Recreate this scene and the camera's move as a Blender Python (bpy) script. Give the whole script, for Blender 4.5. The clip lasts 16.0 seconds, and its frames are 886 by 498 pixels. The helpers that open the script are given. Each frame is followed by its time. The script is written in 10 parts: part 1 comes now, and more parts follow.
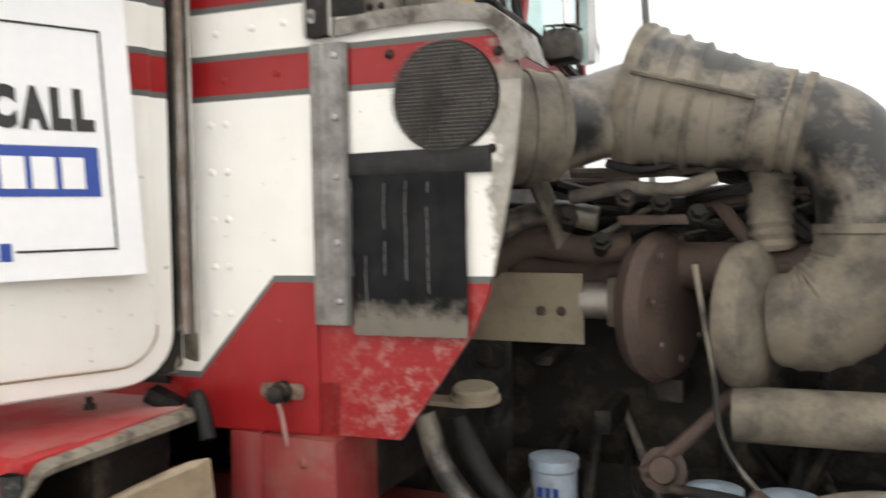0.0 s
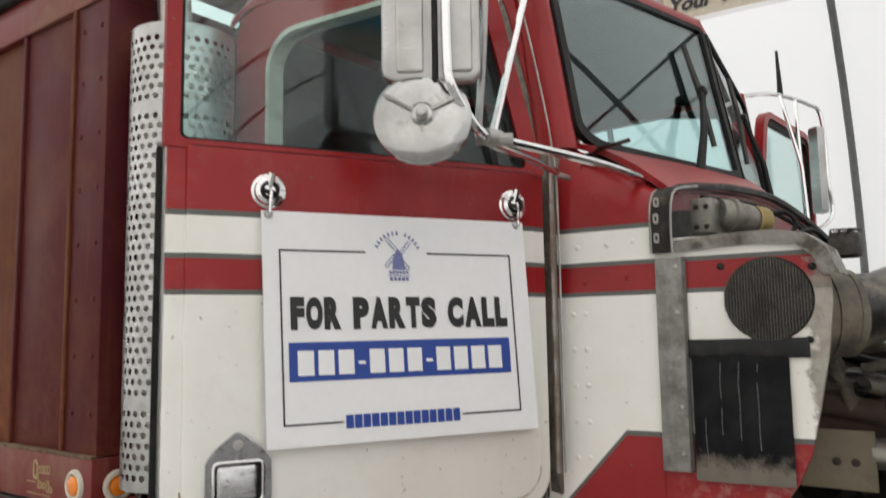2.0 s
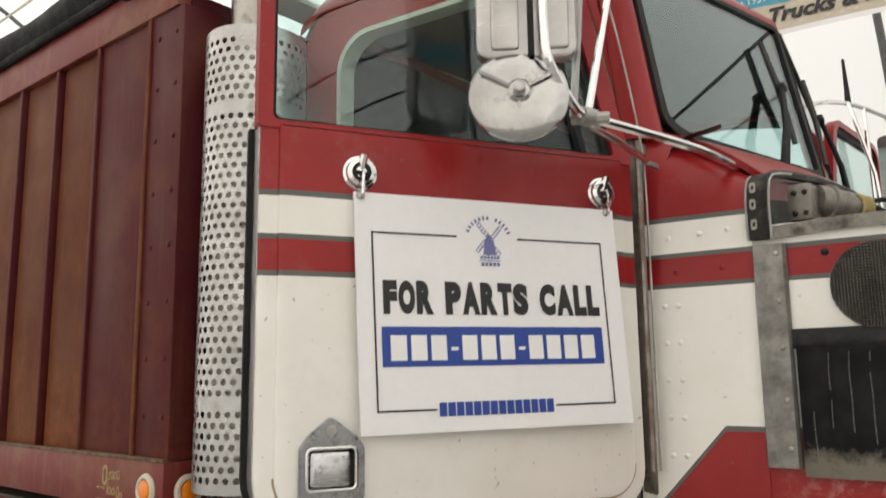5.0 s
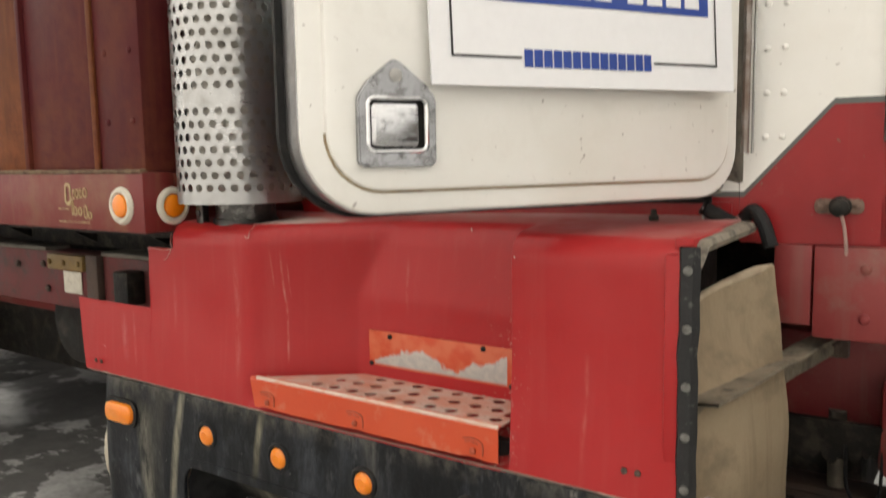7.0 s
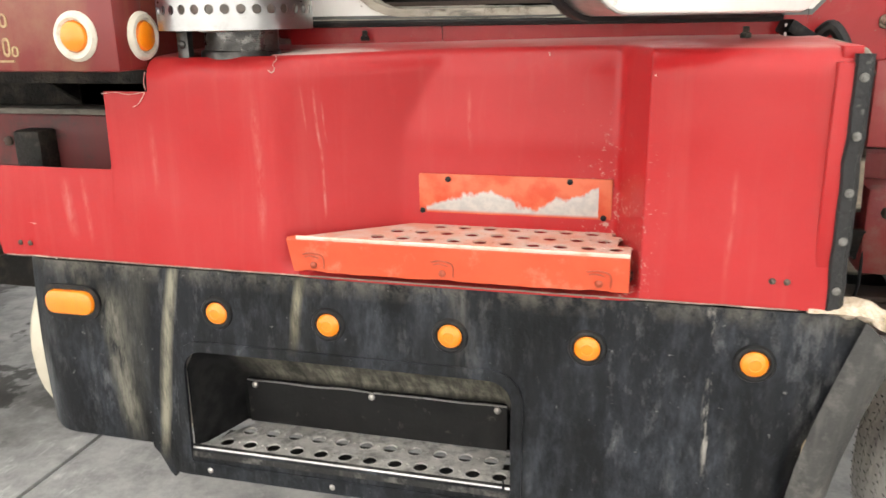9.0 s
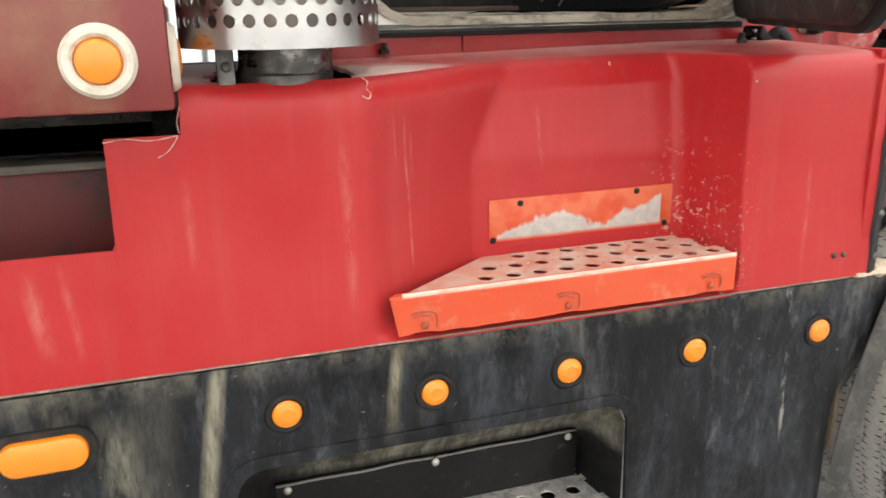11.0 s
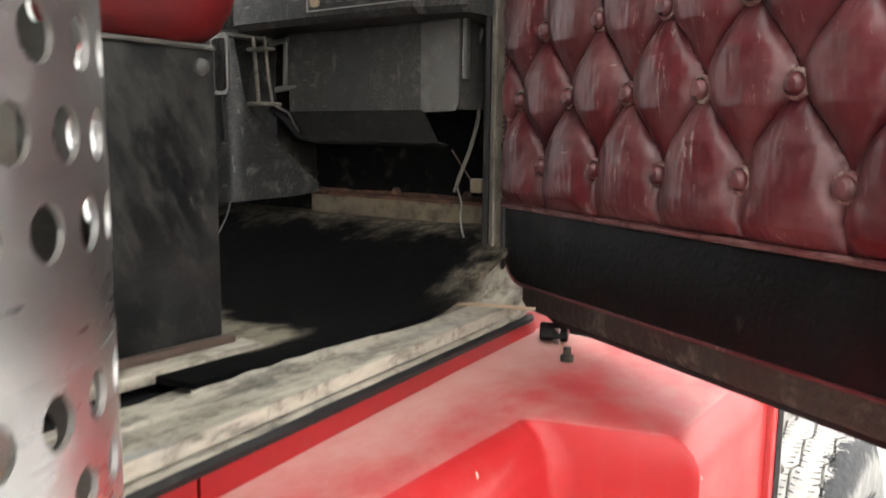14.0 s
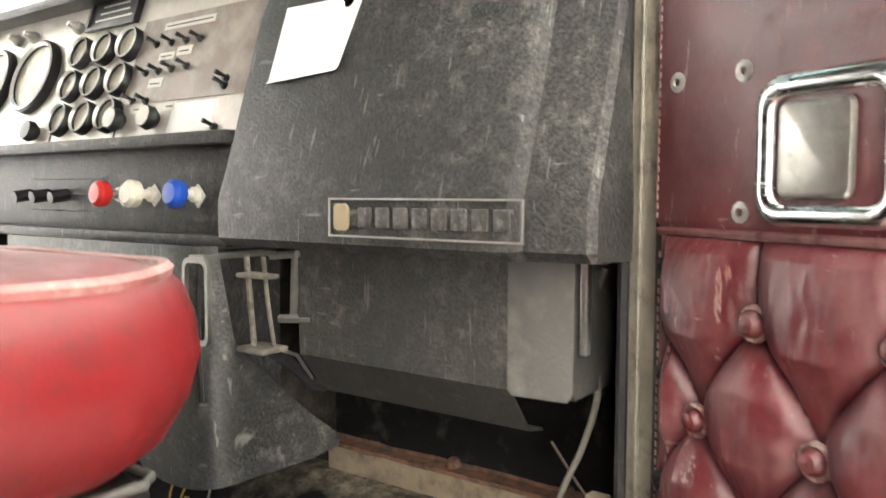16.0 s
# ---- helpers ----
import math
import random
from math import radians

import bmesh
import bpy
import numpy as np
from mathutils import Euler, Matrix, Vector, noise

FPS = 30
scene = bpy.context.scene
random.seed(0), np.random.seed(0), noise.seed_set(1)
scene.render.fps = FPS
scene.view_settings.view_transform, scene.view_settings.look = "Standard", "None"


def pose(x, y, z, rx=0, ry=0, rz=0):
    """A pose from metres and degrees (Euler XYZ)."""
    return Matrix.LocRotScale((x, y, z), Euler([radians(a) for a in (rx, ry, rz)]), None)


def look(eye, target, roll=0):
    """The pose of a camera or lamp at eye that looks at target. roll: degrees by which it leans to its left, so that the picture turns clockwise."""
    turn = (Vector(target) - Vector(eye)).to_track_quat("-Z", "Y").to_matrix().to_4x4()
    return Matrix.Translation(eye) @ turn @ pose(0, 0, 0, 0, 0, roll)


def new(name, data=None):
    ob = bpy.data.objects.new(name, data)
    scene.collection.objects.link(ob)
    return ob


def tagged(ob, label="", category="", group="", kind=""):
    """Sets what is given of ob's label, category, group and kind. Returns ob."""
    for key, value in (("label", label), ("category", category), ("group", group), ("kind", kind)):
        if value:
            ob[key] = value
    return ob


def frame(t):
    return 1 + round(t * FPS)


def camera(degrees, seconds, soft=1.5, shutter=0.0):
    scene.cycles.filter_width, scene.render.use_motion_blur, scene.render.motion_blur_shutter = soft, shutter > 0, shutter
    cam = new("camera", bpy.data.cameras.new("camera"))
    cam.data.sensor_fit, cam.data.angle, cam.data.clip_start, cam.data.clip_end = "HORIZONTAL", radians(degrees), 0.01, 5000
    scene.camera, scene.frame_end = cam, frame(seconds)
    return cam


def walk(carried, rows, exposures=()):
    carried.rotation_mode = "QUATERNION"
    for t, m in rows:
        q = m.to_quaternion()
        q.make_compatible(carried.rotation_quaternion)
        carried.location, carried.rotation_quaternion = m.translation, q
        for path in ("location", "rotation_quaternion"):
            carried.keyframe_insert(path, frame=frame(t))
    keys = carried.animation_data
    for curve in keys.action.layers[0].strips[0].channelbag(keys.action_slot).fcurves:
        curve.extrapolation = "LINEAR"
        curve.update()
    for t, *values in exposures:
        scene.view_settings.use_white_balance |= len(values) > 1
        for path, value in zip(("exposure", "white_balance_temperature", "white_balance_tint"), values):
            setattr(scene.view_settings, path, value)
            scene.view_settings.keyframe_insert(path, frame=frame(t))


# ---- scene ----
cam = camera(58.5, 16.0, shutter=0.4)
METRES, EYE, TILT, LEAN, TURN = 4.65, 1.5, 0.0, -1.0, 25.0
ROWS = [
    (0.0, 0.0, 0.0, 0.0, -0.07, -1.95, 2.05),
    (0.5, -0.0179, -0.0241, 0.0067, 6.57, -0.25, 1.99),
    (1.0, -0.041, -0.0654, 0.0126, 9.05, 2.04, 1.93),
    (1.5, -0.0554, -0.0926, 0.0189, 10.65, 3.26, 1.92),
    (2.0, -0.0619, -0.1066, 0.0295, 12.52, 6.36, 1.87),
    (2.5, -0.064, -0.1122, 0.0347, 13.96, 11.46, 1.84),
    (3.0, -0.0681, -0.1136, 0.0347, 14.47, 14.26, 1.77),
    (5.5, -0.1053, -0.0915, -0.0006, 15.35, 5.9, 1.73),
    (6.0, -0.1249, -0.0702, -0.0107, 15.33, 2.34, 1.77),
    (6.5, -0.144, -0.0487, -0.0237, 13.37, -0.74, 1.74),
    (7.0, -0.1579, -0.0459, -0.0361, 9.83, -6.34, 1.93),
    (7.5, -0.1873, -0.0508, -0.0442, 6.13, -10.38, 1.93),
    (8.0, -0.2192, -0.0588, -0.0452, 1.38, -13.58, 1.98),
    (8.5, -0.256, -0.048, -0.0489, -2.99, -15.62, 1.92),
    (9.0, -0.3072, -0.0175, -0.0499, -10.41, -16.52, 1.84),
    (11.5, -0.4833, 0.1406, -0.0332, -53.25, -17.32, 0.86),
    (12.0, -0.4749, 0.1743, -0.024, -64.04, -14.98, 0.32),
    (12.5, -0.4442, 0.2102, -0.0204, -70.7, -12.18, 0.01),
    (13.0, -0.4182, 0.2354, -0.0143, -72.63, -10.27, -0.04),
    (13.5, -0.3934, 0.2562, -0.0044, -74.68, -9.65, -0.14),
    (14.0, -0.3676, 0.2738, 0.0102, -78.49, -9.22, -0.39),
    (14.5, -0.3335, 0.283, 0.0243, -80.88, -9.02, -0.42),
    (15.0, -0.2902, 0.2974, 0.041, -81.64, -7.55, -0.32),
    (15.5, -0.2718, 0.3101, 0.0512, -80.09, -5.66, -0.11),
    (16.0, -0.2634, 0.3182, 0.0615, -78.49, -4.81, -0.01),
]
EXPOSURE = [(0, 0.5, 6500, 10), (0.5, 0.15, 6500, 10), (0.8, 0.0, 6500, 10), (1.5, -0.18, 6500, 10), (2.5, -0.27, 6500, 10), (3, -0.42, 6500, 10), (5.5, -0.06, 6950, 10), (7, 0.19, 6950, 10), (7.5, 0.57, 6950, 10), (8, 0.8, 6850, 10), (8.5, 1.04, 6700, 10), (9, 1.22, 6600, 10), (11.5, 0.96, 6600, 10), (12.5, 0.98, 6500, 10), (13, 0.90, 6500, 10), (13.5, 1.42, 6500, 10), (14, 1.88, 6500, 10), (14.5, 2.83, 6500, 10), (15, 3.45, 6600, 10), (15.5, 3.46, 6800, 10), (16, 3.28, 6900, 10)]
walk(cam, [(t, pose(0, 0, EYE, TILT, LEAN, TURN) @ pose(METRES * x, METRES * y, METRES * z, 90 + pitch, roll, yaw)) for t, x, y, z, yaw, pitch, roll in ROWS], EXPOSURE)

# ---- daylight: overcast sky over a translucent fabric building ----
world = bpy.data.worlds.new("overcast")
scene.world = world
world.use_nodes = True
wn = world.node_tree
sky = wn.nodes.new("ShaderNodeTexSky")
sky.sky_type, sky.sun_disc = "NISHITA", False
sky.sun_elevation, sky.sun_rotation = radians(50), radians(200)
sky.air_density, sky.dust_density, sky.ozone_density = 1.0, 6.0, 0.6
haze = wn.nodes.new("ShaderNodeMixRGB")
haze.inputs["Fac"].default_value = 0.75
haze.inputs["Color2"].default_value = (9.3, 9.2, 9.0, 1)
wn.links.new(sky.outputs["Color"], haze.inputs["Color1"])
wn.links.new(haze.outputs["Color"], wn.nodes["Background"].inputs["Color"])
wn.nodes["Background"].inputs["Strength"].default_value = 0.2
sun = new("sun", bpy.data.lights.new("sun", "SUN"))
sun.data.energy, sun.data.angle, sun.data.color = 1.4, radians(25), (1.0, 0.97, 0.92)
sun.matrix_world = look((-4, -12, 16), (0, 0, 0))

# ---- materials ----


class Nodes:
    """A small builder for node materials that work in world metres."""

    def __init__(self, name, like=None):
        self.m = like.copy() if like else bpy.data.materials.new(name)
        self.m.name = name
        self.m.use_nodes = True
        self.t = self.m.node_tree
        self.b = self.t.nodes["Principled BSDF"]
        self.pos = self.t.nodes.new("ShaderNodeNewGeometry").outputs["Position"]

    def put(self, socket, value):
        if isinstance(value, bpy.types.NodeSocket):
            self.t.links.new(value, socket)
        elif isinstance(value, tuple) and len(value) == 3 and socket.type == "RGBA":
            socket.default_value = (*value, 1)
        else:
            socket.default_value = value

    def noise(self, scale, detail=4.0, rough=0.55, stretch=(1, 1, 1), lo=0.4, hi=0.6):
        mp = self.t.nodes.new("ShaderNodeMapping")
        mp.inputs["Scale"].default_value = stretch
        self.t.links.new(self.pos, mp.inputs["Vector"])
        n = self.t.nodes.new("ShaderNodeTexNoise")
        n.inputs["Scale"].default_value, n.inputs["Detail"].default_value, n.inputs["Roughness"].default_value = scale, detail, rough
        self.t.links.new(mp.outputs["Vector"], n.inputs["Vector"])
        return self.ramp(n.outputs["Fac"], lo, hi)

    def ramp(self, value, lo, hi, to0=0.0, to1=1.0):
        r = self.t.nodes.new("ShaderNodeMapRange")
        self.put(r.inputs["Value"], value)
        r.inputs["From Min"].default_value, r.inputs["From Max"].default_value = lo, hi
        r.inputs["To Min"].default_value, r.inputs["To Max"].default_value = to0, to1
        return r.outputs["Result"]

    def math(self, op, a, b=0.0, c=0.0):
        n = self.t.nodes.new("ShaderNodeMath")
        n.operation = op
        for k, v in enumerate((a, b, c)):
            self.put(n.inputs[k], v)
        return n.outputs[0]

    def mix(self, fac, a, b, kind="MIX"):
        n = self.t.nodes.new("ShaderNodeMixRGB")
        n.blend_type = kind
        self.put(n.inputs["Fac"], fac)
        self.put(n.inputs["Color1"], a)
        self.put(n.inputs["Color2"], b)
        return n.outputs["Color"]

    def axis(self, k):
        s = self.t.nodes.new("ShaderNodeSeparateXYZ")
        self.t.links.new(self.pos, s.inputs["Vector"])
        return s.outputs[k]

    def bump(self, height, strength=0.3, depth=0.002):
        n = self.t.nodes.new("ShaderNodeBump")
        n.inputs["Strength"].default_value, n.inputs["Distance"].default_value = strength, depth
        self.put(n.inputs["Height"], height)
        self.put(self.b.inputs["Normal"], n.outputs["Normal"])

    def done(self, color, rough=0.5, metal=0.0, **more):
        self.put(self.b.inputs["Base Color"], color)
        self.put(self.b.inputs["Roughness"], rough)
        self.put(self.b.inputs["Metallic"], metal)
        for key, value in more.items():
            self.put(self.b.inputs[key.replace("_", " ")], value)
        return self.m


def worn(name, base, other, dirt=None, rough=0.5, metal=0.0, scale=6.0, grain=120.0, streak=0.0, amount=0.5, dirt_lo=0.5, dirt_hi=0.75, bump=0.15, depth=0.001, coat=0.0, spec=0.5):
    """Paint, metal, rubber or plastic with broad fading, fine grain, dirt patches and runs down the face."""
    n = Nodes(name)
    broad = n.noise(scale, 5, 0.6)
    fine = n.noise(grain, 3, 0.6, lo=0.3, hi=0.7)
    col = n.mix(n.math("MULTIPLY", broad, amount), base, other)
    col = n.mix(n.math("MULTIPLY", fine, 0.12), col, other)
    r = n.ramp(broad, 0, 1, rough - 0.06, rough + 0.08)
    if dirt:
        patch = n.noise(scale * 1.7, 8, 0.65, lo=dirt_lo, hi=dirt_hi)
        if streak:
            runs = n.noise(14.0, 5, 0.6, stretch=(2.2, 2.2, 0.12), lo=0.52, hi=0.75)
            patch = n.math("MAXIMUM", patch, n.math("MULTIPLY", runs, streak))
        col = n.mix(n.math("MULTIPLY", patch, 0.8), col, dirt)
        r = n.math("MAXIMUM", r, n.math("MULTIPLY", patch, 0.75))
    n.bump(n.math("ADD", fine, n.math("MULTIPLY", broad, 0.5)), bump, depth)
    return n.done(col, r, metal, Coat_Weight=coat, Specular_IOR_Level=spec)


def stripes(name, low_corner):
    """Red and white cab paint with grey pinstripes, and with the red lower corner of the cowl."""
    n = Nodes(name)
    z, x = n.axis(2), n.axis(0)
    red = n.mix(n.noise(5, 5), (0.25, 0.008, 0.010), (0.29, 0.014, 0.016))
    white = n.mix(n.noise(4, 6, lo=0.35, hi=0.7), (0.82, 0.81, 0.77), (0.75, 0.73, 0.67))
    grey = (0.10, 0.105, 0.10)

    def above(h):
        return n.math("GREATER_THAN", z, h)

    col = white
    for h, c in ((1.712, grey), (1.722, red), (1.780, grey), (1.790, white), (1.861, grey), (1.872, red)):
        col = n.mix(above(h), col, c)
    if low_corner:
        slope = n.math("SUBTRACT", n.math("MULTIPLY_ADD", x, 1.12, 2.318), z)
        inner = n.math("MINIMUM", slope, n.math("SUBTRACT", 1.405, z))
        inner = n.math("MAXIMUM", inner, n.math("SUBTRACT", 1.237, z))
        col = n.mix(n.math("GREATER_THAN", inner, -0.011), col, grey)
        col = n.mix(n.math("GREATER_THAN", inner, 0.0), col, red)
    if low_corner:
        # bare, dirty front flange of the quarter panel
        worn_edge = n.math("ADD", n.ramp(x, -0.50, -0.40), n.math("MULTIPLY", n.noise(16, 6, 0.65, lo=0.3, hi=0.7), 0.6))
        worn_edge = n.math("MULTIPLY", n.ramp(worn_edge, 0.85, 1.0), n.math("LESS_THAN", z, 1.775))
        col = n.mix(n.math("MULTIPLY", worn_edge, 0.85), col, n.mix(n.noise(40, 6, lo=0.35, hi=0.7), (0.30, 0.275, 0.235), (0.14, 0.12, 0.095)))
        mud = n.math("MULTIPLY", n.ramp(x, -0.74, -0.60), n.ramp(z, 1.42, 1.25))
        mud = n.math("MULTIPLY", mud, n.noise(42, 7, 0.75, lo=0.48, hi=0.62))
        col = n.mix(n.math("MULTIPLY", mud, 0.6), col, (0.42, 0.30, 0.26))
    dust = n.noise(9, 9, 0.7, lo=0.56, hi=0.8)
    runs = n.noise(10, 5, 0.6, stretch=(2.5, 2.5, 0.1), lo=0.58, hi=0.85)
    dust = n.math("MAXIMUM", dust, n.math("MULTIPLY", runs, 0.5))
    col = n.mix(n.math("MULTIPLY", dust, 0.16), col, (0.36, 0.31, 0.24))
    spots = n.noise(70, 3, 0.5, lo=0.70, hi=0.74)
    col = n.mix(n.math("MULTIPLY", spots, 0.5), col, (0.16, 0.11, 0.08))
    n.bump(n.noise(40, 4), 0.05, 0.001)
    return n.done(col, n.ramp(dust, 0, 1, 0.34, 0.6), 0.0, Coat_Weight=0.06, Specular_IOR_Level=0.32)


def steel(name, base=(0.62, 0.62, 0.60), rough=0.25, dull=(0.42, 0.40, 0.37), dirt=(0.2, 0.17, 0.13), dirt_lo=0.55, dirt_hi=0.8, scale=8.0, metal=1.0):
    n = Nodes(name)
    broad = n.noise(scale, 6, 0.6, lo=0.35, hi=0.7)
    brush = n.noise(30, 4, 0.6, stretch=(1, 1, 14), lo=0.3, hi=0.7)
    patch = n.noise(scale * 2.3, 7, 0.65, lo=dirt_lo, hi=dirt_hi)
    col = n.mix(broad, base, dull)
    col = n.mix(n.math("MULTIPLY", patch, 0.7), col, dirt)
    r = n.math("ADD", n.ramp(broad, 0, 1, rough, rough + 0.14), n.math("MULTIPLY", n.math("ADD", patch, brush), 0.08))
    n.bump(n.math("ADD", brush, patch), 0.05, 0.0008)
    return n.done(col, r, n.math("MULTIPLY_ADD", patch, -0.6, metal))


def plain(name, color, rough=0.5, metal=0.0, **more):
    n = Nodes(name)
    v = n.noise(60, 3, 0.6, lo=0.3, hi=0.7)
    dark = tuple(c * (0.94 if min(color) > 0.7 else 0.8) for c in color)
    return n.done(n.mix(n.math("MULTIPLY", v, 0.5), color, dark), n.ramp(v, 0, 1, rough, min(1, rough + 0.1)), metal, **more)


CAB = stripes("cab_paint", True)
DOORPAINT = stripes("door_paint", False)
RED = worn("faded_red_gelcoat", (0.345, 0.0145, 0.0165), (0.385, 0.032, 0.033), (0.42, 0.11, 0.095), 0.35, streak=0.17, scale=3.0, dirt_lo=0.66, dirt_hi=0.95, bump=0.05, coat=0.07, spec=0.24)
REDTOP = worn("dusty_red_gelcoat", (0.36, 0.03, 0.035), (0.38, 0.06, 0.058), (0.38, 0.20, 0.175), 0.5, scale=9.0, dirt_lo=0.40, dirt_hi=0.85, bump=0.08)
FRAMERED = worn("chassis_red", (0.20, 0.014, 0.016), (0.26, 0.05, 0.045), (0.20, 0.15, 0.11), 0.5, scale=5.0, streak=0.3)
BOXRED = worn("maroon_body_paint", (0.066, 0.0055, 0.009), (0.080, 0.009, 0.012), (0.125, 0.036, 0.014), 0.55, scale=2.2, streak=0.6, dirt_lo=0.5, dirt_hi=0.75, bump=0.1, spec=0.22)
RUSTY = worn("rust_stained_panel", (0.108, 0.029, 0.0095), (0.074, 0.014, 0.008), (0.17, 0.062, 0.017), 0.6, scale=1.8, streak=0.7, dirt_lo=0.46, dirt_hi=0.72, bump=0.1, spec=0.2)
def rust_washed(like, force):
    """Dull orange rust creeping up from the bottom rail, with ragged tops and runs."""
    n = Nodes(like.name, like)
    climb = n.math("ADD", n.ramp(n.axis(2), 1.95, 1.30), n.math("MULTIPLY", n.noise(7, 8, 0.7, stretch=(1.6, 1.6, 0.35), lo=0.3, hi=0.7), 0.8))
    rust = n.math("MULTIPLY", n.ramp(climb, 0.75, 1.5), n.noise(30, 7, 0.7, lo=0.3, hi=0.6))
    old = n.b.inputs["Base Color"].links[0].from_socket
    n.put(n.b.inputs["Base Color"], n.mix(n.math("MULTIPLY", rust, force), old, (0.24, 0.078, 0.028)))
    return n.m


BOXRED, RUSTY = rust_washed(BOXRED, 0.22), rust_washed(RUSTY, 0.8)
RAILRED = worn("body_rail_paint", (0.15, 0.012, 0.013), (0.17, 0.030, 0.022), (0.21, 0.105, 0.055), 0.42, scale=4.0, streak=0.75, dirt_lo=0.46, dirt_hi=0.72, bump=0.12)
RUBBER = worn("black_rubber", (0.006, 0.006, 0.0065), (0.014, 0.014, 0.014), (0.07, 0.063, 0.052), 0.6, scale=12.0, dirt_lo=0.55, dirt_hi=0.85, bump=0.2, spec=0.3)
SIDEWALL = worn("dark_tyre_sidewall", (0.045, 0.047, 0.05), (0.09, 0.09, 0.088), (0.22, 0.21, 0.19), 0.7, scale=6.0, dirt_lo=0.52, dirt_hi=0.66, bump=0.3, depth=0.002)
TYRE = worn("dusty_tyre_rubber", (0.19, 0.185, 0.175), (0.30, 0.29, 0.27), (0.035, 0.038, 0.042), 0.8, scale=5.0, dirt_lo=0.50, dirt_hi=0.60, bump=0.5, depth=0.003)
ORANGE = worn("orange_step_paint", (0.50, 0.052, 0.012), (0.54, 0.085, 0.028), (0.50, 0.27, 0.18), 0.5, scale=7.0, dirt_lo=0.55, dirt_hi=0.8, bump=0.1)
AMBER = plain("amber_lens", (0.85, 0.23, 0.005), 0.28, Subsurface_Weight=0.15, Coat_Weight=0.5)
CREAM = worn("cream_trim_paint", (0.55, 0.53, 0.46), (0.45, 0.43, 0.36), (0.22, 0.19, 0.14), 0.5, scale=9.0, bump=0.1)
WHITEPLASTIC = worn("white_lamp_bezel", (0.62, 0.58, 0.48), (0.5, 0.46, 0.38), (0.25, 0.2, 0.15), 0.5, scale=20)
STEEL = steel("perforated_stainless", (0.50, 0.50, 0.495), 0.22, (0.38, 0.375, 0.365), (0.2, 0.17, 0.13), 0.55, 0.8)
ALU = steel("dull_aluminium", (0.50, 0.49, 0.47), 0.42, (0.36, 0.35, 0.33), (0.22, 0.19, 0.15), 0.45, 0.75)
CHROME = plain("chrome", (0.78, 0.78, 0.78), 0.08, 1.0)
MIRRORBACK = steel("brushed_mirror_housing", (0.50, 0.49, 0.48), 0.24, (0.36, 0.35, 0.345), (0.25, 0.23, 0.21), 0.56, 0.8)
DUSTY = worn("dust_caked_hose", (0.16, 0.138, 0.105), (0.25, 0.215, 0.165), (0.05, 0.045, 0.04), 0.8, scale=6.0, dirt_lo=0.42, dirt_hi=0.62, bump=0.3, depth=0.002)
# oily grime on real parts; also the shade colour of the added filler boxes
GRIME_AND_SHADE = worn("engine_grime_and_shade_fill", (0.008, 0.0075, 0.007), (0.025, 0.021, 0.017), (0.085, 0.07, 0.052), 0.6, spec=0.25, scale=9.0, dirt_lo=0.5, dirt_hi=0.72, bump=0.5, depth=0.003)
TAN = worn("muddy_tan_plate", (0.24, 0.20, 0.14), (0.33, 0.28, 0.20), (0.14, 0.11, 0.08), 0.8, scale=6.0, bump=0.3)
RUST = worn("rusty_iron", (0.062, 0.040, 0.031), (0.10, 0.066, 0.05), (0.03, 0.023, 0.02), 0.75, scale=10.0, bump=0.4, depth=0.002)


def old_vinyl():
    """Dark maroon vinyl with a thin dusty bloom, brighter worn patches, hairline creases and scratches."""
    n = Nodes("maroon_vinyl")
    broad = n.noise(9, 5, 0.6, lo=0.38, hi=0.66)
    bloom = n.noise(16, 7, 0.7, lo=0.44, hi=0.72)
    rubbed = n.noise(13, 4, 0.6, lo=0.56, hi=0.70)
    crease = n.noise(26, 5, 0.65, stretch=(2.6, 2.6, 0.5), lo=0.645, hi=0.68)
    nick = n.noise(30, 4, 0.6, stretch=(0.7, 0.7, 3.0), lo=0.70, hi=0.725)
    grain = n.noise(260, 3, 0.6, lo=0.3, hi=0.7)
    col = n.mix(broad, (0.048, 0.0058, 0.0088), (0.082, 0.0105, 0.014))
    col = n.mix(n.math("MULTIPLY", rubbed, 0.5), col, (0.115, 0.008, 0.011))
    col = n.mix(n.math("MULTIPLY", bloom, 0.38), col, (0.17, 0.095, 0.09))
    hair = n.math("MULTIPLY", n.noise(48, 5, 0.7, stretch=(2.2, 2.2, 0.55), lo=0.62, hi=0.655), n.noise(7, 3, lo=0.45, hi=0.6))
    col = n.mix(n.math("MULTIPLY", n.math("MAXIMUM", hair, n.math("MAXIMUM", crease, nick)), 0.5), col, (0.25, 0.18, 0.16))
    n.bump(n.math("ADD", n.math("MULTIPLY", grain, 0.35), n.math("ADD", bloom, n.math("MULTIPLY", crease, -1.2))), 0.22, 0.0010)
    return n.done(col, n.ramp(bloom, 0, 1, 0.37, 0.64), 0.0, Coat_Weight=0.06, Specular_IOR_Level=0.42)


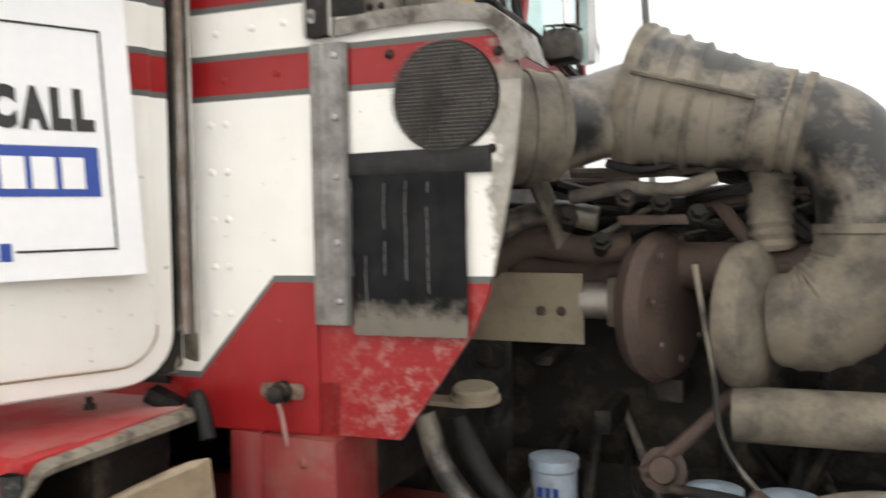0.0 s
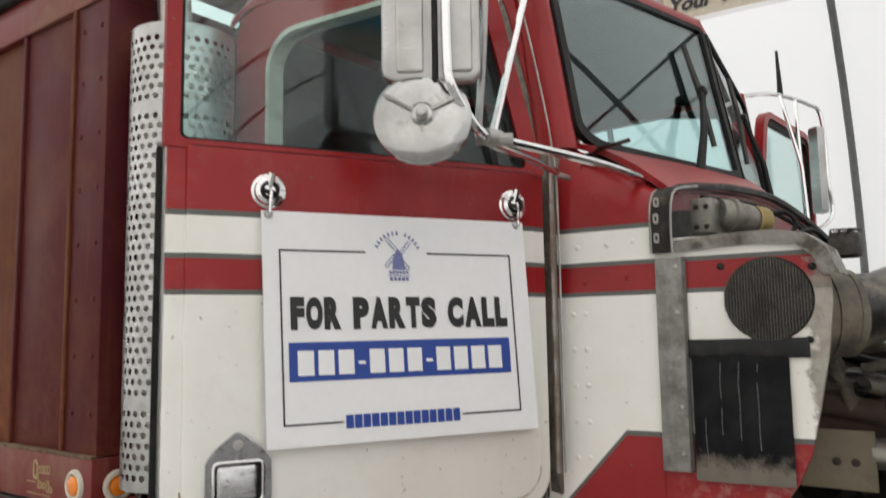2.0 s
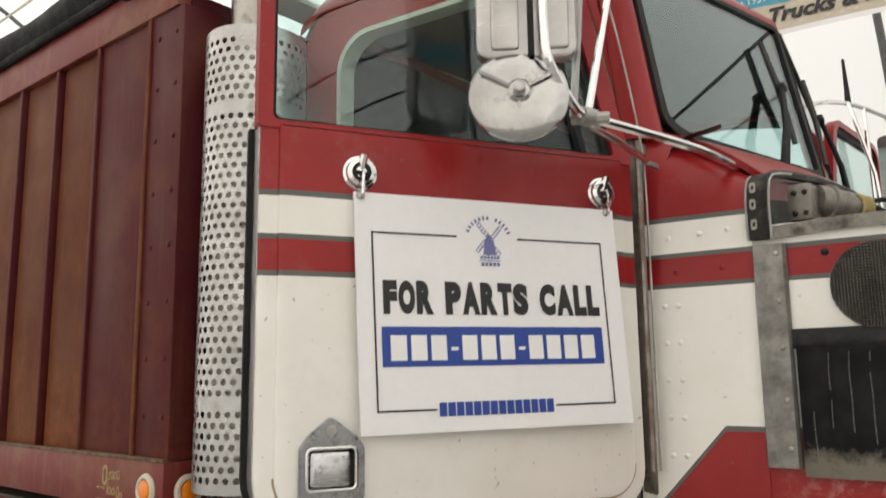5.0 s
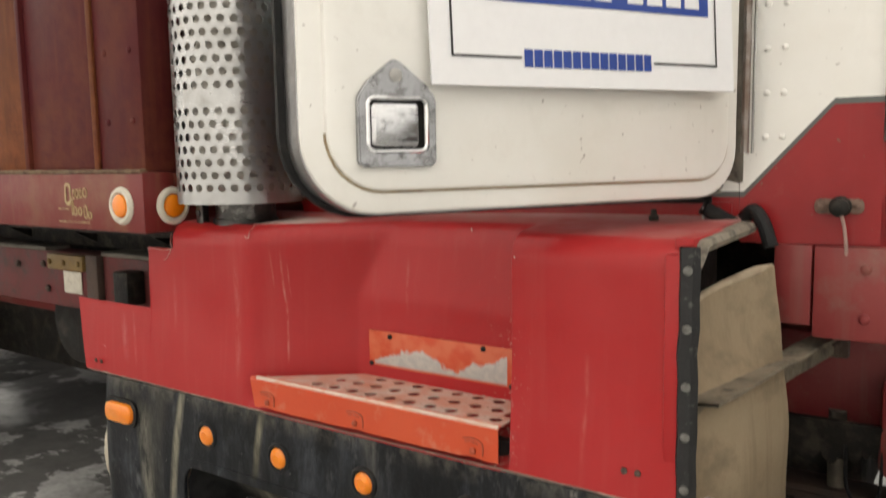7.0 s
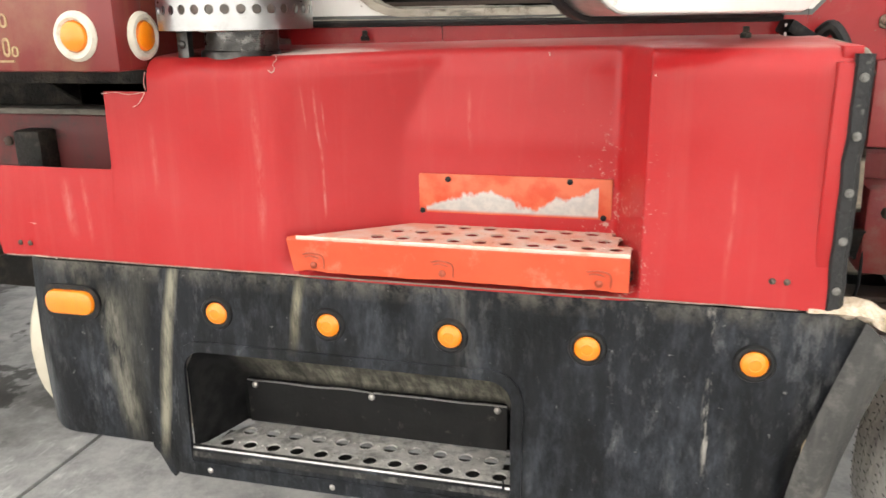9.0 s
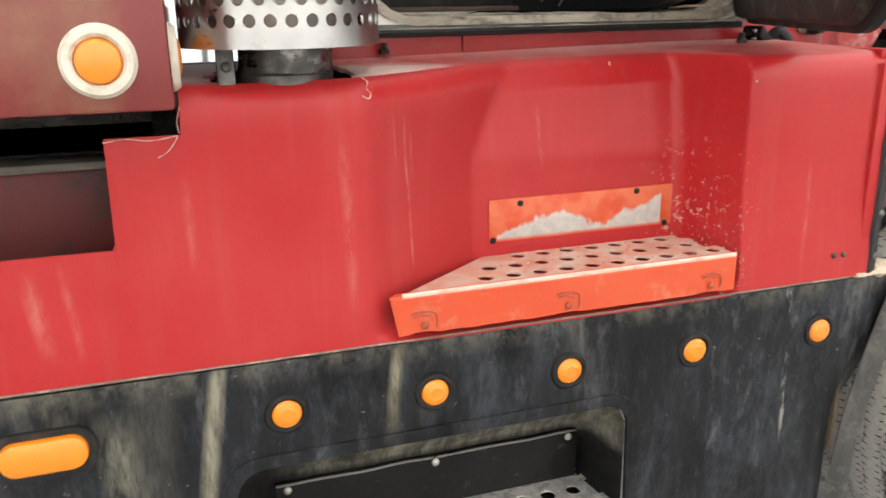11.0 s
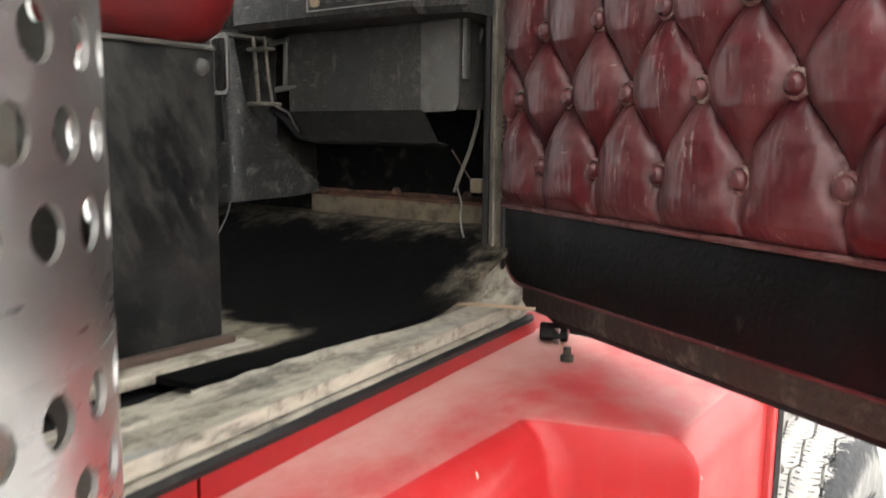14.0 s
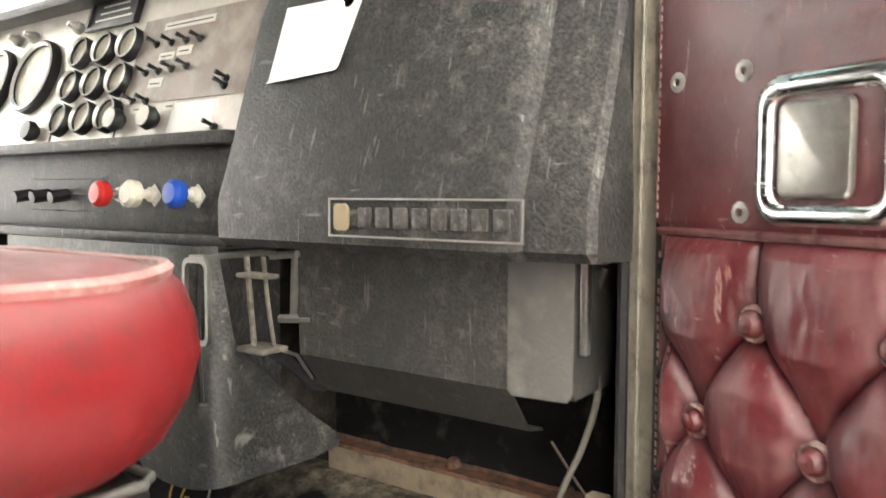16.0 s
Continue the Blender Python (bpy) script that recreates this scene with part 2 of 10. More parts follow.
VINYL = old_vinyl()
SEATRED = worn("red_seat_vinyl", (0.115, 0.0058, 0.0075), (0.098, 0.0085, 0.0095), (0.050, 0.014, 0.013), 0.42, scale=16.0, dirt_lo=0.50, dirt_hi=0.72, bump=0.14, depth=0.001, spec=0.35)
def scuffed(name, base, other, dust, cover=0.5, rough=0.5, bump=0.5, depth=0.001, spec=0.4):
    """Black plastic or painted sheet with a pebbled grain, rubbed patches, fine dust and thin scratches."""
    n = Nodes(name)
    grain = n.noise(240, 3, 0.6, lo=0.35, hi=0.65)
    cloud = n.math("MULTIPLY_ADD", n.noise(4, 6, 0.65, lo=0.42, hi=0.62), 0.7, n.math("MULTIPLY", n.noise(13, 6, 0.7, lo=0.5, hi=0.72), 0.5))
    fleck = n.noise(38, 8, 0.75, lo=0.50, hi=0.72)
    lines = n.math("MAXIMUM", n.noise(22, 3, 0.5, stretch=(0.6, 8, 0.9), lo=0.66, hi=0.72), n.noise(20, 3, 0.5, stretch=(5, 0.8, 4), lo=0.67, hi=0.73))
    col = n.mix(n.math("MULTIPLY", grain, 0.5), base, other)
    dusty = n.math("MULTIPLY", n.math("ADD", n.math("MULTIPLY", fleck, 0.75), n.math("MULTIPLY", grain, 0.25)), n.math("MULTIPLY_ADD", cloud, cover, 0.12))
    col = n.mix(dusty, col, dust)
    col = n.mix(n.math("MULTIPLY", lines, 0.35), col, dust)
    n.bump(n.math("ADD", grain, n.math("MULTIPLY", cloud, 0.4)), bump, depth)
    return n.done(col, n.ramp(dusty, 0, 0.6, rough, rough + 0.25), 0.0, Specular_IOR_Level=spec)


DASH = scuffed("black_dash_vinyl", (0.010, 0.010, 0.0102), (0.028, 0.0275, 0.026), (0.27, 0.26, 0.235), 0.52, 0.50, 0.42, 0.0010)


def scraped_panel():
    """Black painted sheet with slanting scrapes, boot scuffs and a dull dusty haze."""
    n = Nodes("scraped_black_panel")
    haze = n.noise(5, 6, 0.65, stretch=(1, 1, 0.6), lo=0.45, hi=0.68)
    slant = n.t.nodes.new("ShaderNodeMapping")
    slant.inputs["Rotation"].default_value = (0, radians(28), 0)
    n.t.links.new(n.pos, slant.inputs["Vector"])
    keep, n.pos = n.pos, slant.outputs["Vector"]
    smear = n.noise(8, 8, 0.75, stretch=(2.2, 1, 0.7), lo=0.46, hi=0.68)
    scrape = n.math("MULTIPLY", n.noise(46, 4, 0.6, stretch=(2.6, 1, 0.4), lo=0.64, hi=0.68), n.noise(6, 3, lo=0.42, hi=0.6))
    n.pos = keep
    col = n.mix(haze, (0.006, 0.0065, 0.007), (0.020, 0.0205, 0.020))
    col = n.mix(n.math("MULTIPLY", smear, 0.48), col, (0.085, 0.080, 0.069))
    col = n.mix(n.math("MULTIPLY", scrape, 0.35), col, (0.20, 0.18, 0.15))
    n.bump(n.math("ADD", smear, n.noise(60, 4)), 0.25, 0.0015)
    return n.done(col, n.ramp(smear, 0, 1, 0.34, 0.6), 0.0, Specular_IOR_Level=0.3)


SEATBASE = scraped_panel()
CARPET = worn("black_floor_mat", (0.005, 0.005, 0.0055), (0.012, 0.0115, 0.011), (0.06, 0.053, 0.042), 0.88, scale=15.0, dirt_lo=0.56, dirt_hi=0.80, bump=0.4, spec=0.08)


def grimy_sill():
    """Aluminium tread with lengthwise grime, scrapes and black heel marks."""
    n = Nodes("dirty_sill_metal")
    along = n.noise(9, 8, 0.7, stretch=(0.45, 3.0, 2.0), lo=0.36, hi=0.64)
    spots = n.noise(26, 8, 0.75, lo=0.50, hi=0.62)
    marks = n.noise(7, 7, 0.7, stretch=(0.6, 2.4, 2.4), lo=0.55, hi=0.62)
    metal = n.noise(8, 6, 0.65, stretch=(0.4, 4, 4), lo=0.58, hi=0.66)
    col = n.mix(along, (0.47, 0.43, 0.35), (0.27, 0.245, 0.20))
    col = n.mix(n.math("MULTIPLY", metal, 0.7), col, (0.27, 0.275, 0.28))
    col = n.mix(n.math("MULTIPLY", spots, 0.65), col, (0.085, 0.072, 0.055))
    col = n.mix(n.math("MULTIPLY", marks, 0.6), col, (0.04, 0.038, 0.034))
    n.bump(n.math("ADD", along, spots), 0.6, 0.003)
    return n.done(col, n.ramp(along, 0, 1, 0.55, 0.8), 0.1)


SILL = grimy_sill()
PANELSILVER = plain("silver_gauge_panel", (0.55, 0.52, 0.47), 0.4, 0.3)
GAUGEFACE = plain("black_gauge_face", (0.012, 0.012, 0.012), 0.42)
PAPER = plain("white_card", (0.82, 0.82, 0.80), 0.7)
SIGNWHITE = plain("white_sign_board", (0.80, 0.80, 0.81), 0.4)
SIGNBLUE = plain("blue_print", (0.015, 0.055, 0.30), 0.4)
SIGNPALE = plain("pale_blue_print", (0.15, 0.17, 0.36), 0.4)
SIGNBLACK = plain("black_print", (0.012, 0.012, 0.013), 0.4)
BLUEKNOB = plain("blue_plastic", (0.01, 0.06, 0.36), 0.35)
REDKNOB = plain("red_plastic", (0.5, 0.02, 0.02), 0.35)
FILTER = worn("pale_blue_filter", (0.42, 0.52, 0.62), (0.35, 0.42, 0.5), (0.2, 0.17, 0.14), 0.5)
HOOP = worn("galvanised_hoop", (0.13, 0.14, 0.14), (0.2, 0.2, 0.2), (0.1, 0.08, 0.06), 0.55, 0.3)
TARP = worn("black_tarp", (0.006, 0.0065, 0.007), (0.014, 0.014, 0.015), (0.04, 0.037, 0.034), 0.6, scale=12, bump=0.5, depth=0.006, spec=0.18)
BANNERCLOTH = worn("printed_banner_cloth", (0.56, 0.50, 0.40), (0.50, 0.44, 0.35), None, 0.8, scale=25)
BANNERBLUE = plain("banner_light_blue", (0.09, 0.34, 0.47), 0.8)
BANNERPALE = plain("banner_pale_print", (0.64, 0.60, 0.52), 0.8)


def concrete():
    n = Nodes("wet_stained_concrete")
    broad = n.noise(0.7, 7, 0.62, lo=0.38, hi=0.66)
    mid = n.noise(7, 9, 0.72, lo=0.42, hi=0.62)
    fine = n.noise(90, 4, 0.65, lo=0.3, hi=0.7)
    wet = n.noise(0.9, 6, 0.65, lo=0.55, hi=0.63)
    col = n.mix(broad, (0.36, 0.36, 0.35), (0.50, 0.495, 0.475))
    smear = n.noise(2.2, 8, 0.7, stretch=(0.6, 1.6, 1), lo=0.44, hi=0.60)
    col = n.mix(n.math("MULTIPLY", smear, 0.55), col, (0.20, 0.205, 0.205))
    col = n.mix(n.math("MULTIPLY", mid, 0.8), col, (0.19, 0.192, 0.19))
    scuff_ = n.noise(20, 9, 0.75, stretch=(1.0, 0.4, 1), lo=0.56, hi=0.66)
    col = n.mix(n.math("MULTIPLY", scuff_, 0.55), col, (0.60, 0.60, 0.585))
    col = n.mix(n.math("MULTIPLY", fine, 0.25), col, (0.55, 0.54, 0.52))
    col = n.mix(n.math("MULTIPLY", wet, 0.75), col, (0.06, 0.055, 0.048))
    px, py = n.axis(0), n.axis(1)
    spill = 0.0
    for cx, cy, r in ((-5.2, 2.1, 0.75), (-6.2, 2.55, 0.6), (-4.3, 1.5, 0.5)):
        d = n.math("SQRT", n.math("ADD", n.math("POWER", n.math("SUBTRACT", px, cx), 2), n.math("POWER", n.math("SUBTRACT", py, cy), 2)))
        spill = n.math("MAXIMUM", spill, n.ramp(n.math("ADD", d, n.ramp(n.noise(2.5, 7, 0.65), 0, 1, -0.5, 0.5)), r, r * 0.8))
    col = n.mix(n.math("MULTIPLY", spill, 0.8), col, (0.035, 0.033, 0.03))
    n.bump(n.math("ADD", fine, n.math("MULTIPLY", mid, 2)), 0.3, 0.002)
    return n.done(col, n.ramp(wet, 0, 1, 0.75, 0.3))


CONCRETE = concrete()


def skirt_plastic():
    """Black moulded skirt: scoured grey haze, chalky runs and rubbed scrapes down the face."""
    n = Nodes("weathered_skirt_plastic")
    x, z = n.axis(0), n.axis(2)
    haze = n.noise(4, 7, 0.7, stretch=(1.5, 1.5, 0.6), lo=0.42, hi=0.70)
    runs = n.math("MULTIPLY", n.noise(16, 7, 0.7, stretch=(2.0, 2.0, 0.16), lo=0.50, hi=0.68), n.math("MULTIPLY_ADD", n.noise(3, 3, lo=0.4, hi=0.62), 0.8, 0.2))
    scour = n.math("MULTIPLY", n.noise(30, 8, 0.75, stretch=(1, 1, 0.35), lo=0.54, hi=0.68), haze)
    chips = n.noise(75, 4, 0.6, lo=0.69, hi=0.72)
    wipe = n.math("MULTIPLY", n.noise(7, 8, 0.75, stretch=(1.6, 1.6, 0.7), lo=0.47, hi=0.66), n.noise(60, 5, 0.7, stretch=(1, 1, 0.3), lo=0.30, hi=0.66))
    col = n.mix(haze, (0.0032, 0.0036, 0.0045), (0.012, 0.0135, 0.0165))
    col = n.mix(n.math("MULTIPLY", wipe, 0.68), col, (0.060, 0.068, 0.082))
    col = n.mix(n.math("MULTIPLY", runs, 0.15), col, (0.105, 0.110, 0.115))
    col = n.mix(n.math("MULTIPLY", scour, 0.55), col, (0.17, 0.175, 0.18))
    col = n.mix(n.math("MULTIPLY", chips, 0.5), col, (0.22, 0.22, 0.21))
    wave = n.ramp(n.noise(3, 2, stretch=(0.1, 0.1, 1)), 0, 1, -0.006, 0.006)
    for at, low, high, wide, slant, force, lo_, hi_, c in (
            (-1.135, 0.40, 0.80, 0.009, 0.0, 0.75, 0.50, 0.60, (0.36, 0.34, 0.30)),
            (-2.188, 0.30, 0.80, 0.017, 0.17, 0.80, 0.26, 0.56, (0.25, 0.235, 0.175)),
            (-1.903, 0.585, 0.78, 0.014, 0.16, 0.75, 0.30, 0.58, (0.24, 0.22, 0.15)),
            (-2.350, 0.33, 0.72, 0.034, -0.05, 0.62, 0.36, 0.60, (0.22, 0.21, 0.165)),
            (-2.285, 0.40, 0.80, 0.05, 0.10, 0.30, 0.34, 0.66, (0.16, 0.155, 0.13)),
            (-2.425, 0.66, 0.90, 0.06, 0.0, 0.55, 0.40, 0.64, (0.20, 0.185, 0.135)),
            (-2.49, 0.30, 0.62, 0.045, 0.22, 0.55, 0.44, 0.62, (0.17, 0.18, 0.185)),
            (-1.58, 0.50, 0.80, 0.03, 0.0, 0.3, 0.42, 0.66, (0.18, 0.175, 0.16)),
            (-0.95, 0.40, 0.80, 0.05, 0.0, 0.4, 0.46, 0.66, (0.20, 0.20, 0.195))):
        off = n.math("ADD", n.math("SUBTRACT", n.math("MULTIPLY_ADD", z, -slant, x), at - slant * 0.755), wave)
        line = n.math("MULTIPLY", n.ramp(n.math("ABSOLUTE", off), wide, wide * 0.25), n.math("MULTIPLY", n.ramp(z, low, low + 0.10), n.ramp(z, high, high - 0.06)))
        line = n.math("MULTIPLY", line, n.noise(38, 7, 0.72, stretch=(1.3, 1.3, 0.25), lo=lo_, hi=hi_))
        col = n.mix(n.math("MULTIPLY", line, force), col, c)
    # cleaner dark runs below the lamps
    for at in (-2.097, -1.852, -1.604, -1.346, -1.06):
        drip = n.math("MULTIPLY", n.ramp(n.math("ABSOLUTE", n.math("ADD", n.math("SUBTRACT", x, at), wave)), 0.055, 0.03), n.math("MULTIPLY", n.ramp(z, 0.28, 0.36), n.ramp(z, 0.645, 0.60)))
        drip = n.math("MULTIPLY", drip, n.noise(12, 6, 0.65, stretch=(2, 2, 0.4), lo=0.38, hi=0.58))
        col = n.mix(n.math("MULTIPLY", drip, 0.7), col, (0.005, 0.0055, 0.0062))
    # grime gathered under the top edge
    rim_ = n.math("MULTIPLY", n.ramp(z, 0.715, 0.75), n.noise(24, 8, 0.72, stretch=(1, 1, 0.8), lo=0.44, hi=0.62))
    col = n.mix(n.math("MULTIPLY", rim_, 0.5), col, (0.15, 0.14, 0.115))
    n.bump(n.math("ADD", scour, n.noise(120, 3)), 0.2, 0.001)
    return n.done(col, n.ramp(haze, 0, 1, 0.40, 0.62), 0.0, Specular_IOR_Level=0.2)


SKIRT = skirt_plastic()


def glass(name, tint, rough=0.0, cloud=0.0):
    """Thin clear pane: lets light through with a mirror-like sheen."""
    m = bpy.data.materials.new(name)
    m.use_nodes = True
    t = m.node_tree
    t.nodes.remove(t.nodes["Principled BSDF"])
    out = t.nodes["Material Output"]
    clear = t.nodes.new("ShaderNodeBsdfTransparent")
    clear.inputs["Color"].default_value = (*tint, 1)
    gloss = t.nodes.new("ShaderNodeBsdfGlossy")
    gloss.inputs["Roughness"].default_value = rough
    fres = t.nodes.new("ShaderNodeLayerWeight")
    steep = t.nodes.new("ShaderNodeMath")
    steep.operation = "POWER"
    steep.inputs[1].default_value = 4.0
    t.links.new(fres.outputs["Facing"], steep.inputs[0])
    gain = t.nodes.new("ShaderNodeMath")
    gain.operation = "MULTIPLY_ADD"
    gain.use_clamp = True
    gain.inputs[1].default_value, gain.inputs[2].default_value = 0.8, cloud
    t.links.new(steep.outputs[0], gain.inputs[0])
    both = t.nodes.new("ShaderNodeMixShader")
    t.links.new(gain.outputs[0], both.inputs["Fac"])
    t.links.new(clear.outputs[0], both.inputs[1])
    t.links.new(gloss.outputs[0], both.inputs[2])
    t.links.new(both.outputs[0], out.inputs["Surface"])
    return m


GLASS = glass("window_glass", (0.82, 0.94, 0.93), cloud=0.045)
TINTED = glass("windshield_glass", (0.72, 0.90, 0.90), cloud=0.085)


def fabric():
    """White woven cover that glows with the daylight behind it."""
    m = bpy.data.materials.new("translucent_white_fabric")
    m.use_nodes = True
    t = m.node_tree
    t.nodes.remove(t.nodes["Principled BSDF"])
    thru = t.nodes.new("ShaderNodeBsdfTranslucent")
    thru.inputs["Color"].default_value = (0.90, 0.90, 0.89, 1)
    face = t.nodes.new("ShaderNodeBsdfDiffuse")
    face.inputs["Color"].default_value = (0.85, 0.85, 0.84, 1)
    both = t.nodes.new("ShaderNodeMixShader")
    both.inputs["Fac"].default_value = 0.25
    t.links.new(thru.outputs[0], both.inputs[1])
    t.links.new(face.outputs[0], both.inputs[2])
    t.links.new(both.outputs[0], t.nodes["Material Output"].inputs["Surface"])
    return m


FABRIC = fabric()

# ---- mesh helpers ----


def part(name, bm, material, parent=None, label="", smooth=35.0, doubles=True):
    """Links a bmesh as one mesh object, under a thing or under a part."""
    if doubles:
        bmesh.ops.remove_doubles(bm, verts=bm.verts, dist=1e-5)
    bmesh.ops.recalc_face_normals(bm, faces=bm.faces)
    limit = radians(smooth)
    for f in bm.faces:
        f.smooth = smooth > 0
    for e in bm.edges:
        e.smooth = len(e.link_faces) == 2 and e.calc_face_angle(0) < limit
    me = bpy.data.meshes.new(name)
    bm.to_mesh(me)
    bm.free()
    for m in material if isinstance(material, (list, tuple)) else (material,):
        me.materials.append(m)
    ob = new(name, me)
    if parent:
        ob.parent = parent
    return tagged(ob, label)


def empty(name, label, category, group="", kind="", at=(0, 0, 0)):
    ob = new(name)
    ob.location = at
    return tagged(ob, label, category, group, kind)


def child(ob, thing):
    """Puts a mesh that was built in world metres under a thing that stands elsewhere."""
    ob.parent = thing
    ob.matrix_parent_inverse = Matrix.Translation(-thing.location)
    return ob


def box(bm, x0, x1, y0, y1, z0, z1, bevel=0.0, place=None, seg=2):
    v = [bm.verts.new((x, y, z)) for x in (x0, x1) for y in (y0, y1) for z in (z0, z1)]
    faces = [bm.faces.new([v[k] for k in q]) for q in ((0, 1, 3, 2), (4, 6, 7, 5), (0, 4, 5, 1), (2, 3, 7, 6), (0, 2, 6, 4), (1, 5, 7, 3))]
    verts = v
    if bevel:
        got = bmesh.ops.bevel(bm, geom=list({e for f in faces for e in f.edges}), offset=bevel, segments=seg, affect="EDGES", profile=0.5)
        verts = list({w for f in got["faces"] for w in f.verts} | {w for w in v if w.is_valid})
    if place is not None:
        for w in verts:
            w.co = place(w.co)
    return verts


def boxed(*a, **k):
    bm = bmesh.new()
    box(bm, *a, **k)
    return bm


def basis(d):
    d = Vector(d).normalized()
    a = d.orthogonal().normalized()
    return a, d.cross(a).normalized(), d


def tube(bm, path, r, seg=12, cap=True):
    """A round tube along a path; r is one radius or one for each point."""
    path = [Vector(p) for p in path]
    rs = r if isinstance(r, (list, tuple)) else [r] * len(path)
    rings, a = [], None
    for k, p in enumerate(path):
        d = (path[min(k + 1, len(path) - 1)] - path[max(k - 1, 0)]).normalized()
        if a is None:
            a = d.orthogonal().normalized()
        a = (a - d * a.dot(d)).normalized()
        b = d.cross(a)
        rings.append([bm.verts.new(p + (a * math.cos(2 * math.pi * q / seg) + b * math.sin(2 * math.pi * q / seg)) * rs[k]) for q in range(seg)])
    for r0, r1 in zip(rings, rings[1:]):
        for q in range(seg):
            bm.faces.new((r0[q], r0[(q + 1) % seg], r1[(q + 1) % seg], r1[q]))
    if cap:
        bm.faces.new(rings[0][::-1])
        bm.faces.new(rings[-1])
    return rings


def curve(points, steps=6):
    """Catmull-Rom points through the given ones."""
    p = [Vector(q) for q in points]
    p = [2 * p[0] - p[1]] + p + [2 * p[-1] - p[-2]]
    out = []
    for k in range(1, len(p) - 2):
        for s in range(steps):
            t = s / steps
            out.append(0.5 * (2 * p[k] + (p[k + 1] - p[k - 1]) * t + (2 * p[k - 1] - 5 * p[k] + 4 * p[k + 1] - p[k + 2]) * t * t + (3 * p[k] - p[k - 1] - 3 * p[k + 1] + p[k + 2]) * t ** 3))
    return out + [p[-2]]


def tubed(path, r, seg=12, steps=6):
    bm = bmesh.new()
    tube(bm, curve(path, steps) if steps else path, r, seg)
    return bm


def lathe(bm, profile, centre, axis, seg=32, wobble=None):
    """Turns (radius, along) points round an axis through centre."""
    a, b, d = basis(axis)
    c = Vector(centre)
    rings = []
    for k, (r, h) in enumerate(profile):
        ring = []
        for q in range(seg):
            w = 2 * math.pi * q / seg
            hh = h + (wobble(k, q) if wobble else 0)
            ring.append(bm.verts.new(c + d * hh + (a * math.cos(w) + b * math.sin(w)) * max(r, 1e-4)))
        rings.append(ring)
    for r0, r1 in zip(rings, rings[1:]):
        for q in range(seg):
            bm.faces.new((r0[q], r0[(q + 1) % seg], r1[(q + 1) % seg], r1[q]))
    return rings


def lathed(profile, centre, axis, seg=32, wobble=None):
    bm = bmesh.new()
    lathe(bm, profile, centre, axis, seg, wobble)
    return bm


def rounded(x0, x1, y0, y1, r, n=6):
    """Corner-rounded rectangle as a loop of 2D points; r is one radius or four (x0y0, x1y0, x1y1, x0y1)."""
    rr = r if isinstance(r, (list, tuple)) else [r] * 4
    out = []
    for (cx, cy, s), q in zip(((x0, y0, 180), (x1, y0, 270), (x1, y1, 0), (x0, y1, 90)), rr):
        ox, oy = cx + (q if cx == x0 else -q), cy + (q if cy == y0 else -q)
        for k in range(n + 1):
            w = radians(s + 90 * k / n)
            out.append((ox + q * math.cos(w), oy + q * math.sin(w)))
    return out


def slab(bm, loop, t0, t1, place, bevel=0.0):
    """A plate with the 2D outline loop between depths t0 and t1, set in space by place(u, v, t); the t1 side is eased."""
    c = Vector((sum(p[0] for p in loop) / len(loop), sum(p[1] for p in loop) / len(loop)))

    def inset(d):
        out = []
        n = len(loop)
        for k in range(n):
            p, q, r = Vector(loop[k - 1]), Vector(loop[k]), Vector(loop[(k + 1) % n])
            e0, e1 = q - p, r - q
            if e0.length < 1e-7:
                e0 = e1
            if e1.length < 1e-7:
                e1 = e0
            nn = (Vector((-e0.y, e0.x)).normalized() + Vector((-e1.y, e1.x)).normalized())
            nn = nn.normalized() if nn.length > 1e-6 else Vector((0, 0))
            out.append(q + nn * d)
        return out

    levels = [(loop, t0)]
    if bevel:
        s = 1 if t1 > t0 else -1
        levels += [(loop, t1 - s * bevel), (inset(bevel * 0.3), t1 - s * bevel * 0.3), (inset(bevel), t1)]
    else:
        levels += [(loop, t1)]
    rings = [[bm.verts.new(place(p[0], p[1], t)) for p in lo] for lo, t in levels]
    for r0, r1 in zip(rings, rings[1:]):
        for k in range(len(r0)):
            bm.faces.new((r0[k], r0[(k + 1) % len(r0)], r1[(k + 1) % len(r0)], r1[k]))
    bm.faces.new(rings[0][::-1])
    bm.faces.new(rings[-1])
    return rings


def ring_plate(bm, outer, inner, t0, t1, place):
    """A plate with one opening; outer and inner loops have equal point counts."""
    n = len(outer)
    o0, o1 = ([bm.verts.new(place(u, v, t)) for u, v in outer] for t in (t0, t1))
    i0, i1 = ([bm.verts.new(place(u, v, t)) for u, v in inner] for t in (t0, t1))
    for k in range(n):
        j = (k + 1) % n
        for q in ((o0[k], o0[j], i0[j], i0[k]), (o1[k], i1[k], i1[j], o1[j]), (o0[k], o1[k], o1[j], o0[j]), (i0[k], i0[j], i1[j], i1[k])):
            bm.faces.new(q)


def smooth01(v, a, b):
    v = max(0.0, min(1.0, (v - a) / (b - a)))
    return v * v * (3 - 2 * v)


def stud(bm, at, axis, r, h):
    lathe(bm, ((r, 0), (r * 0.95, h * 0.5), (r * 0.6, h * 0.9), (0, h)), at, axis, 8)


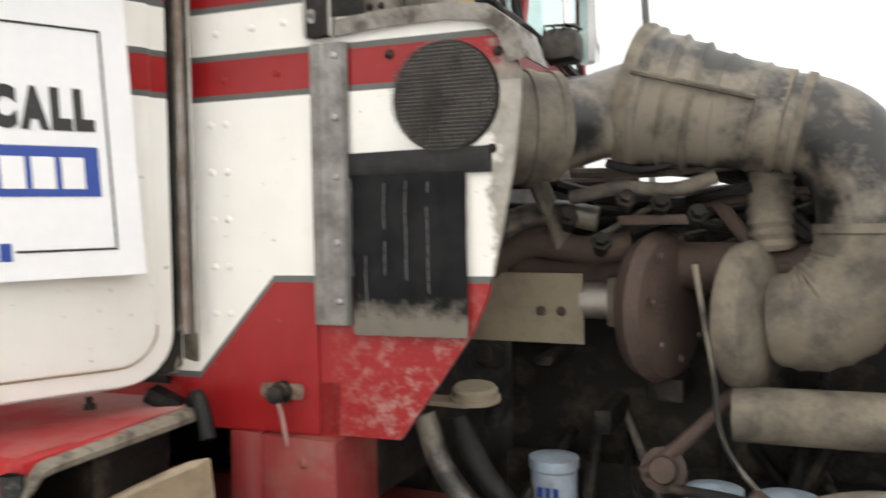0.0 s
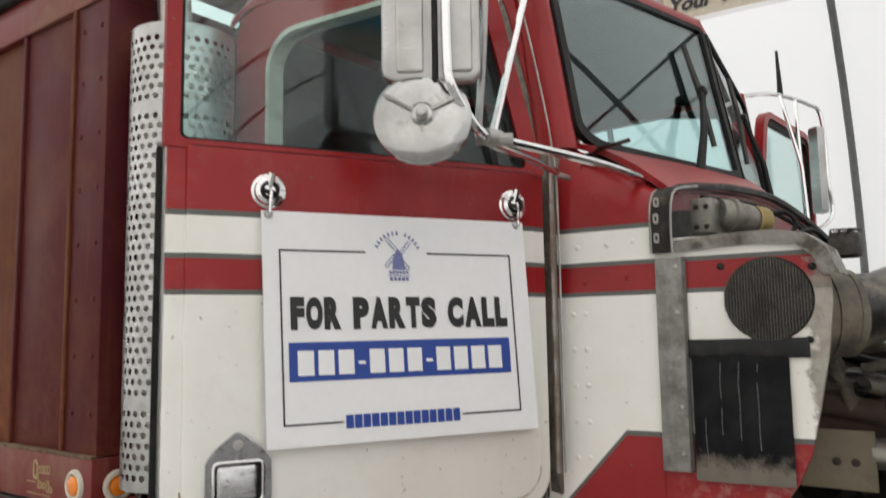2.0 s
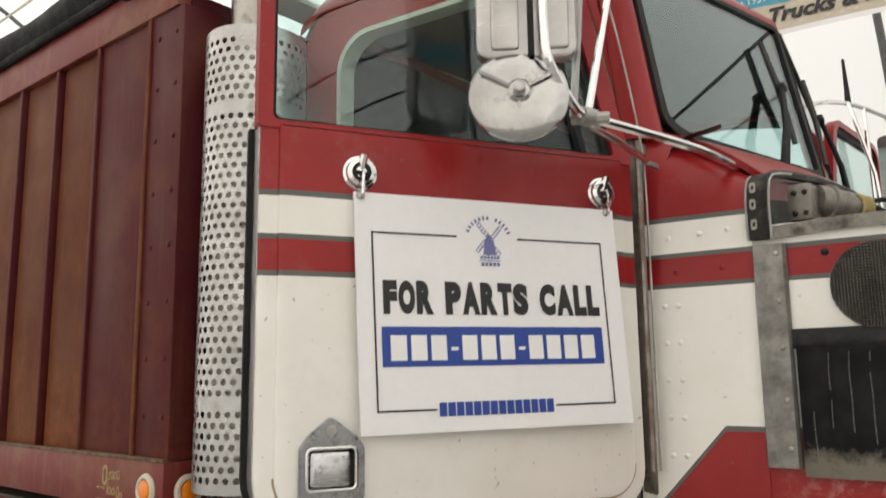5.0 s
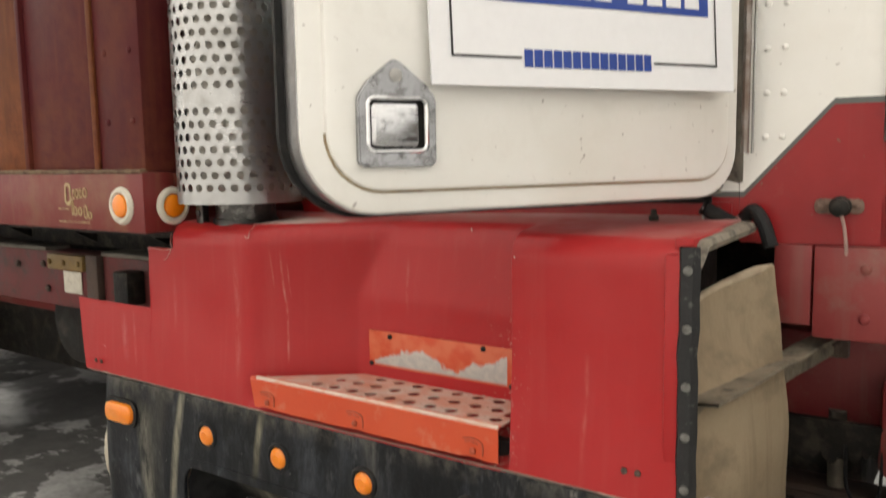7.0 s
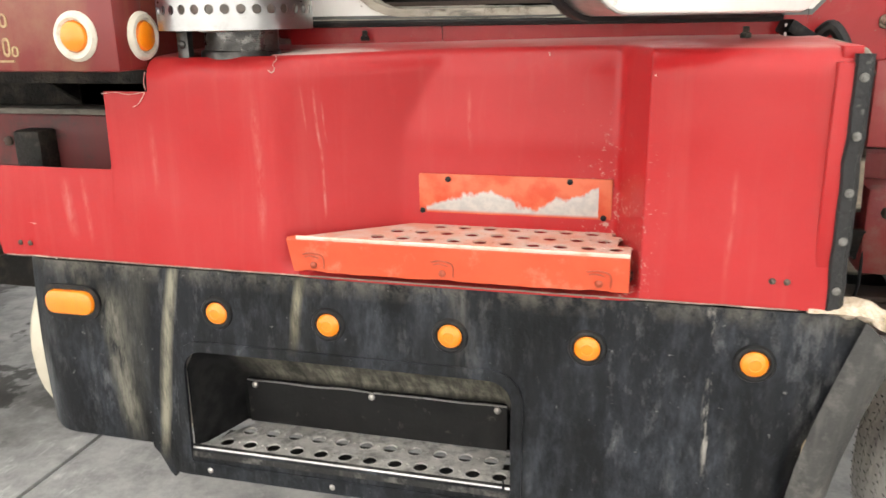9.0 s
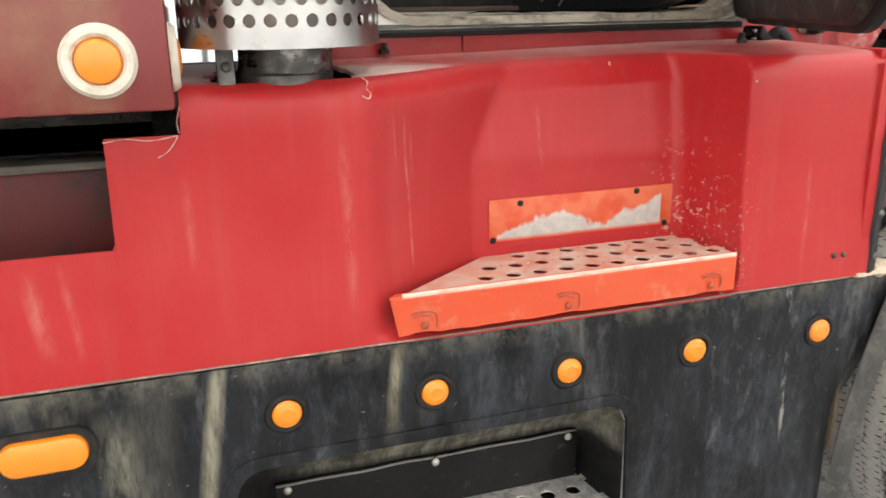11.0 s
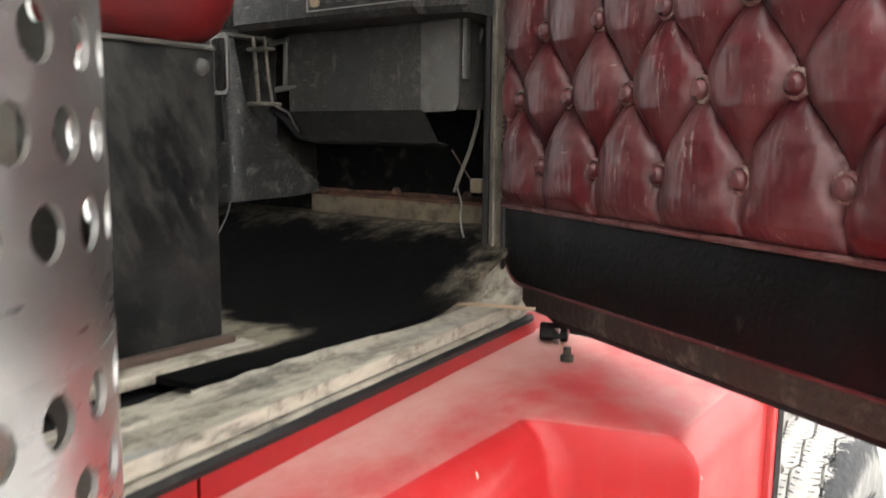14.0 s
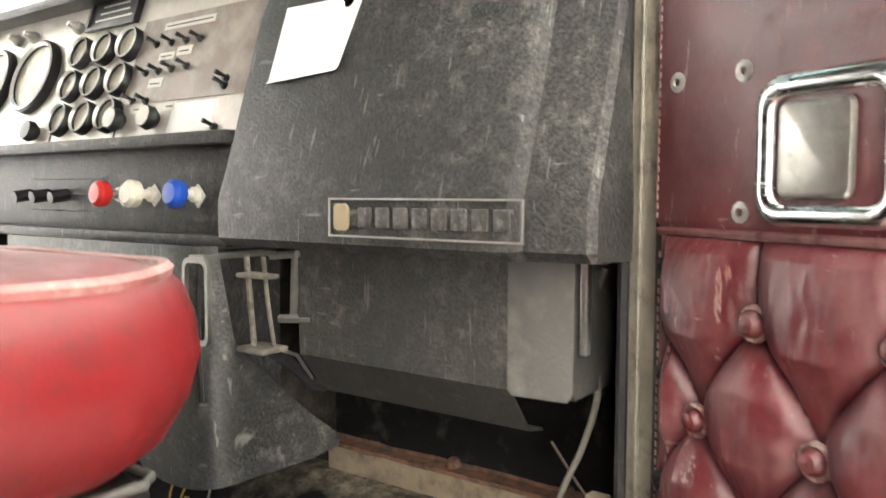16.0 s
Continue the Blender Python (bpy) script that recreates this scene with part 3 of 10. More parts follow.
def perforated(bm, point, nu, nv, u_len, v_len, hole, stagger=True, solid=(), sides=10, wrap=False, blank=None):
    """A sheet of nu x nv cells with one round hole in each; point(u, v) sets it in space."""
    cu, cv = u_len / nu, v_len / nv
    for j in range(nv):
        off = 0.5 * cu if stagger and j % 2 else 0.0
        for i in range(nu + (0 if wrap or not off else -1)):
            u0, v0 = i * cu + off, j * cv
            cx, cy = u0 + cu / 2, v0 + cv / 2
            if j in solid or (blank and blank(cx, cy)):
                bm.faces.new([bm.verts.new(point(*p)) for p in ((u0, v0), (u0 + cu, v0), (u0 + cu, v0 + cv), (u0, v0 + cv))])
                continue
            edge, circ = [], []
            for k in range(sides):
                w = 2 * math.pi * k / sides
                c, s = math.cos(w), math.sin(w)
                m = min(cu / 2 / max(abs(c), 1e-6), cv / 2 / max(abs(s), 1e-6))
                edge.append(bm.verts.new(point(cx + c * m, cy + s * m)))
                circ.append(bm.verts.new(point(cx + c * hole, cy + s * hole)))
            corners = [(u0 + cu, v0 + cv), (u0, v0 + cv), (u0, v0), (u0 + cu, v0)]
            for k in range(sides):
                a, b = edge[k], edge[(k + 1) % sides]
                w0, w1 = 2 * math.pi * k / sides, 2 * math.pi * (k + 1) / sides
                mid = None
                for q, (ux, vy) in enumerate(corners):
                    w = math.atan2(vy - cy, ux - cx) % (2 * math.pi)
                    if w0 < w < w1 or w0 < w + 2 * math.pi < w1:
                        mid = bm.verts.new(point(ux, vy))
                loop = [a, mid, b] if mid else [a, b]
                bm.faces.new(loop + [circ[(k + 1) % sides], circ[k]])

# ---- ground ----
GROUND = -0.15
bm = bmesh.new()
bmesh.ops.create_grid(bm, x_segments=2, y_segments=2, size=150)
# the concrete slabs lie on this sheet
for v in bm.verts:
    v.co.z = GROUND - 0.028
ground = tagged(part("ground", bm, CONCRETE), "bare grey concrete yard reaching the horizon", "ground", kind="structure")

# ---- hoop building ----
YC, RAD, LEG = 1.0, 9.4, 1.8


def hoop_point(w, r=RAD):
    return YC + r * math.cos(w), LEG + GROUND + r * 0.92 * math.sin(w)


bm = bmesh.new()
rows = []
NX, NW = 15, 40
for i in range(NX + 1):
    x = -22 + i * 3.0
    row = [bm.verts.new((x, YC - RAD - 0.06, GROUND - 0.01))]
    for k in range(NW + 1):
        y, z = hoop_point(math.pi - math.pi * k / NW, RAD + 0.06)
        row.append(bm.verts.new((x, y, z)))
    row.append(bm.verts.new((x, YC + RAD + 0.06, GROUND - 0.01)))
    rows.append(row)
for r0, r1 in zip(rows, rows[1:]):
    for k in range(len(r0) - 1):
        bm.faces.new((r0[k], r0[k + 1], r1[k + 1], r1[k]))
cover = tagged(part("ceiling", bm, FABRIC, smooth=60), "white translucent fabric cover over the hoops", "fabric roof", kind="structure")
bm = bmesh.new()
for i in (0, NX):
    bm.faces.new([bm.verts.new((-22 + i * 3.0, *p)) for p in [(YC - RAD, GROUND - 0.01)] + [hoop_point(math.pi - math.pi * k / NW) for k in range(NW + 1)] + [(YC + RAD, GROUND - 0.01)]])
tagged(part("wall_end", bm, FABRIC), "white fabric end walls of the hoop building", "fabric wall", kind="structure")


def hoop(x):
    path = [(x, YC - RAD, GROUND)] + [(x, *hoop_point(math.pi - math.pi * k / 36)) for k in range(37)] + [(x, YC + RAD, GROUND)]
    bm = bmesh.new()
    tube(bm, path, 0.045, 8)
    return tagged(part("steel_hoop", bm, HOOP), "round galvanised steel hoop carrying the fabric roof", "hoop", "hoops of the building", "structure")


for k in range(14):
    hoop(-20.45 + 3.1 * k)
for w in (0.55, 1.05, 1.57, 2.1, 2.6):
    y, z = hoop_point(w, RAD - 0.08)
    tagged(part("purlin", tubed([(-21.5, y, z), (22.5, y, z)], 0.026, 8, 0), CREAM), "thin steel purlin tying the hoops", "purlin", "purlins", "structure")

# ---- the truck ----
MID = 1.95
truck = empty("dump_truck", "red and white conventional dump truck with hood removed, parked on concrete", "truck", at=(-1.5, MID, GROUND))


def on(name, bm, material, label="", smooth=35.0, doubles=True):
    return child(part(name, bm, material, None, label, smooth, doubles), truck)


def under(name, bm, material, parent, label="", smooth=35.0, doubles=True):
    ob = part(name, bm, material, None, label, smooth, doubles)
    ob.parent = parent
    return ob


def side(x):
    """The cab's outer side, which draws in towards the front."""
    return 1.0 + 0.1 * (x + 1.6)


def skin(u, v, t):
    """Cab side: u along the truck, v height, t outwards."""
    return Vector((u, side(u) - t, v))


def farskin(u, v, t):
    return Vector((u, 2 * MID - side(u) + t, v))


# cab side walls with the door opening
def dense(loop, n=5):
    """Cuts each side of a loop into n equal pieces."""
    out = []
    for p, q in zip(loop, loop[1:] + loop[:1]):
        out += [(p[0] + (q[0] - p[0]) * k / n, p[1] + (q[1] - p[1]) * k / n) for k in range(n)]
    return out


outer = dense(rounded(-2.03, -0.972, 1.195, 2.655, (0.02, 0.02, 0.05, 0.10), 6))
outer = [(u - (0.013 + 0.125 * max(0.0, v - 1.88) if u > -1.4 and v > 1.3 else 0), v - (0.05 if v > 2.5 and u > -1.4 else 0)) for u, v in outer]
inner = dense(rounded(-1.90, -1.0, 1.245, 2.56, (0.12, 0.10, 0.13, 0.12), 6))
inner = [(u - (0.10 * smooth01(v, 2.0, 2.6) if u > -1.4 else 0), v) for u, v in inner]
bm = bmesh.new()
ring_plate(bm, outer, inner, -0.045, 0.0, skin)
cab = on("cab_side", bm, CAB, "white and red painted cab side round the door opening")
bm = bmesh.new()
far_inner = [(u, v + 0.042 * smooth01(v, 2.3, 2.5)) for u, v in inner]
far_outer = [(u, v + 0.03 * smooth01(v, 2.45, 2.55)) for u, v in outer]
ring_plate(bm, far_outer, far_inner, -0.045, 0.0, farskin)
on("cab_side", bm, CAB)
# door-opening trim
bm = bmesh.new()
trim_in = dense(rounded(-1.885, -1.012, 1.26, 2.545, (0.11, 0.09, 0.12, 0.11), 6))
trim_in = [(u - (0.10 * smooth01(v, 2.0, 2.6) if u > -1.4 else 0), v) for u, v in trim_in]
ring_plate(bm, inner, trim_in, -0.05, 0.006, skin)
for f in bm.faces:
    f.material_index = 2 if f.calc_center_median().z < 1.33 else 1 if f.calc_center_median().x > -1.10 else 0
PILLAR = worn("dirty_pillar_paint", (0.13, 0.118, 0.094), (0.20, 0.178, 0.142), (0.05, 0.043, 0.034), 0.5, scale=20, streak=0.6, dirt_lo=0.50, dirt_hi=0.66, amount=0.9, bump=0.4)
under("opening_trim", bm, (CREAM, PILLAR, SILL), cab, "cream lip round the door opening, dirt-brown at the hinge side")

# roof, back wall, floor, firewall
WB = lambda y, e=0.0: Vector((-0.798 - 0.133 * abs(y - MID) / 0.8 + e, y, 2.0985 - 0.0125 * abs(y - MID) / 0.8))
WT = lambda y, e=0.0: Vector((-0.8985 - 0.115 * abs(y - MID) / 0.8 + e, y, 2.613 - 0.040 * abs(y - MID) / 0.8))


def roof_sheet(name, drop, inset, material, label, thick):
    """Crowned cab roof that starts at the header over the windshield and rolls down to the cab sides."""
    bm = bmesh.new()
    rings = []
    for i in range(13):
        f = i / 12
        ring = []
        for k in range(37):
            q = -1 + k / 18
            x = -1.04 - 1.0 * f
            half = MID - side(x) + 0.004 - inset
            flat = min(1.0, abs(q) / 0.72)
            w = max(0.0, (abs(q) - 0.72) / 0.28) * math.pi / 2
            r = 0.075
            yy = MID + math.copysign((half - r) * flat + r * math.sin(w), q)
            front = WT(yy)
            x = (front.x - 0.05) * (1 - f) + -2.06 * f
            z = front.z + 0.056 + 0.115 * math.sin(min(1.0, f * 1.25) * math.pi / 2) - 0.05 * smooth01(f, 0.9, 1.0) - r * (1 - math.cos(w)) - drop
            ring.append(bm.verts.new((x, yy, z)))
        rings.append(ring)
    for r0, r1 in zip(rings, rings[1:]):
        for k in range(36):
            bm.faces.new((r0[k], r0[k + 1], r1[k + 1], r1[k]))
    ob = on(name, bm, material, label, 60)
    ob.modifiers.new("thick", "SOLIDIFY").thickness = thick
    return ob


roof = roof_sheet("cab_roof", 0.0, 0.0, CAB, "rounded red cab roof", 0.006)
roof_sheet("headliner", 0.022, 0.02, worn("grey_headliner", (0.035, 0.036, 0.036), (0.05, 0.05, 0.049), (0.09, 0.08, 0.07), 0.8, scale=6), "dark grey cloth headliner", 0.004)
bm = boxed(-2.07, -2.03, 0.99, 2 * MID - 0.99, 1.20, 2.68, 0.01)
on("cab_back", bm, CAB, "cab back wall")
bm = bmesh.new()
box(bm, -2.03, -1.02, 1.10, 2 * MID - 1.10, 1.19, 1.245)
on("cab_floor", bm, CARPET, "black rubber cab floor mat")
bm = boxed(-0.86, -0.82, 1.20, 2 * MID - 1.20, 1.1, 1.98)
on("firewall", bm, GRIME_AND_SHADE, "grimy black firewall")
# headliner side of the interior
on("cab_lining", boxed(-2.03, -2.0, 1.06, 2 * MID - 1.06, 1.245, 2.62), CARPET, "dark quilted rear cab lining")


def cowl_sheet(mirror):
    """Cowl side from the door pillar to the front, flat below and rolling in under the windshield."""
    bm = bmesh.new()
    xs = [-0.972 + (0.972 - 0.735) * k / 8 for k in range(9)]
    zs = [1.153 + (1.875 - 1.153) * k / 12 for k in range(13)]
    fl = farskin if mirror else skin
    g = [[bm.verts.new(fl(x, z, 0.0)) for z in zs] for x in xs]
    # red upper part: rolls inwards towards the windshield base
    up = []
    for x in xs:
        col = []
        f = (x + 0.972) / (0.972 - 0.735)
        top = 2.092 - 0.142 * f
        for k in range(1, 9):
            q = k / 8
            z = 1.875 + (top - 1.875) * math.sin(q * math.pi / 2)
            inn = 0.10 * (1 - math.cos(q * math.pi / 2)) * (0.55 + 0.45 * f)
            col.append(bm.verts.new(fl(x, z, -inn)))
        up.append(col)
    full = [a + b for a, b in zip(g, up)]
    for r0, r1 in zip(full, full[1:]):
        for k in range(len(r0) - 1):
            bm.faces.new((r0[k], r0[k + 1], r1[k + 1], r1[k]))
    ob = on("cowl_side", bm, CAB, "riveted cowl side, white with a red lower corner" if not mirror else "")
    ob.modifiers.new("thick", "SOLIDIFY").thickness = 0.006
    return ob


cowl = cowl_sheet(False)
cowl_sheet(True)
# rivets on the cowl
for x, z in [(-0.93 + 0.03 * (k % 2), 1.672 - 0.0805 * (k // 2)) for k in range(10)] + [(-0.915, 1.825), (-0.845, 1.828), (-0.785, 1.832), (-0.90, 1.745), (-0.80, 1.75)]:
    bm = bmesh.new()
    stud(bm, skin(x, z, 0.0), (0, -1, 0), 0.0065, 0.004)
    under("rivet", bm, CAB, cowl)

# A-pillars and windshield
for s in (-1, 1):
    bm = bmesh.new()
    loop = rounded(0.03, 0.806, 0.040, 0.972, (0.03, 0.10, 0.055, 0.03), 8)
    pl_ = lambda u, v, t: WB(MID + s * u).lerp(WT(MID + s * u), v) + Vector((t, 0, 0))
    slab(bm, loop, 0.0, 0.004, pl_)
    pane = on("windshield", bm, TINTED, "tinted flat windshield half")
    pane.visible_shadow = False
    bm = bmesh.new()
    ring_plate(bm, rounded(0.010, 0.830, -0.012, 1.004, (0.04, 0.125, 0.075, 0.04), 8), loop, -0.008, 0.012, pl_)
    under("rubber_seal", bm, RUBBER, pane)
    # wiper: a pair of rods to the blade
    bm = bmesh.new()
    for e_ in (0.0, 0.022):
        tube(bm, [(-0.80, MID + s * (0.36 + e_), 2.040), (-0.806, MID + s * (0.285 + e_ * 0.8), 2.20), (-0.836, MID + s * (0.197 + e_ * 0.5), 2.345)], [0.011, 0.008, 0.007], 8)
    lathe(bm, ((0.0, 0.014), (0.015, 0.012), (0.018, 0.0), (0.015, -0.012), (0.0, -0.014)), (-0.838, MID + s * 0.20, 2.347), (1, 0, 0.2), 12)
    wiper = on("wiper", bm, RUBBER, "black twin-rod wiper arm and blade")
    bm = bmesh.new()
    tube(bm, [(-0.884, MID + s * 0.213, 2.497), (-0.848, MID + s * 0.19, 2.345), (-0.822, MID + s * 0.162, 2.182)], [0.009, 0.011, 0.009], 6)
    under("blade", bm, worn("dusty_wiper_rubber", (0.03, 0.03, 0.029), (0.07, 0.066, 0.06), (0.02, 0.02, 0.02), 0.6, scale=30), wiper)
# red surround: pillars, header, base
bm = bmesh.new()
n = 24
ys = [MID - 0.86 + 1.72 * k / n for k in range(n + 1)]
for a, b in zip(ys, ys[1:]):
    steps = [(0.004, 0.0), (0.003, 0.02), (-0.006, 0.038), (-0.024, 0.05), (-0.05, 0.0575)]
    for (e0, h0), (e1, h1) in zip(steps, steps[1:]):
        q = [WT(a, e0) + Vector((0, 0, h0)), WT(b, e0) + Vector((0, 0, h0)), WT(b, e1) + Vector((0, 0, h1)), WT(a, e1) + Vector((0, 0, h1))]
        bm.faces.new([bm.verts.new(p) for p in q])
for s in (-1, 1):
    yo = MID + s * 0.826
    cols = []
    for k in range(26):
        f = -0.03 + k / 22
        p = WB(yo).lerp(WT(yo), f)
        w = Vector((-0.985 - 0.125 * max(0.0, p.z - 1.88), MID + s * (MID - side(-1.0) - 0.002), p.z))
        col = []
        for q in range(9):
            b_ = math.sin(q / 8 * math.pi)
            col.append(bm.verts.new(p.lerp(w, q / 8) + Vector((0.030 * b_, s * 0.020 * b_ * (q / 8), 0))))
        cols.append(col)
    for c0, c1 in zip(cols, cols[1:]):
        for k in range(8):
            bm.faces.new((c0[k], c0[k + 1], c1[k + 1], c1[k]))
g = []
for k in range(33):
    u = -1 + k / 16
    b = WB(MID + u * 0.83, -0.006) + Vector((0, 0, 0.006))
    f = Vector((-0.712, MID + u * 0.80, 1.947 + 0.078 * (1 - abs(u) ** 2.2)))
    g.append([bm.verts.new(b.lerp(f, q / 6) + Vector((0, 0, 0.02 * math.sin(q / 6 * math.pi)))) for q in range(7)])
for r0, r1 in zip(g, g[1:]):
    for q in range(6):
        bm.faces.new((r0[q], r0[q + 1], r1[q + 1], r1[q]))
surround = on("windshield_surround", bm, CAB, "red windshield pillars and header")
surround.modifiers.new("thick", "SOLIDIFY").thickness = 0.015
for k in range(7):
    bm = bmesh.new()
    p = WB(MID - 0.826).lerp(WT(MID - 0.826), 0.05 + 0.15 * k)
    stud(bm, p + Vector((-0.012, -0.040, 0)), (0.6, -1, 0), 0.005, 0.004)
    under("rivet", bm, CAB, surround)

# roof clearance lamps
for x, y, z in ((-1.125, 1.135, 2.704), (-1.05, 1.615, 2.716), (-1.02, 1.80, 2.724), (-1.05, 2.28, 2.716), (-1.125, 2.765, 2.704)):
    lamp = on("clearance_lamp", lathed(((0.058, -0.03), (0.056, 0.0), (0.055, 0.012), (0.048, 0.03), (0.03, 0.04), (0, 0.043)), (x, y, z), (0.2, 0, 1), 20), AMBER, "orange roof clearance lamp")
    bm = bmesh.new()
    lathe(bm, ((0.0, -0.028), (0.06, -0.028), (0.062, -0.06), (0.0, -0.06)), (x, y, z), (0.2, 0, 1), 16)
    under("lamp_pad", bm, ALU, lamp)
for k in range(11):
    y = MID - 0.80 + 0.16 * k
    bm = bmesh.new()
    stud(bm, WT(y, -0.004) + Vector((0, 0, 0.034)), (0.8, 0, 0.6), 0.005, 0.003)
    under("rivet", bm, CAB, surround)
bm = bmesh.new()
for k in range(2):
    lathe(bm, ((0.016, 0), (0.015, 0.006), (0.007, 0.007), (0.006, 0.003), (0, 0.003)), (-1.065 - 0.04 * k, side(-1.08) - 0.002, 2.578 - 0.004 * k), (0.1, -1, 0.1), 14)
under("bolt", bm, ALU, roof)

# ---- open door: s runs back from the hinge, t outwards ----
HINGE = Vector((-0.93, 1.07, 0))
UDIR, NDIR = Vector((-0.454, -0.891, 0)), Vector((0.891, -0.454, 0))


def dp(s, z, t):
    return HINGE + UDIR * s + NDIR * t + Vector((0, 0, z))


def build_door(place, material, full):
    def lean(u, v):
        return (u + (0.14 * (v - 2.0) / 0.5 if v > 2.0 and u < 0.3 else 0.0), v)

    lower = rounded(0.075, 0.902, 1.243, 2.0, (0.085, 0.11, 0.004, 0.004), 8)
    bm = bmesh.new()
    slab(bm, lower, -0.035, 0.0, place, 0.006)
    door = on("door", bm, material, "open passenger door, red and white painted")
    bm = bmesh.new()
    slab(bm, rounded(0.105, 0.868, 1.275, 2.0, (0.065, 0.085, 0.004, 0.004), 8), -0.002, 0.009, place, 0.007)
    under("raised_panel", bm, material, door)
    bm = bmesh.new()
    o = [lean(*p) for p in rounded(0.075, 0.908, 1.99, 2.550, (0.01, 0.01, 0.10, 0.08), 8)]
    i = [lean(*p) for p in rounded(0.120, 0.880, 2.006, 2.523, (0.012, 0.012, 0.078, 0.05), 8)]
    ring_plate(bm, o, i, -0.035, 0.004, place)
    under("window_frame", bm, material, door)
    bm = bmesh.new()
    i2 = [lean(*p) for p in rounded(0.137, 0.873, 2.012, 2.497, (0.012, 0.012, 0.066, 0.045), 8)]
    ring_plate(bm, i, i2, -0.03, -0.006, place)
    under("window_seal", bm, RUBBER, door)
    bm = bmesh.new()
    slab(bm, i2, -0.018, -0.014, place)
    pane = under("window_pane", bm, GLASS, door, "clear green-tinged door glass")
    pane.visible_shadow = False
    return door


door = build_door(dp, DOORPAINT, True)
far_door = build_door(lambda u, v, t: Vector((-0.985 + 0.05 * u + 0.999 * t, 2.70 + 0.999 * u - 0.05 * t, v + 0.03)), DOORPAINT, False)
tagged(far_door, "open driver's door, red and white painted")
bm = bmesh.new()
ring_plate(bm, rounded(0.05, 0.915, 1.235, 2.0, (0.09, 0.12, 0.004, 0.004), 8), rounded(0.10, 0.87, 1.28, 2.0, (0.07, 0.09, 0.004, 0.004), 8), -0.066, -0.054, dp)
under("rubber_seal", bm, RUBBER, door, "black rubber door seal")
bm = bmesh.new()
slab(bm, rounded(0.02, 0.892, 1.244, 2.0, (0.06, 0.12, 0.01, 0.01), 8), -0.060, -0.088, dp, 0.018)
under("inner_shell", bm, worn("dusty_inner_edge", (0.018, 0.0155, 0.013), (0.040, 0.034, 0.027), (0.12, 0.105, 0.085), 0.6, scale=13.0, dirt_lo=0.54, dirt_hi=0.68, streak=0.2, bump=0.5, depth=0.002, spec=0.25), door, "dirt-crusted inner edge of the door")
bm = bmesh.new()
ring_plate(bm, rounded(0.085, 0.904, 1.241, 2.0, (0.085, 0.113, 0.004, 0.004), 8), rounded(0.09, 0.897, 1.248, 2.0, (0.08, 0.108, 0.004, 0.004), 8), -0.054, -0.006, dp)
under("edge_band", bm, steel("bright_door_edge", (0.46, 0.455, 0.45), 0.30, (0.34, 0.33, 0.32), (0.16, 0.145, 0.12), 0.48, 0.75), door, "bare metal door edge")
bm = bmesh.new()
crease = rounded(0.104, 0.869, 1.274, 1.9, (0.066, 0.086, 0.004, 0.004), 8)
crease = [p for p in crease if p[1] < 1.5]
tube(bm, [dp(u + 0.0015 * noise.noise(Vector((u * 30, v * 30, 0))), v, 0.0012) for u, v in dense(crease, 4)[:-4]], 0.0022, 5)
under("dirt_line", bm, worn("yellow_grime", (0.30, 0.22, 0.12), (0.42, 0.36, 0.26), (0.12, 0.08, 0.05), 0.8, scale=14), door, "yellowish grime in the panel crease")
# quarter vent divider
bm = bmesh.new()
box(bm, 0.19, 0.205, -0.02, 0.002, 2.01, 2.50, place=lambda c: dp(c.x + 0.14 * (c.z - 2.0) / 0.5 * 0.9, c.z, c.y))
under("vent_bar", bm, RUBBER, door)
# door card: black lower, tufted maroon middle, plain maroon top
bm = bmesh.new()
slab(bm, rounded(0.02, 0.852, 1.290, 1.405, (0.05, 0.085, 0.005, 0.005), 8), -0.086, -0.095, dp, 0.004)
under("lower_card", bm, worn("black_card_vinyl", (0.0022, 0.0022, 0.0026), (0.0045, 0.0045, 0.005), (0.035, 0.034, 0.034), 0.5, scale=18.0, dirt_lo=0.60, dirt_hi=0.80, bump=0.25, depth=0.0015, spec=0.12), door, "black lower door card")
bm = bmesh.new()
edge_ = [p for p in rounded(0.018, 0.854, 1.288, 1.405, (0.05, 0.085, 0.005, 0.005), 8) if p[1] < 1.40]
tube(bm, [dp(u, v, -0.0925) for u, v in edge_], 0.0022, 6)
under("card_piping", bm, VINYL, door, "maroon piping round the lower card")
bm = bmesh.new()
slab(bm, rounded(0.015, 0.875, 1.735, 1.995, 0.012, 4), -0.088, -0.104, dp, 0.008)
under("upper_card", bm, VINYL, door, "smooth maroon vinyl upper door card")
S0, Z0, DS, DZ = 0.137, 1.474, 0.1215, 0.0945


def arch_height(d, w):
    return math.sqrt(max(0.0, 1 - min(1.0, d / max(w, 1e-4)) ** 2)) * min(1.0, w / (0.36 * DS))


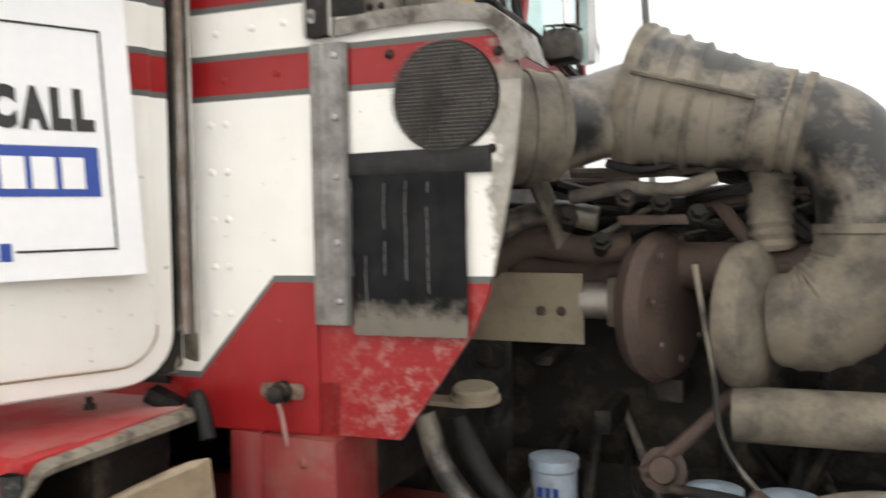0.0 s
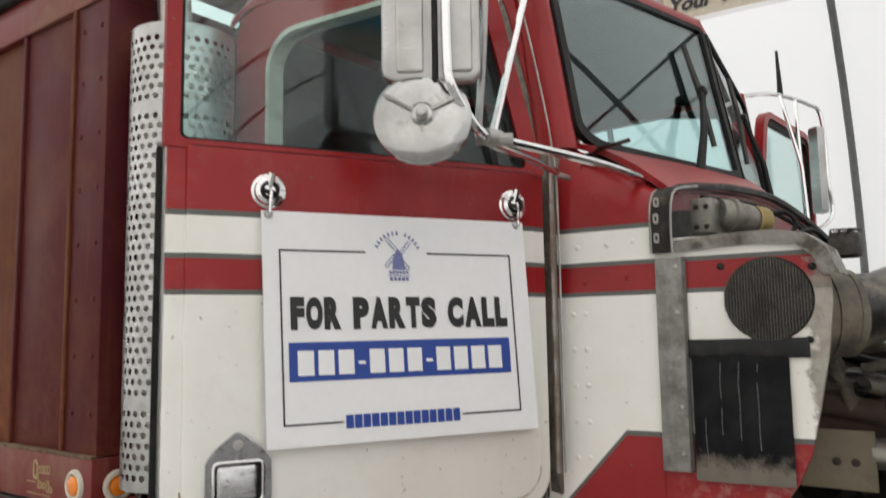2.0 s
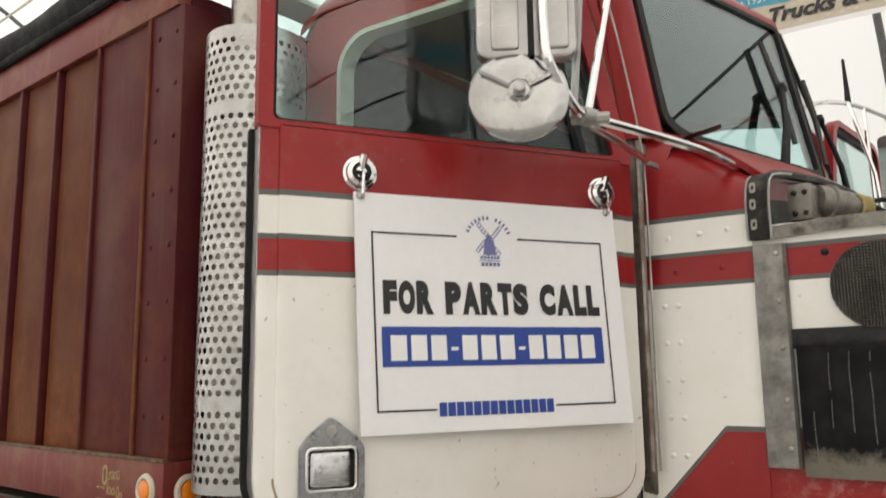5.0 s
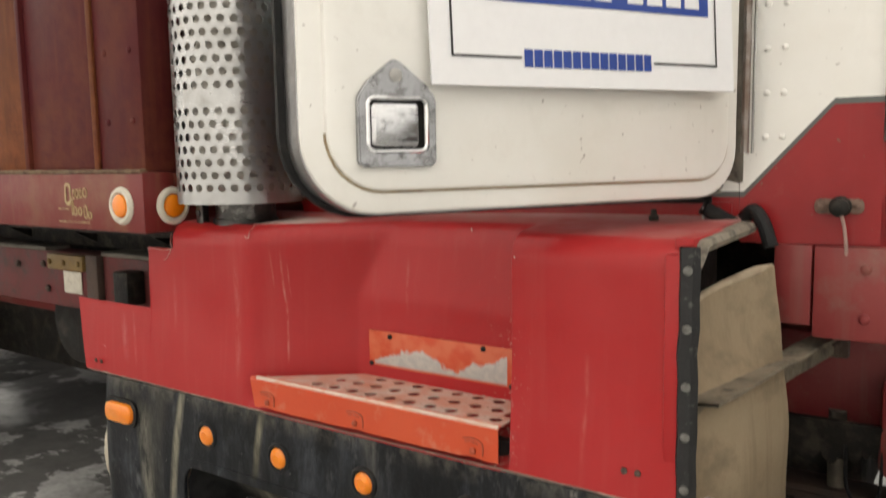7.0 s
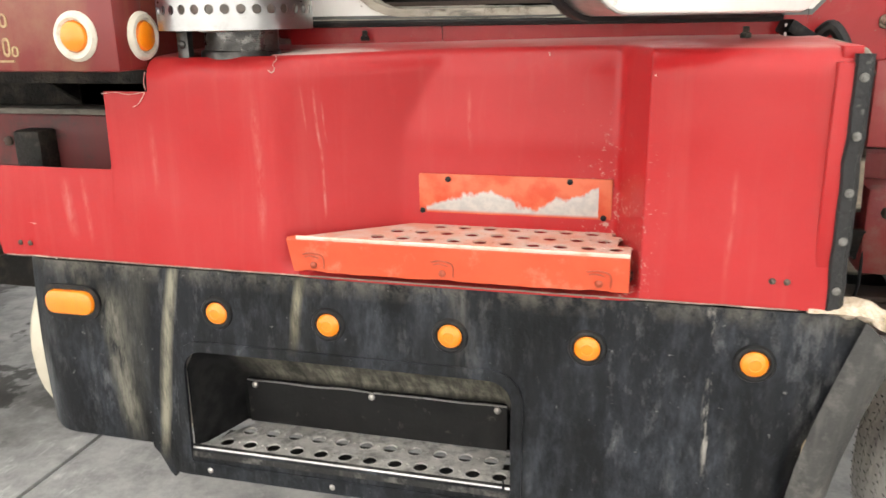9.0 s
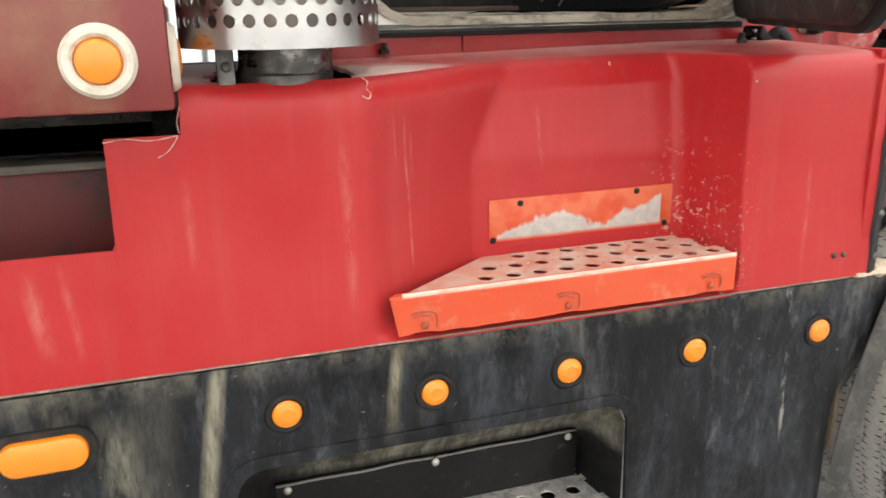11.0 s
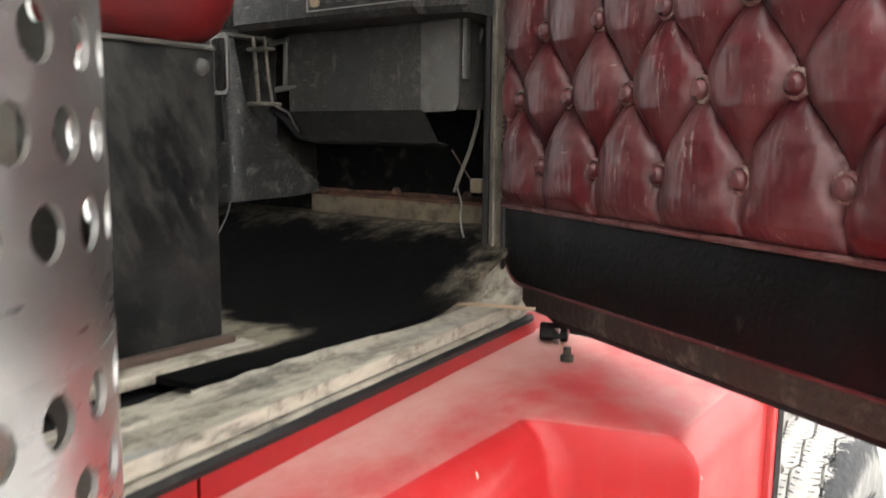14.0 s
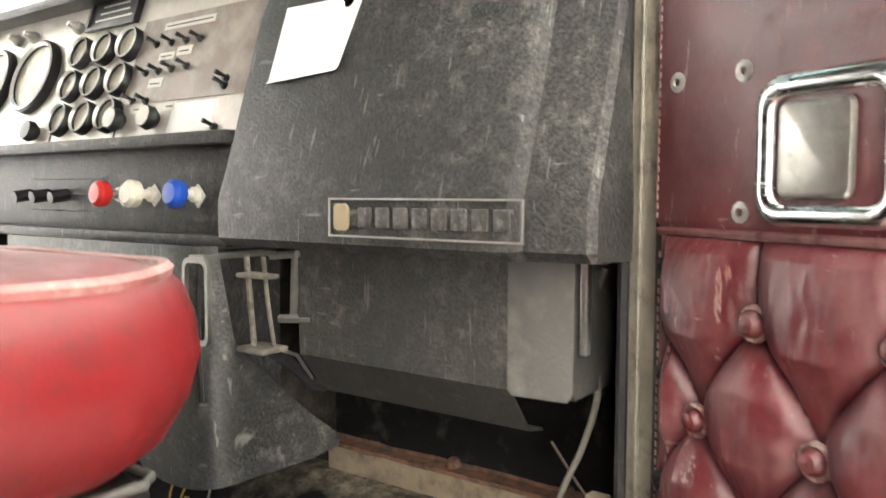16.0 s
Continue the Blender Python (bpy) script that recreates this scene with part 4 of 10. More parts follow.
def puff(s, z):
    """Stuffed leaves: from each button two bowed folds run down to the buttons of the next row."""
    s = s + 0.003 * noise.noise(Vector((s * 14, z * 14, 3)))
    row = (z - Z0) / DZ
    if row >= 2 or row <= 0:
        k = (s - S0) / DS
        h = math.sqrt(max(0.0, 1 - (2 * abs(k - round(k - 0.5) - 0.5)) ** 2))
        h *= 1 - 0.25 * smooth01(abs(z - Z0 - (2 * DZ if row >= 2 else 0)), 0.02, 0.07)
    else:
        up = int(row) + 1
        f = up - row
        wide = 0.5 * DS * (1 - (1 - f) ** 1.45)
        k = (s - S0) / DS + 0.5 * (up % 2)
        d = abs(k - round(k)) * DS
        h = arch_height(d, wide) if d < wide else arch_height(0.5 * DS - d, 0.5 * DS - wide)
        if d >= wide:
            h *= 1 - 0.12 * f
    dip = 0.0
    for r_ in range(3):
        k = (s - S0) / DS + 0.5 * (r_ % 2)
        dip = max(dip, math.exp(-(((k - round(k)) * DS) ** 2 + (z - Z0 - DZ * r_) ** 2) / 0.00022))
    e = min(1.0, (z - 1.412) / 0.02, (1.732 - z) / 0.015, (s - 0.03) / 0.015, (0.87 - s) / 0.015)
    pinch = 0.0
    for r_ in range(3):
        k = (s - S0) / DS + 0.5 * (r_ % 2)
        a, b = abs(k - round(k)) * DS, abs(z - Z0 - DZ * r_)
        pinch = max(pinch, math.exp(-(a / 0.022) ** 2) * math.exp(-b / 0.030))
    lines = math.sin(s * 780 + 9 * noise.noise(Vector((s * 20, z * 8, 7)))) * (0.5 + 0.5 * noise.noise(Vector((s * 60, z * 16, 1))))
    crinkle = 0.0011 * pinch * lines + 0.0007 * noise.noise(Vector((s * 170, z * 38, 4)))
    return crinkle + (0.027 * h ** 0.85 * (1 - 0.7 * dip)) * max(0.0, e) ** 0.5 + 0.0020 * noise.noise(Vector((s * 22, z * 22, 0))) + 0.0008 * noise.noise(Vector((s * 90, z * 60, 0)))


bm = bmesh.new()
NS, NZ = 420, 130
g = [[bm.verts.new(dp(0.03 + 0.84 * i / NS, 1.412 + 0.32 * k / NZ, -0.094 - puff(0.03 + 0.84 * i / NS, 1.412 + 0.32 * k / NZ))) for k in range(NZ + 1)] for i in range(NS + 1)]
for i in range(NS):
    for k in range(NZ):
        bm.faces.new((g[i][k], g[i + 1][k], g[i + 1][k + 1], g[i][k + 1]))
under("tufted_card", bm, VINYL, door, "diamond-tufted dusty maroon vinyl padding", 80)
DUSTRING = worn("dust_round_button", (0.10, 0.035, 0.035), (0.14, 0.07, 0.065), (0.27, 0.21, 0.18), 0.7, scale=60.0, dirt_lo=0.46, dirt_hi=0.58)
STITCH = worn("dusty_stitching", (0.20, 0.12, 0.10), (0.14, 0.06, 0.055), (0.28, 0.22, 0.19), 0.7, scale=70.0)
for s_, z0_, z1_ in [(0.026, 1.42, 1.725), (0.044, 1.42, 1.725), (0.024, 1.745, 1.985)] + [(S0 + DS * k, Z0 + 2 * DZ + 0.018, 1.727) for k in range(7)]:
    bm = bmesh.new()
    step_ = 0.0085
    for k in range(int((z1_ - z0_) / step_)):
        a_ = z0_ + step_ * k
        off = 0.104 + puff(s_, a_) * (1.0 if 0.05 < s_ else 0.3) if z1_ < 1.74 else 0.106
        off -= 0.009 if 0.05 < s_ else 0.0
        tube(bm, [dp(s_, a_, -off), dp(s_, a_ + step_ * 0.62, -off)], 0.0010, 4)
    under("stitching", bm, STITCH, door)
for row in range(3):
    for k in range(8):
        s, z = S0 + DS * (k - 0.5 * (row % 2)), Z0 + DZ * row
        if 0.06 < s < 0.85:
            bm = bmesh.new()
            lathe(bm, ((0.0, 0.014), (0.007, 0.0128), (0.0105, 0.009), (0.0118, 0.003), (0.009, -0.004)), dp(s, z, -0.101), -NDIR, 16)
            under("button", bm, VINYL, door)
            bm = bmesh.new()
            lathe(bm, ((0.0112, 0.004), (0.0125, 0.0055), (0.0150, 0.0045), (0.0158, 0.001)), dp(s, z, -0.101), -NDIR, 16)
            under("button_dust", bm, DUSTRING, door)
bm = bmesh.new()
for z in (1.409, 1.733):
    tube(bm, [dp(0.02, z, -0.1), dp(0.45, z, -0.102), dp(0.87, z, -0.1)], 0.0042, 6)
under("piping", bm, worn("rubbed_pink_piping", (0.085, 0.028, 0.028), (0.15, 0.085, 0.078), (0.05, 0.012, 0.013), 0.5, scale=30.0, dirt_lo=0.48, dirt_hi=0.62), door, "rubbed pale piping between the door cards")
bm = bmesh.new()
tube(bm, [dp(0.028, 1.41, -0.098), dp(0.028, 1.73, -0.099)], 0.004, 6)
under("piping", bm, VINYL, door)
# courtesy lamp lens
bm = bmesh.new()
slab(bm, rounded(0.696, 0.838, 1.298, 1.364, 0.01, 3), -0.097, -0.110, dp, 0.004)
under("courtesy_lamp", bm, worn("clear_red_lens", (0.10, 0.08, 0.074), (0.10, 0.035, 0.03), (0.16, 0.14, 0.125), 0.22, scale=20), door, "scratched clear lens with red tinge")
# inside release handle in a chrome bezel
bm = bmesh.new()
RIM = [(0.000, -0.100), (0.0015, -0.106), (0.005, -0.1105), (0.011, -0.112), (0.016, -0.110), (0.0185, -0.104), (0.020, -0.096)]
rows = []
for off, t_ in RIM:
    lp = rounded(0.135 + off, 0.263 - off, 1.741 + off, 1.859 - off, max(0.006, 0.024 - off * 0.7), 6)
    rows.append([bm.verts.new(dp(u, v, t_)) for u, v in lp])
for r0, r1 in zip(rows, rows[1:]):
    for q in range(len(r0)):
        bm.faces.new((r0[q], r0[(q + 1) % len(r0)], r1[(q + 1) % len(r0)], r1[q]))
bezel = under("handle_bezel", bm, steel("smeared_chrome", (0.66, 0.67, 0.68), 0.14, (0.50, 0.50, 0.50), (0.20, 0.18, 0.15), 0.58, 0.82, 16.0), door, "broad chrome rim of the inside door handle", 50)
bm = bmesh.new()
slab(bm, rounded(0.152, 0.246, 1.758, 1.842, 0.010, 5), -0.09, -0.0985, dp)
under("handle_pocket", bm, ALU, door)
bm = bmesh.new()
slab(bm, rounded(0.158, 0.222, 1.762, 1.838, 0.010, 4), -0.099, -0.111, dp, 0.006)
HANDLESTEEL = steel("worn_handle_chrome", (0.34, 0.33, 0.31), 0.3, (0.24, 0.23, 0.21), (0.12, 0.1, 0.08), 0.5, 0.75, 20.0)
under("inside_handle", bm, HANDLESTEEL, door)
for s, z in ((0.045, 1.866), (0.120, 1.866), (0.120, 1.752), (0.03, 1.70), (0.03, 1.60), (0.03, 1.50), (0.285, 1.75), (0.285, 1.87)):
    bm = bmesh.new()
    lathe(bm, ((0.010, 0), (0.009, 0.004), (0.004, 0.005), (0.003, 0.002), (0, 0.002)), dp(s, z, -0.101), -NDIR, 10)
    under("screw", bm, HANDLESTEEL if z > 1.73 else GRIME_AND_SHADE, door)
# outside paddle handle
bm = bmesh.new()
lo = [(0.712, 1.309), (0.819, 1.309), (0.826, 1.316), (0.826, 1.405), (0.812, 1.425), (0.776, 1.455), (0.769, 1.458), (0.762, 1.455), (0.722, 1.425), (0.706, 1.405), (0.706, 1.316)]
ii = [(0.722, 1.332), (0.806, 1.332), (0.810, 1.336), (0.810, 1.398), (0.806, 1.402), (0.78, 1.403), (0.769, 1.403), (0.76, 1.403), (0.724, 1.402), (0.72, 1.398), (0.72, 1.336)]
ring_plate(bm, lo[::-1], ii[::-1], 0.008, 0.020, dp)
bmesh.ops.bevel(bm, geom=[e for e in bm.edges if e.calc_length() > 0.004], offset=0.0025, segments=2, affect="EDGES", clamp_overlap=True)
under("handle_plate", bm, steel("worn_handle_plate", (0.40, 0.40, 0.41), 0.07, (0.27, 0.27, 0.27), (0.07, 0.065, 0.06), 0.50, 0.68, 18.0), door, "worn chromed paddle handle plate")
bm = bmesh.new()
slab(bm, rounded(0.715, 0.815, 1.328, 1.407, 0.006, 3), 0.006, 0.0105, dp)
under("handle_recess", bm, GRIME_AND_SHADE, door)
bm = bmesh.new()
slab(bm, rounded(0.732, 0.807, 1.336, 1.398, 0.008, 4), 0.01, 0.019, dp, 0.006)
under("paddle", bm, steel("worn_paddle_chrome", (0.66, 0.66, 0.67), 0.14, (0.50, 0.50, 0.50), (0.10, 0.09, 0.08), 0.5, 0.75, 20.0), door)
bm = bmesh.new()
lathe(bm, ((0.010, 0), (0.0095, 0.004), (0, 0.005)), dp(0.769, 1.435, 0.018), NDIR, 14)
under("lock", bm, ALU, door)
bm = bmesh.new()
loop = rounded(0.722, 0.812, 1.331, 1.404, 0.010, 5)
tube(bm, [dp(u, v, 0.0195) for u, v in loop + loop[:1]], 0.0034, 8)
under("handle_rim", bm, CHROME, door, "bright chrome rim of the outside handle")
# hinge line along the pillar
bm = bmesh.new()
tube(bm, [dp(0.055, 1.32, 0.0), dp(0.055, 2.05, 0.0)], 0.0075, 8)
under("piano_hinge", bm, steel("hinge_steel", (0.35, 0.32, 0.3), 0.4, (0.2, 0.17, 0.15), (0.14, 0.08, 0.05), 0.4, 0.6), door, "long rusty piano hinge")
bm = bmesh.new()
tube(bm, curve([dp(0.040, 1.32, 0.004), dp(0.040, 1.9, 0.004), dp(0.050, 2.06, 0.004), dp(0.10, 2.3, 0.004), dp(0.155, 2.5, 0.004)], 4), 0.0028, 6)
under("bright_bead", bm, ALU, door, "thin bright weatherstrip bead")
# bracket tabs on the door top
bm = bmesh.new()
box(bm, 0.672, 0.785, -0.02, 0.022, 2.549, 2.554, 0.001, place=lambda c: dp(c.x, c.z, c.y))
box(bm, 0.672, 0.785, 0.018, 0.022, 2.530, 2.554, 0.001, place=lambda c: dp(c.x, c.z, c.y))
box(bm, 0.672, 0.677, -0.02, 0.022, 2.535, 2.576, 0.001, place=lambda c: dp(c.x, c.z, c.y))
box(bm, 0.780, 0.785, -0.02, 0.022, 2.535, 2.576, 0.001, place=lambda c: dp(c.x, c.z, c.y))
under("bracket", bm, ALU, door)

# ---- sign hanging on the door ----
sign = empty("parts_sign", "white printed yard sign with blue band hanging on the truck door", "sign", at=dp(0.43, 1.422, 0.02))
SIGN = [(0.718, 1.423), (0.130, 1.427), (0.152, 1.876), (0.732, 1.873)]


def sp(u, v, t=0.0):
    """u to the right and v up over the sign, each 0 to 1."""
    a = Vector((*SIGN[0], 0)).lerp(Vector((*SIGN[1], 0)), u)
    b = Vector((*SIGN[3], 0)).lerp(Vector((*SIGN[2], 0)), u)
    c = a.lerp(b, v)
    return dp(c.x, c.y, 0.024 + t + 0.010 * (1 - v) * (0.4 + 0.6 * u))


def signed(name, bm, m, label="", smooth=35.0):
    return child(part(name, bm, m, None, label, smooth), sign)


bm = bmesh.new()
bars = [[bm.verts.new(sp(i / 12, k / 8, t)) for i in range(13) for k in range(9)] for t in (0.0, 0.005)]
for t, vs in enumerate(bars):
    for i in range(12):
        for k in range(8):
            bm.faces.new([vs[a * 9 + b] for a, b in ((i, k), (i + 1, k), (i + 1, k + 1), (i, k + 1))])
rim = [(i, 0) for i in range(12)] + [(12, k) for k in range(8)] + [(12 - i, 8) for i in range(12)] + [(0, 8 - k) for k in range(8)]
for (a, b), (c, d) in zip(rim, rim[1:] + rim[:1]):
    bm.faces.new((bars[0][a * 9 + b], bars[0][c * 9 + d], bars[1][c * 9 + d], bars[1][a * 9 + b]))
signed("board", bm, SIGNWHITE)


def sign_rect(bm, u0, u1, v0, v1, t=0.0062):
    n = max(2, int((u1 - u0) * 14))
    lo = [bm.verts.new(sp(u0 + (u1 - u0) * k / n, v0, t)) for k in range(n + 1)]
    hi = [bm.verts.new(sp(u0 + (u1 - u0) * k / n, v1, t)) for k in range(n + 1)]
    for k in range(n):
        bm.faces.new((lo[k], lo[k + 1], hi[k + 1], hi[k]))


bm = bmesh.new()
for r in ((0.054, 0.356, 0.828, 0.836), (0.588, 0.932, 0.828, 0.836), (0.054, 0.060, 0.089, 0.836), (0.926, 0.932, 0.089, 0.836), (0.054, 0.255, 0.089, 0.097), (0.691, 0.932, 0.089, 0.097)):
    sign_rect(bm, *r)
signed("border_line", bm, SIGNBLACK)
bm = bmesh.new()
sign_rect(bm, 0.078, 0.902, 0.272, 0.438)
signed("blue_band", bm, SIGNBLUE, "solid blue printed band")
x = 0.106
for w in (0.0545, 0.0545, 0.0545, -0.026, 0.0545, 0.0545, 0.0545, -0.026, 0.0545, 0.0545, 0.0545, 0.0545):
    gap = 0.0147
    bm = bmesh.new()
    if w < 0:
        sign_rect(bm, x + 0.001, x - w, 0.338, 0.352, 0.0074)
        x += -w + gap
    else:
        sign_rect(bm, x, x + w, 0.297, 0.402, 0.0074)
        x += w + gap
    signed("white_bar", bm, SIGNWHITE)
for k in range(14):
    bm = bmesh.new()
    sign_rect(bm, 0.263 + 0.0302 * k, 0.263 + 0.0302 * k + 0.0262, 0.064, 0.122)
    signed("blue_bar", bm, SIGNBLUE)
# mill mark: four open lattice sails over a small tower on a plinth
bm = bmesh.new()


def mark_line(a, b, w):
    p, q = Vector(a), Vector(b)
    e = (q - p).normalized()
    nn = Vector((-e.y * w, e.x * w * 1.3))
    bm.faces.new([bm.verts.new(sp(*c, 0.0064)) for c in (p + nn, p - nn, q - nn, q + nn)])


hub = Vector((0.477, 0.826))
for du, dv in ((-0.043, 0.062), (0.043, 0.062), (0.043, -0.062), (-0.043, -0.062)):
    d_ = Vector((du, dv))
    o_ = Vector((dv * 0.13, -du * 0.26))
    mark_line(hub, hub + d_, 0.0016)
    mark_line(hub + d_ * 0.2 + o_, hub + d_ + o_, 0.0012)
    for k in range(5):
        f = 0.2 + 0.2 * k
        mark_line(hub + d_ * f, hub + d_ * f + o_, 0.0012)
bm.faces.new([bm.verts.new(sp(u, v, 0.0062)) for u, v in ((0.453, 0.755), (0.503, 0.755), (0.495, 0.82), (0.478, 0.85), (0.461, 0.82))])
for k in range(6):
    sign_rect(bm, 0.441 + 0.0125 * k, 0.451 + 0.0125 * k, 0.738, 0.750)
sign_rect(bm, 0.437, 0.519, 0.728, 0.732)
for k in range(5):
    sign_rect(bm, 0.443 + 0.015 * k, 0.454 + 0.015 * k, 0.706, 0.722)
for k in range(13):
    w = radians(158 - 11.3 * k)
    u, v = 0.477 + 0.084 * math.cos(w), 0.822 + 0.100 * math.sin(w)
    if k != 7:
        ca, sa = math.sin(w), math.cos(w)
        bm.faces.new([bm.verts.new(sp(u + a * ca + b * sa * 0.8, v - a * sa * 1.25 + b * ca, 0.0062)) for a, b in ((-0.0045, -0.008), (0.0045, -0.008), (0.0030, 0.009), (-0.0030, 0.009))])
signed("printed_mark", bm, SIGNPALE)
# lettering: heavy condensed capitals


def glyph(ch, weight, res=4):
    fc = bpy.data.curves.new("letter", "FONT")
    fc.body, fc.size, fc.offset, fc.resolution_u = ch, 1.0, weight, res
    tmp = new("letter", fc)
    bpy.context.view_layer.update()
    me = bpy.data.meshes.new_from_object(tmp.evaluated_get(bpy.context.evaluated_depsgraph_get()))
    bpy.data.objects.remove(tmp)
    out = bmesh.new()
    out.from_mesh(me)
    return out


WIDE = {"F": 0.45, "O": 0.55, "R": 0.56, "P": 0.53, "A": 0.58, "T": 0.49, "S": 0.53, "C": 0.54, "L": 0.43}
for word, u0, u1 in (("FOR", 0.0868, 0.260), ("PARTS", 0.3027, 0.6128), ("CALL", 0.658, 0.9007)):
    total = sum(WIDE[c] + 0.04 for c in word) - 0.04
    at_ = 0.0
    for ch in word:
        bm = glyph(ch, 0.076)
        xs = [v.co.x for v in bm.verts]
        ys = [v.co.y for v in bm.verts]
        x0_, x1_, y0_, y1_ = min(xs), max(xs), min(ys), max(ys)
        for v in bm.verts:
            fx, fy = (v.co.x - x0_) / (x1_ - x0_), (v.co.y - y0_) / (y1_ - y0_)
            v.co = sp(u0 + (u1 - u0) * (at_ + WIDE[ch] * fx) / total, 0.490 + 0.142 * fy, 0.0064)
        signed("letter", bm, SIGNBLACK)
        at_ += WIDE[ch] + 0.04
# magnet hooks
for s, z in ((0.714, 1.914), (0.165, 1.917)):
    hook = empty("magnet_hook", "round chromed magnet hook stuck on the door above the sign", "hook", "magnet hooks", at=dp(s, z, 0.008))
    bm = bmesh.new()
    lathe(bm, ((0.0, 0.0), (0.033, 0.0), (0.035, 0.003), (0.034, 0.007), (0.029, 0.009), (0.027, 0.014), (0.017, 0.019), (0.0, 0.020)), dp(s, z, 0.004), NDIR, 24)
    child(part("cup", bm, CHROME), hook)
    bm = bmesh.new()
    tube(bm, curve([dp(s, z, 0.02), dp(s, z - 0.005, 0.034), dp(s + 0.002, z - 0.03, 0.038), dp(s + 0.003, z - 0.047, 0.04), dp(s + 0.003, z - 0.05, 0.03)], 4), 0.0032, 6)
    tube(bm, [dp(s, z + 0.004, 0.016), dp(s - 0.004, z + 0.034, 0.026)], 0.008, 8)
    child(part("clip", bm, CHROME), hook)
    bm = bmesh.new()
    lathe(bm, ((0.012, 0.019), (0.019, 0.0185), (0.019, 0.021), (0.012, 0.0215)), dp(s, z, 0.004), NDIR, 20)
    tube(bm, [dp(s + 0.012, z - 0.002, 0.026), dp(s - 0.012, z - 0.006, 0.026)], 0.0045, 8)
    child(part("hinge_ring", bm, GRIME_AND_SHADE), hook)
    bm = bmesh.new()
    lathe(bm, ((0.006, -0.001), (0.0075, 0.001), (0.009, -0.001)), dp(s + 0.004, z - 0.047, 0.031), NDIR, 12)
    child(part("eyelet", bm, MIRRORBACK), hook)

# ---- red side fairing with the upper step recess ----
FY = 0.69


def fair_y(x, z):
    """How far in the fairing's face lies: a scooped recess over the upper step."""
    edge = -1.722 + 0.088 * smooth01(z, 0.99, 1.22)
    lin = max(0.0, min(1.0, (x + 1.965) / (edge + 1.965)))
    ra, rb = 0.13, 0.93
    if lin < ra:
        back = lin * lin / (2 * ra)
    elif lin < rb:
        back = lin - ra / 2
    else:
        back = rb - ra / 2 + (1 - rb) / 2 * (1 - ((1 - lin) / (1 - rb)) ** 2)
    back /= (1 + rb - ra) / 2
    run = max(0.0, min(1.0, (x + 1.318) / 0.058))
    front = 1 - (run * run / 0.5 if run < 0.25 else (run - 0.125) / 0.875)
    low = smooth01(z, 0.763, 0.782)
    return FY + (0.135 + 0.16 * max(0.0, z - 1.015)) * back * front * low - 0.012 * smooth01(z, 1.0, 0.76) + 0.006 * smooth01(x, -2.0, -2.6)


def fair_top(x):
    if x < -2.3180:
        return 0.955
    if x < -2.3110:
        return 0.962
    if x < -2.2090:
        return 1.112
    return 1.178 + 0.012 * smooth01(x, -2.2, -1.3)


xs = sorted({-2.645 + 0.0085 * k for k in range(200) if -2.645 + 0.0085 * k < -0.957} | {-2.31805, -2.31005, -2.2100, -2.20805, -1.2632, -1.2602, -1.2572, -0.957})
bm = bmesh.new()
cols = []
for x in xs:
    top = fair_top(x)
    x_low = x + (0.035 * smooth01(x, -2.5, -2.645))
    col = []
    N = 34
    rnd = 0.045
    full = x > -2.209
    for k in range(N + 1):
        z = 0.762 + (top - rnd * full - 0.762) * k / N
        xx = x + (x_low - x) * (1 - (z - 0.762) / 0.2 if z < 0.962 else 0)
        col.append((xx, fair_y(x, z), z))
    y_t = fair_y(x, top)
    for k in range(1, 6):
        w = math.pi / 2 * k / 5
        col.append((x, y_t + rnd * (1 - math.cos(w)), top - rnd * (1 - math.sin(w))) if full else (x, y_t + 0.0004 * k, top + 0.0001 * k))
    inner = side(x) + 0.03
    for k in range(1, 7):
        if full:
            col.append((x, y_t + rnd + (inner - y_t - rnd) * k / 6, top + 0.012 * k / 6))
        else:
            col.append((x, y_t + 0.002 + 0.0004 * k, top))
    cols.append([bm.verts.new(p) for p in col])
for c0, c1 in zip(cols, cols[1:]):
    for k in range(len(c0) - 1):
        f = bm.faces.new((c0[k], c1[k], c1[k + 1], c0[k + 1]))
        if k > 37:
            f.material_index = 1


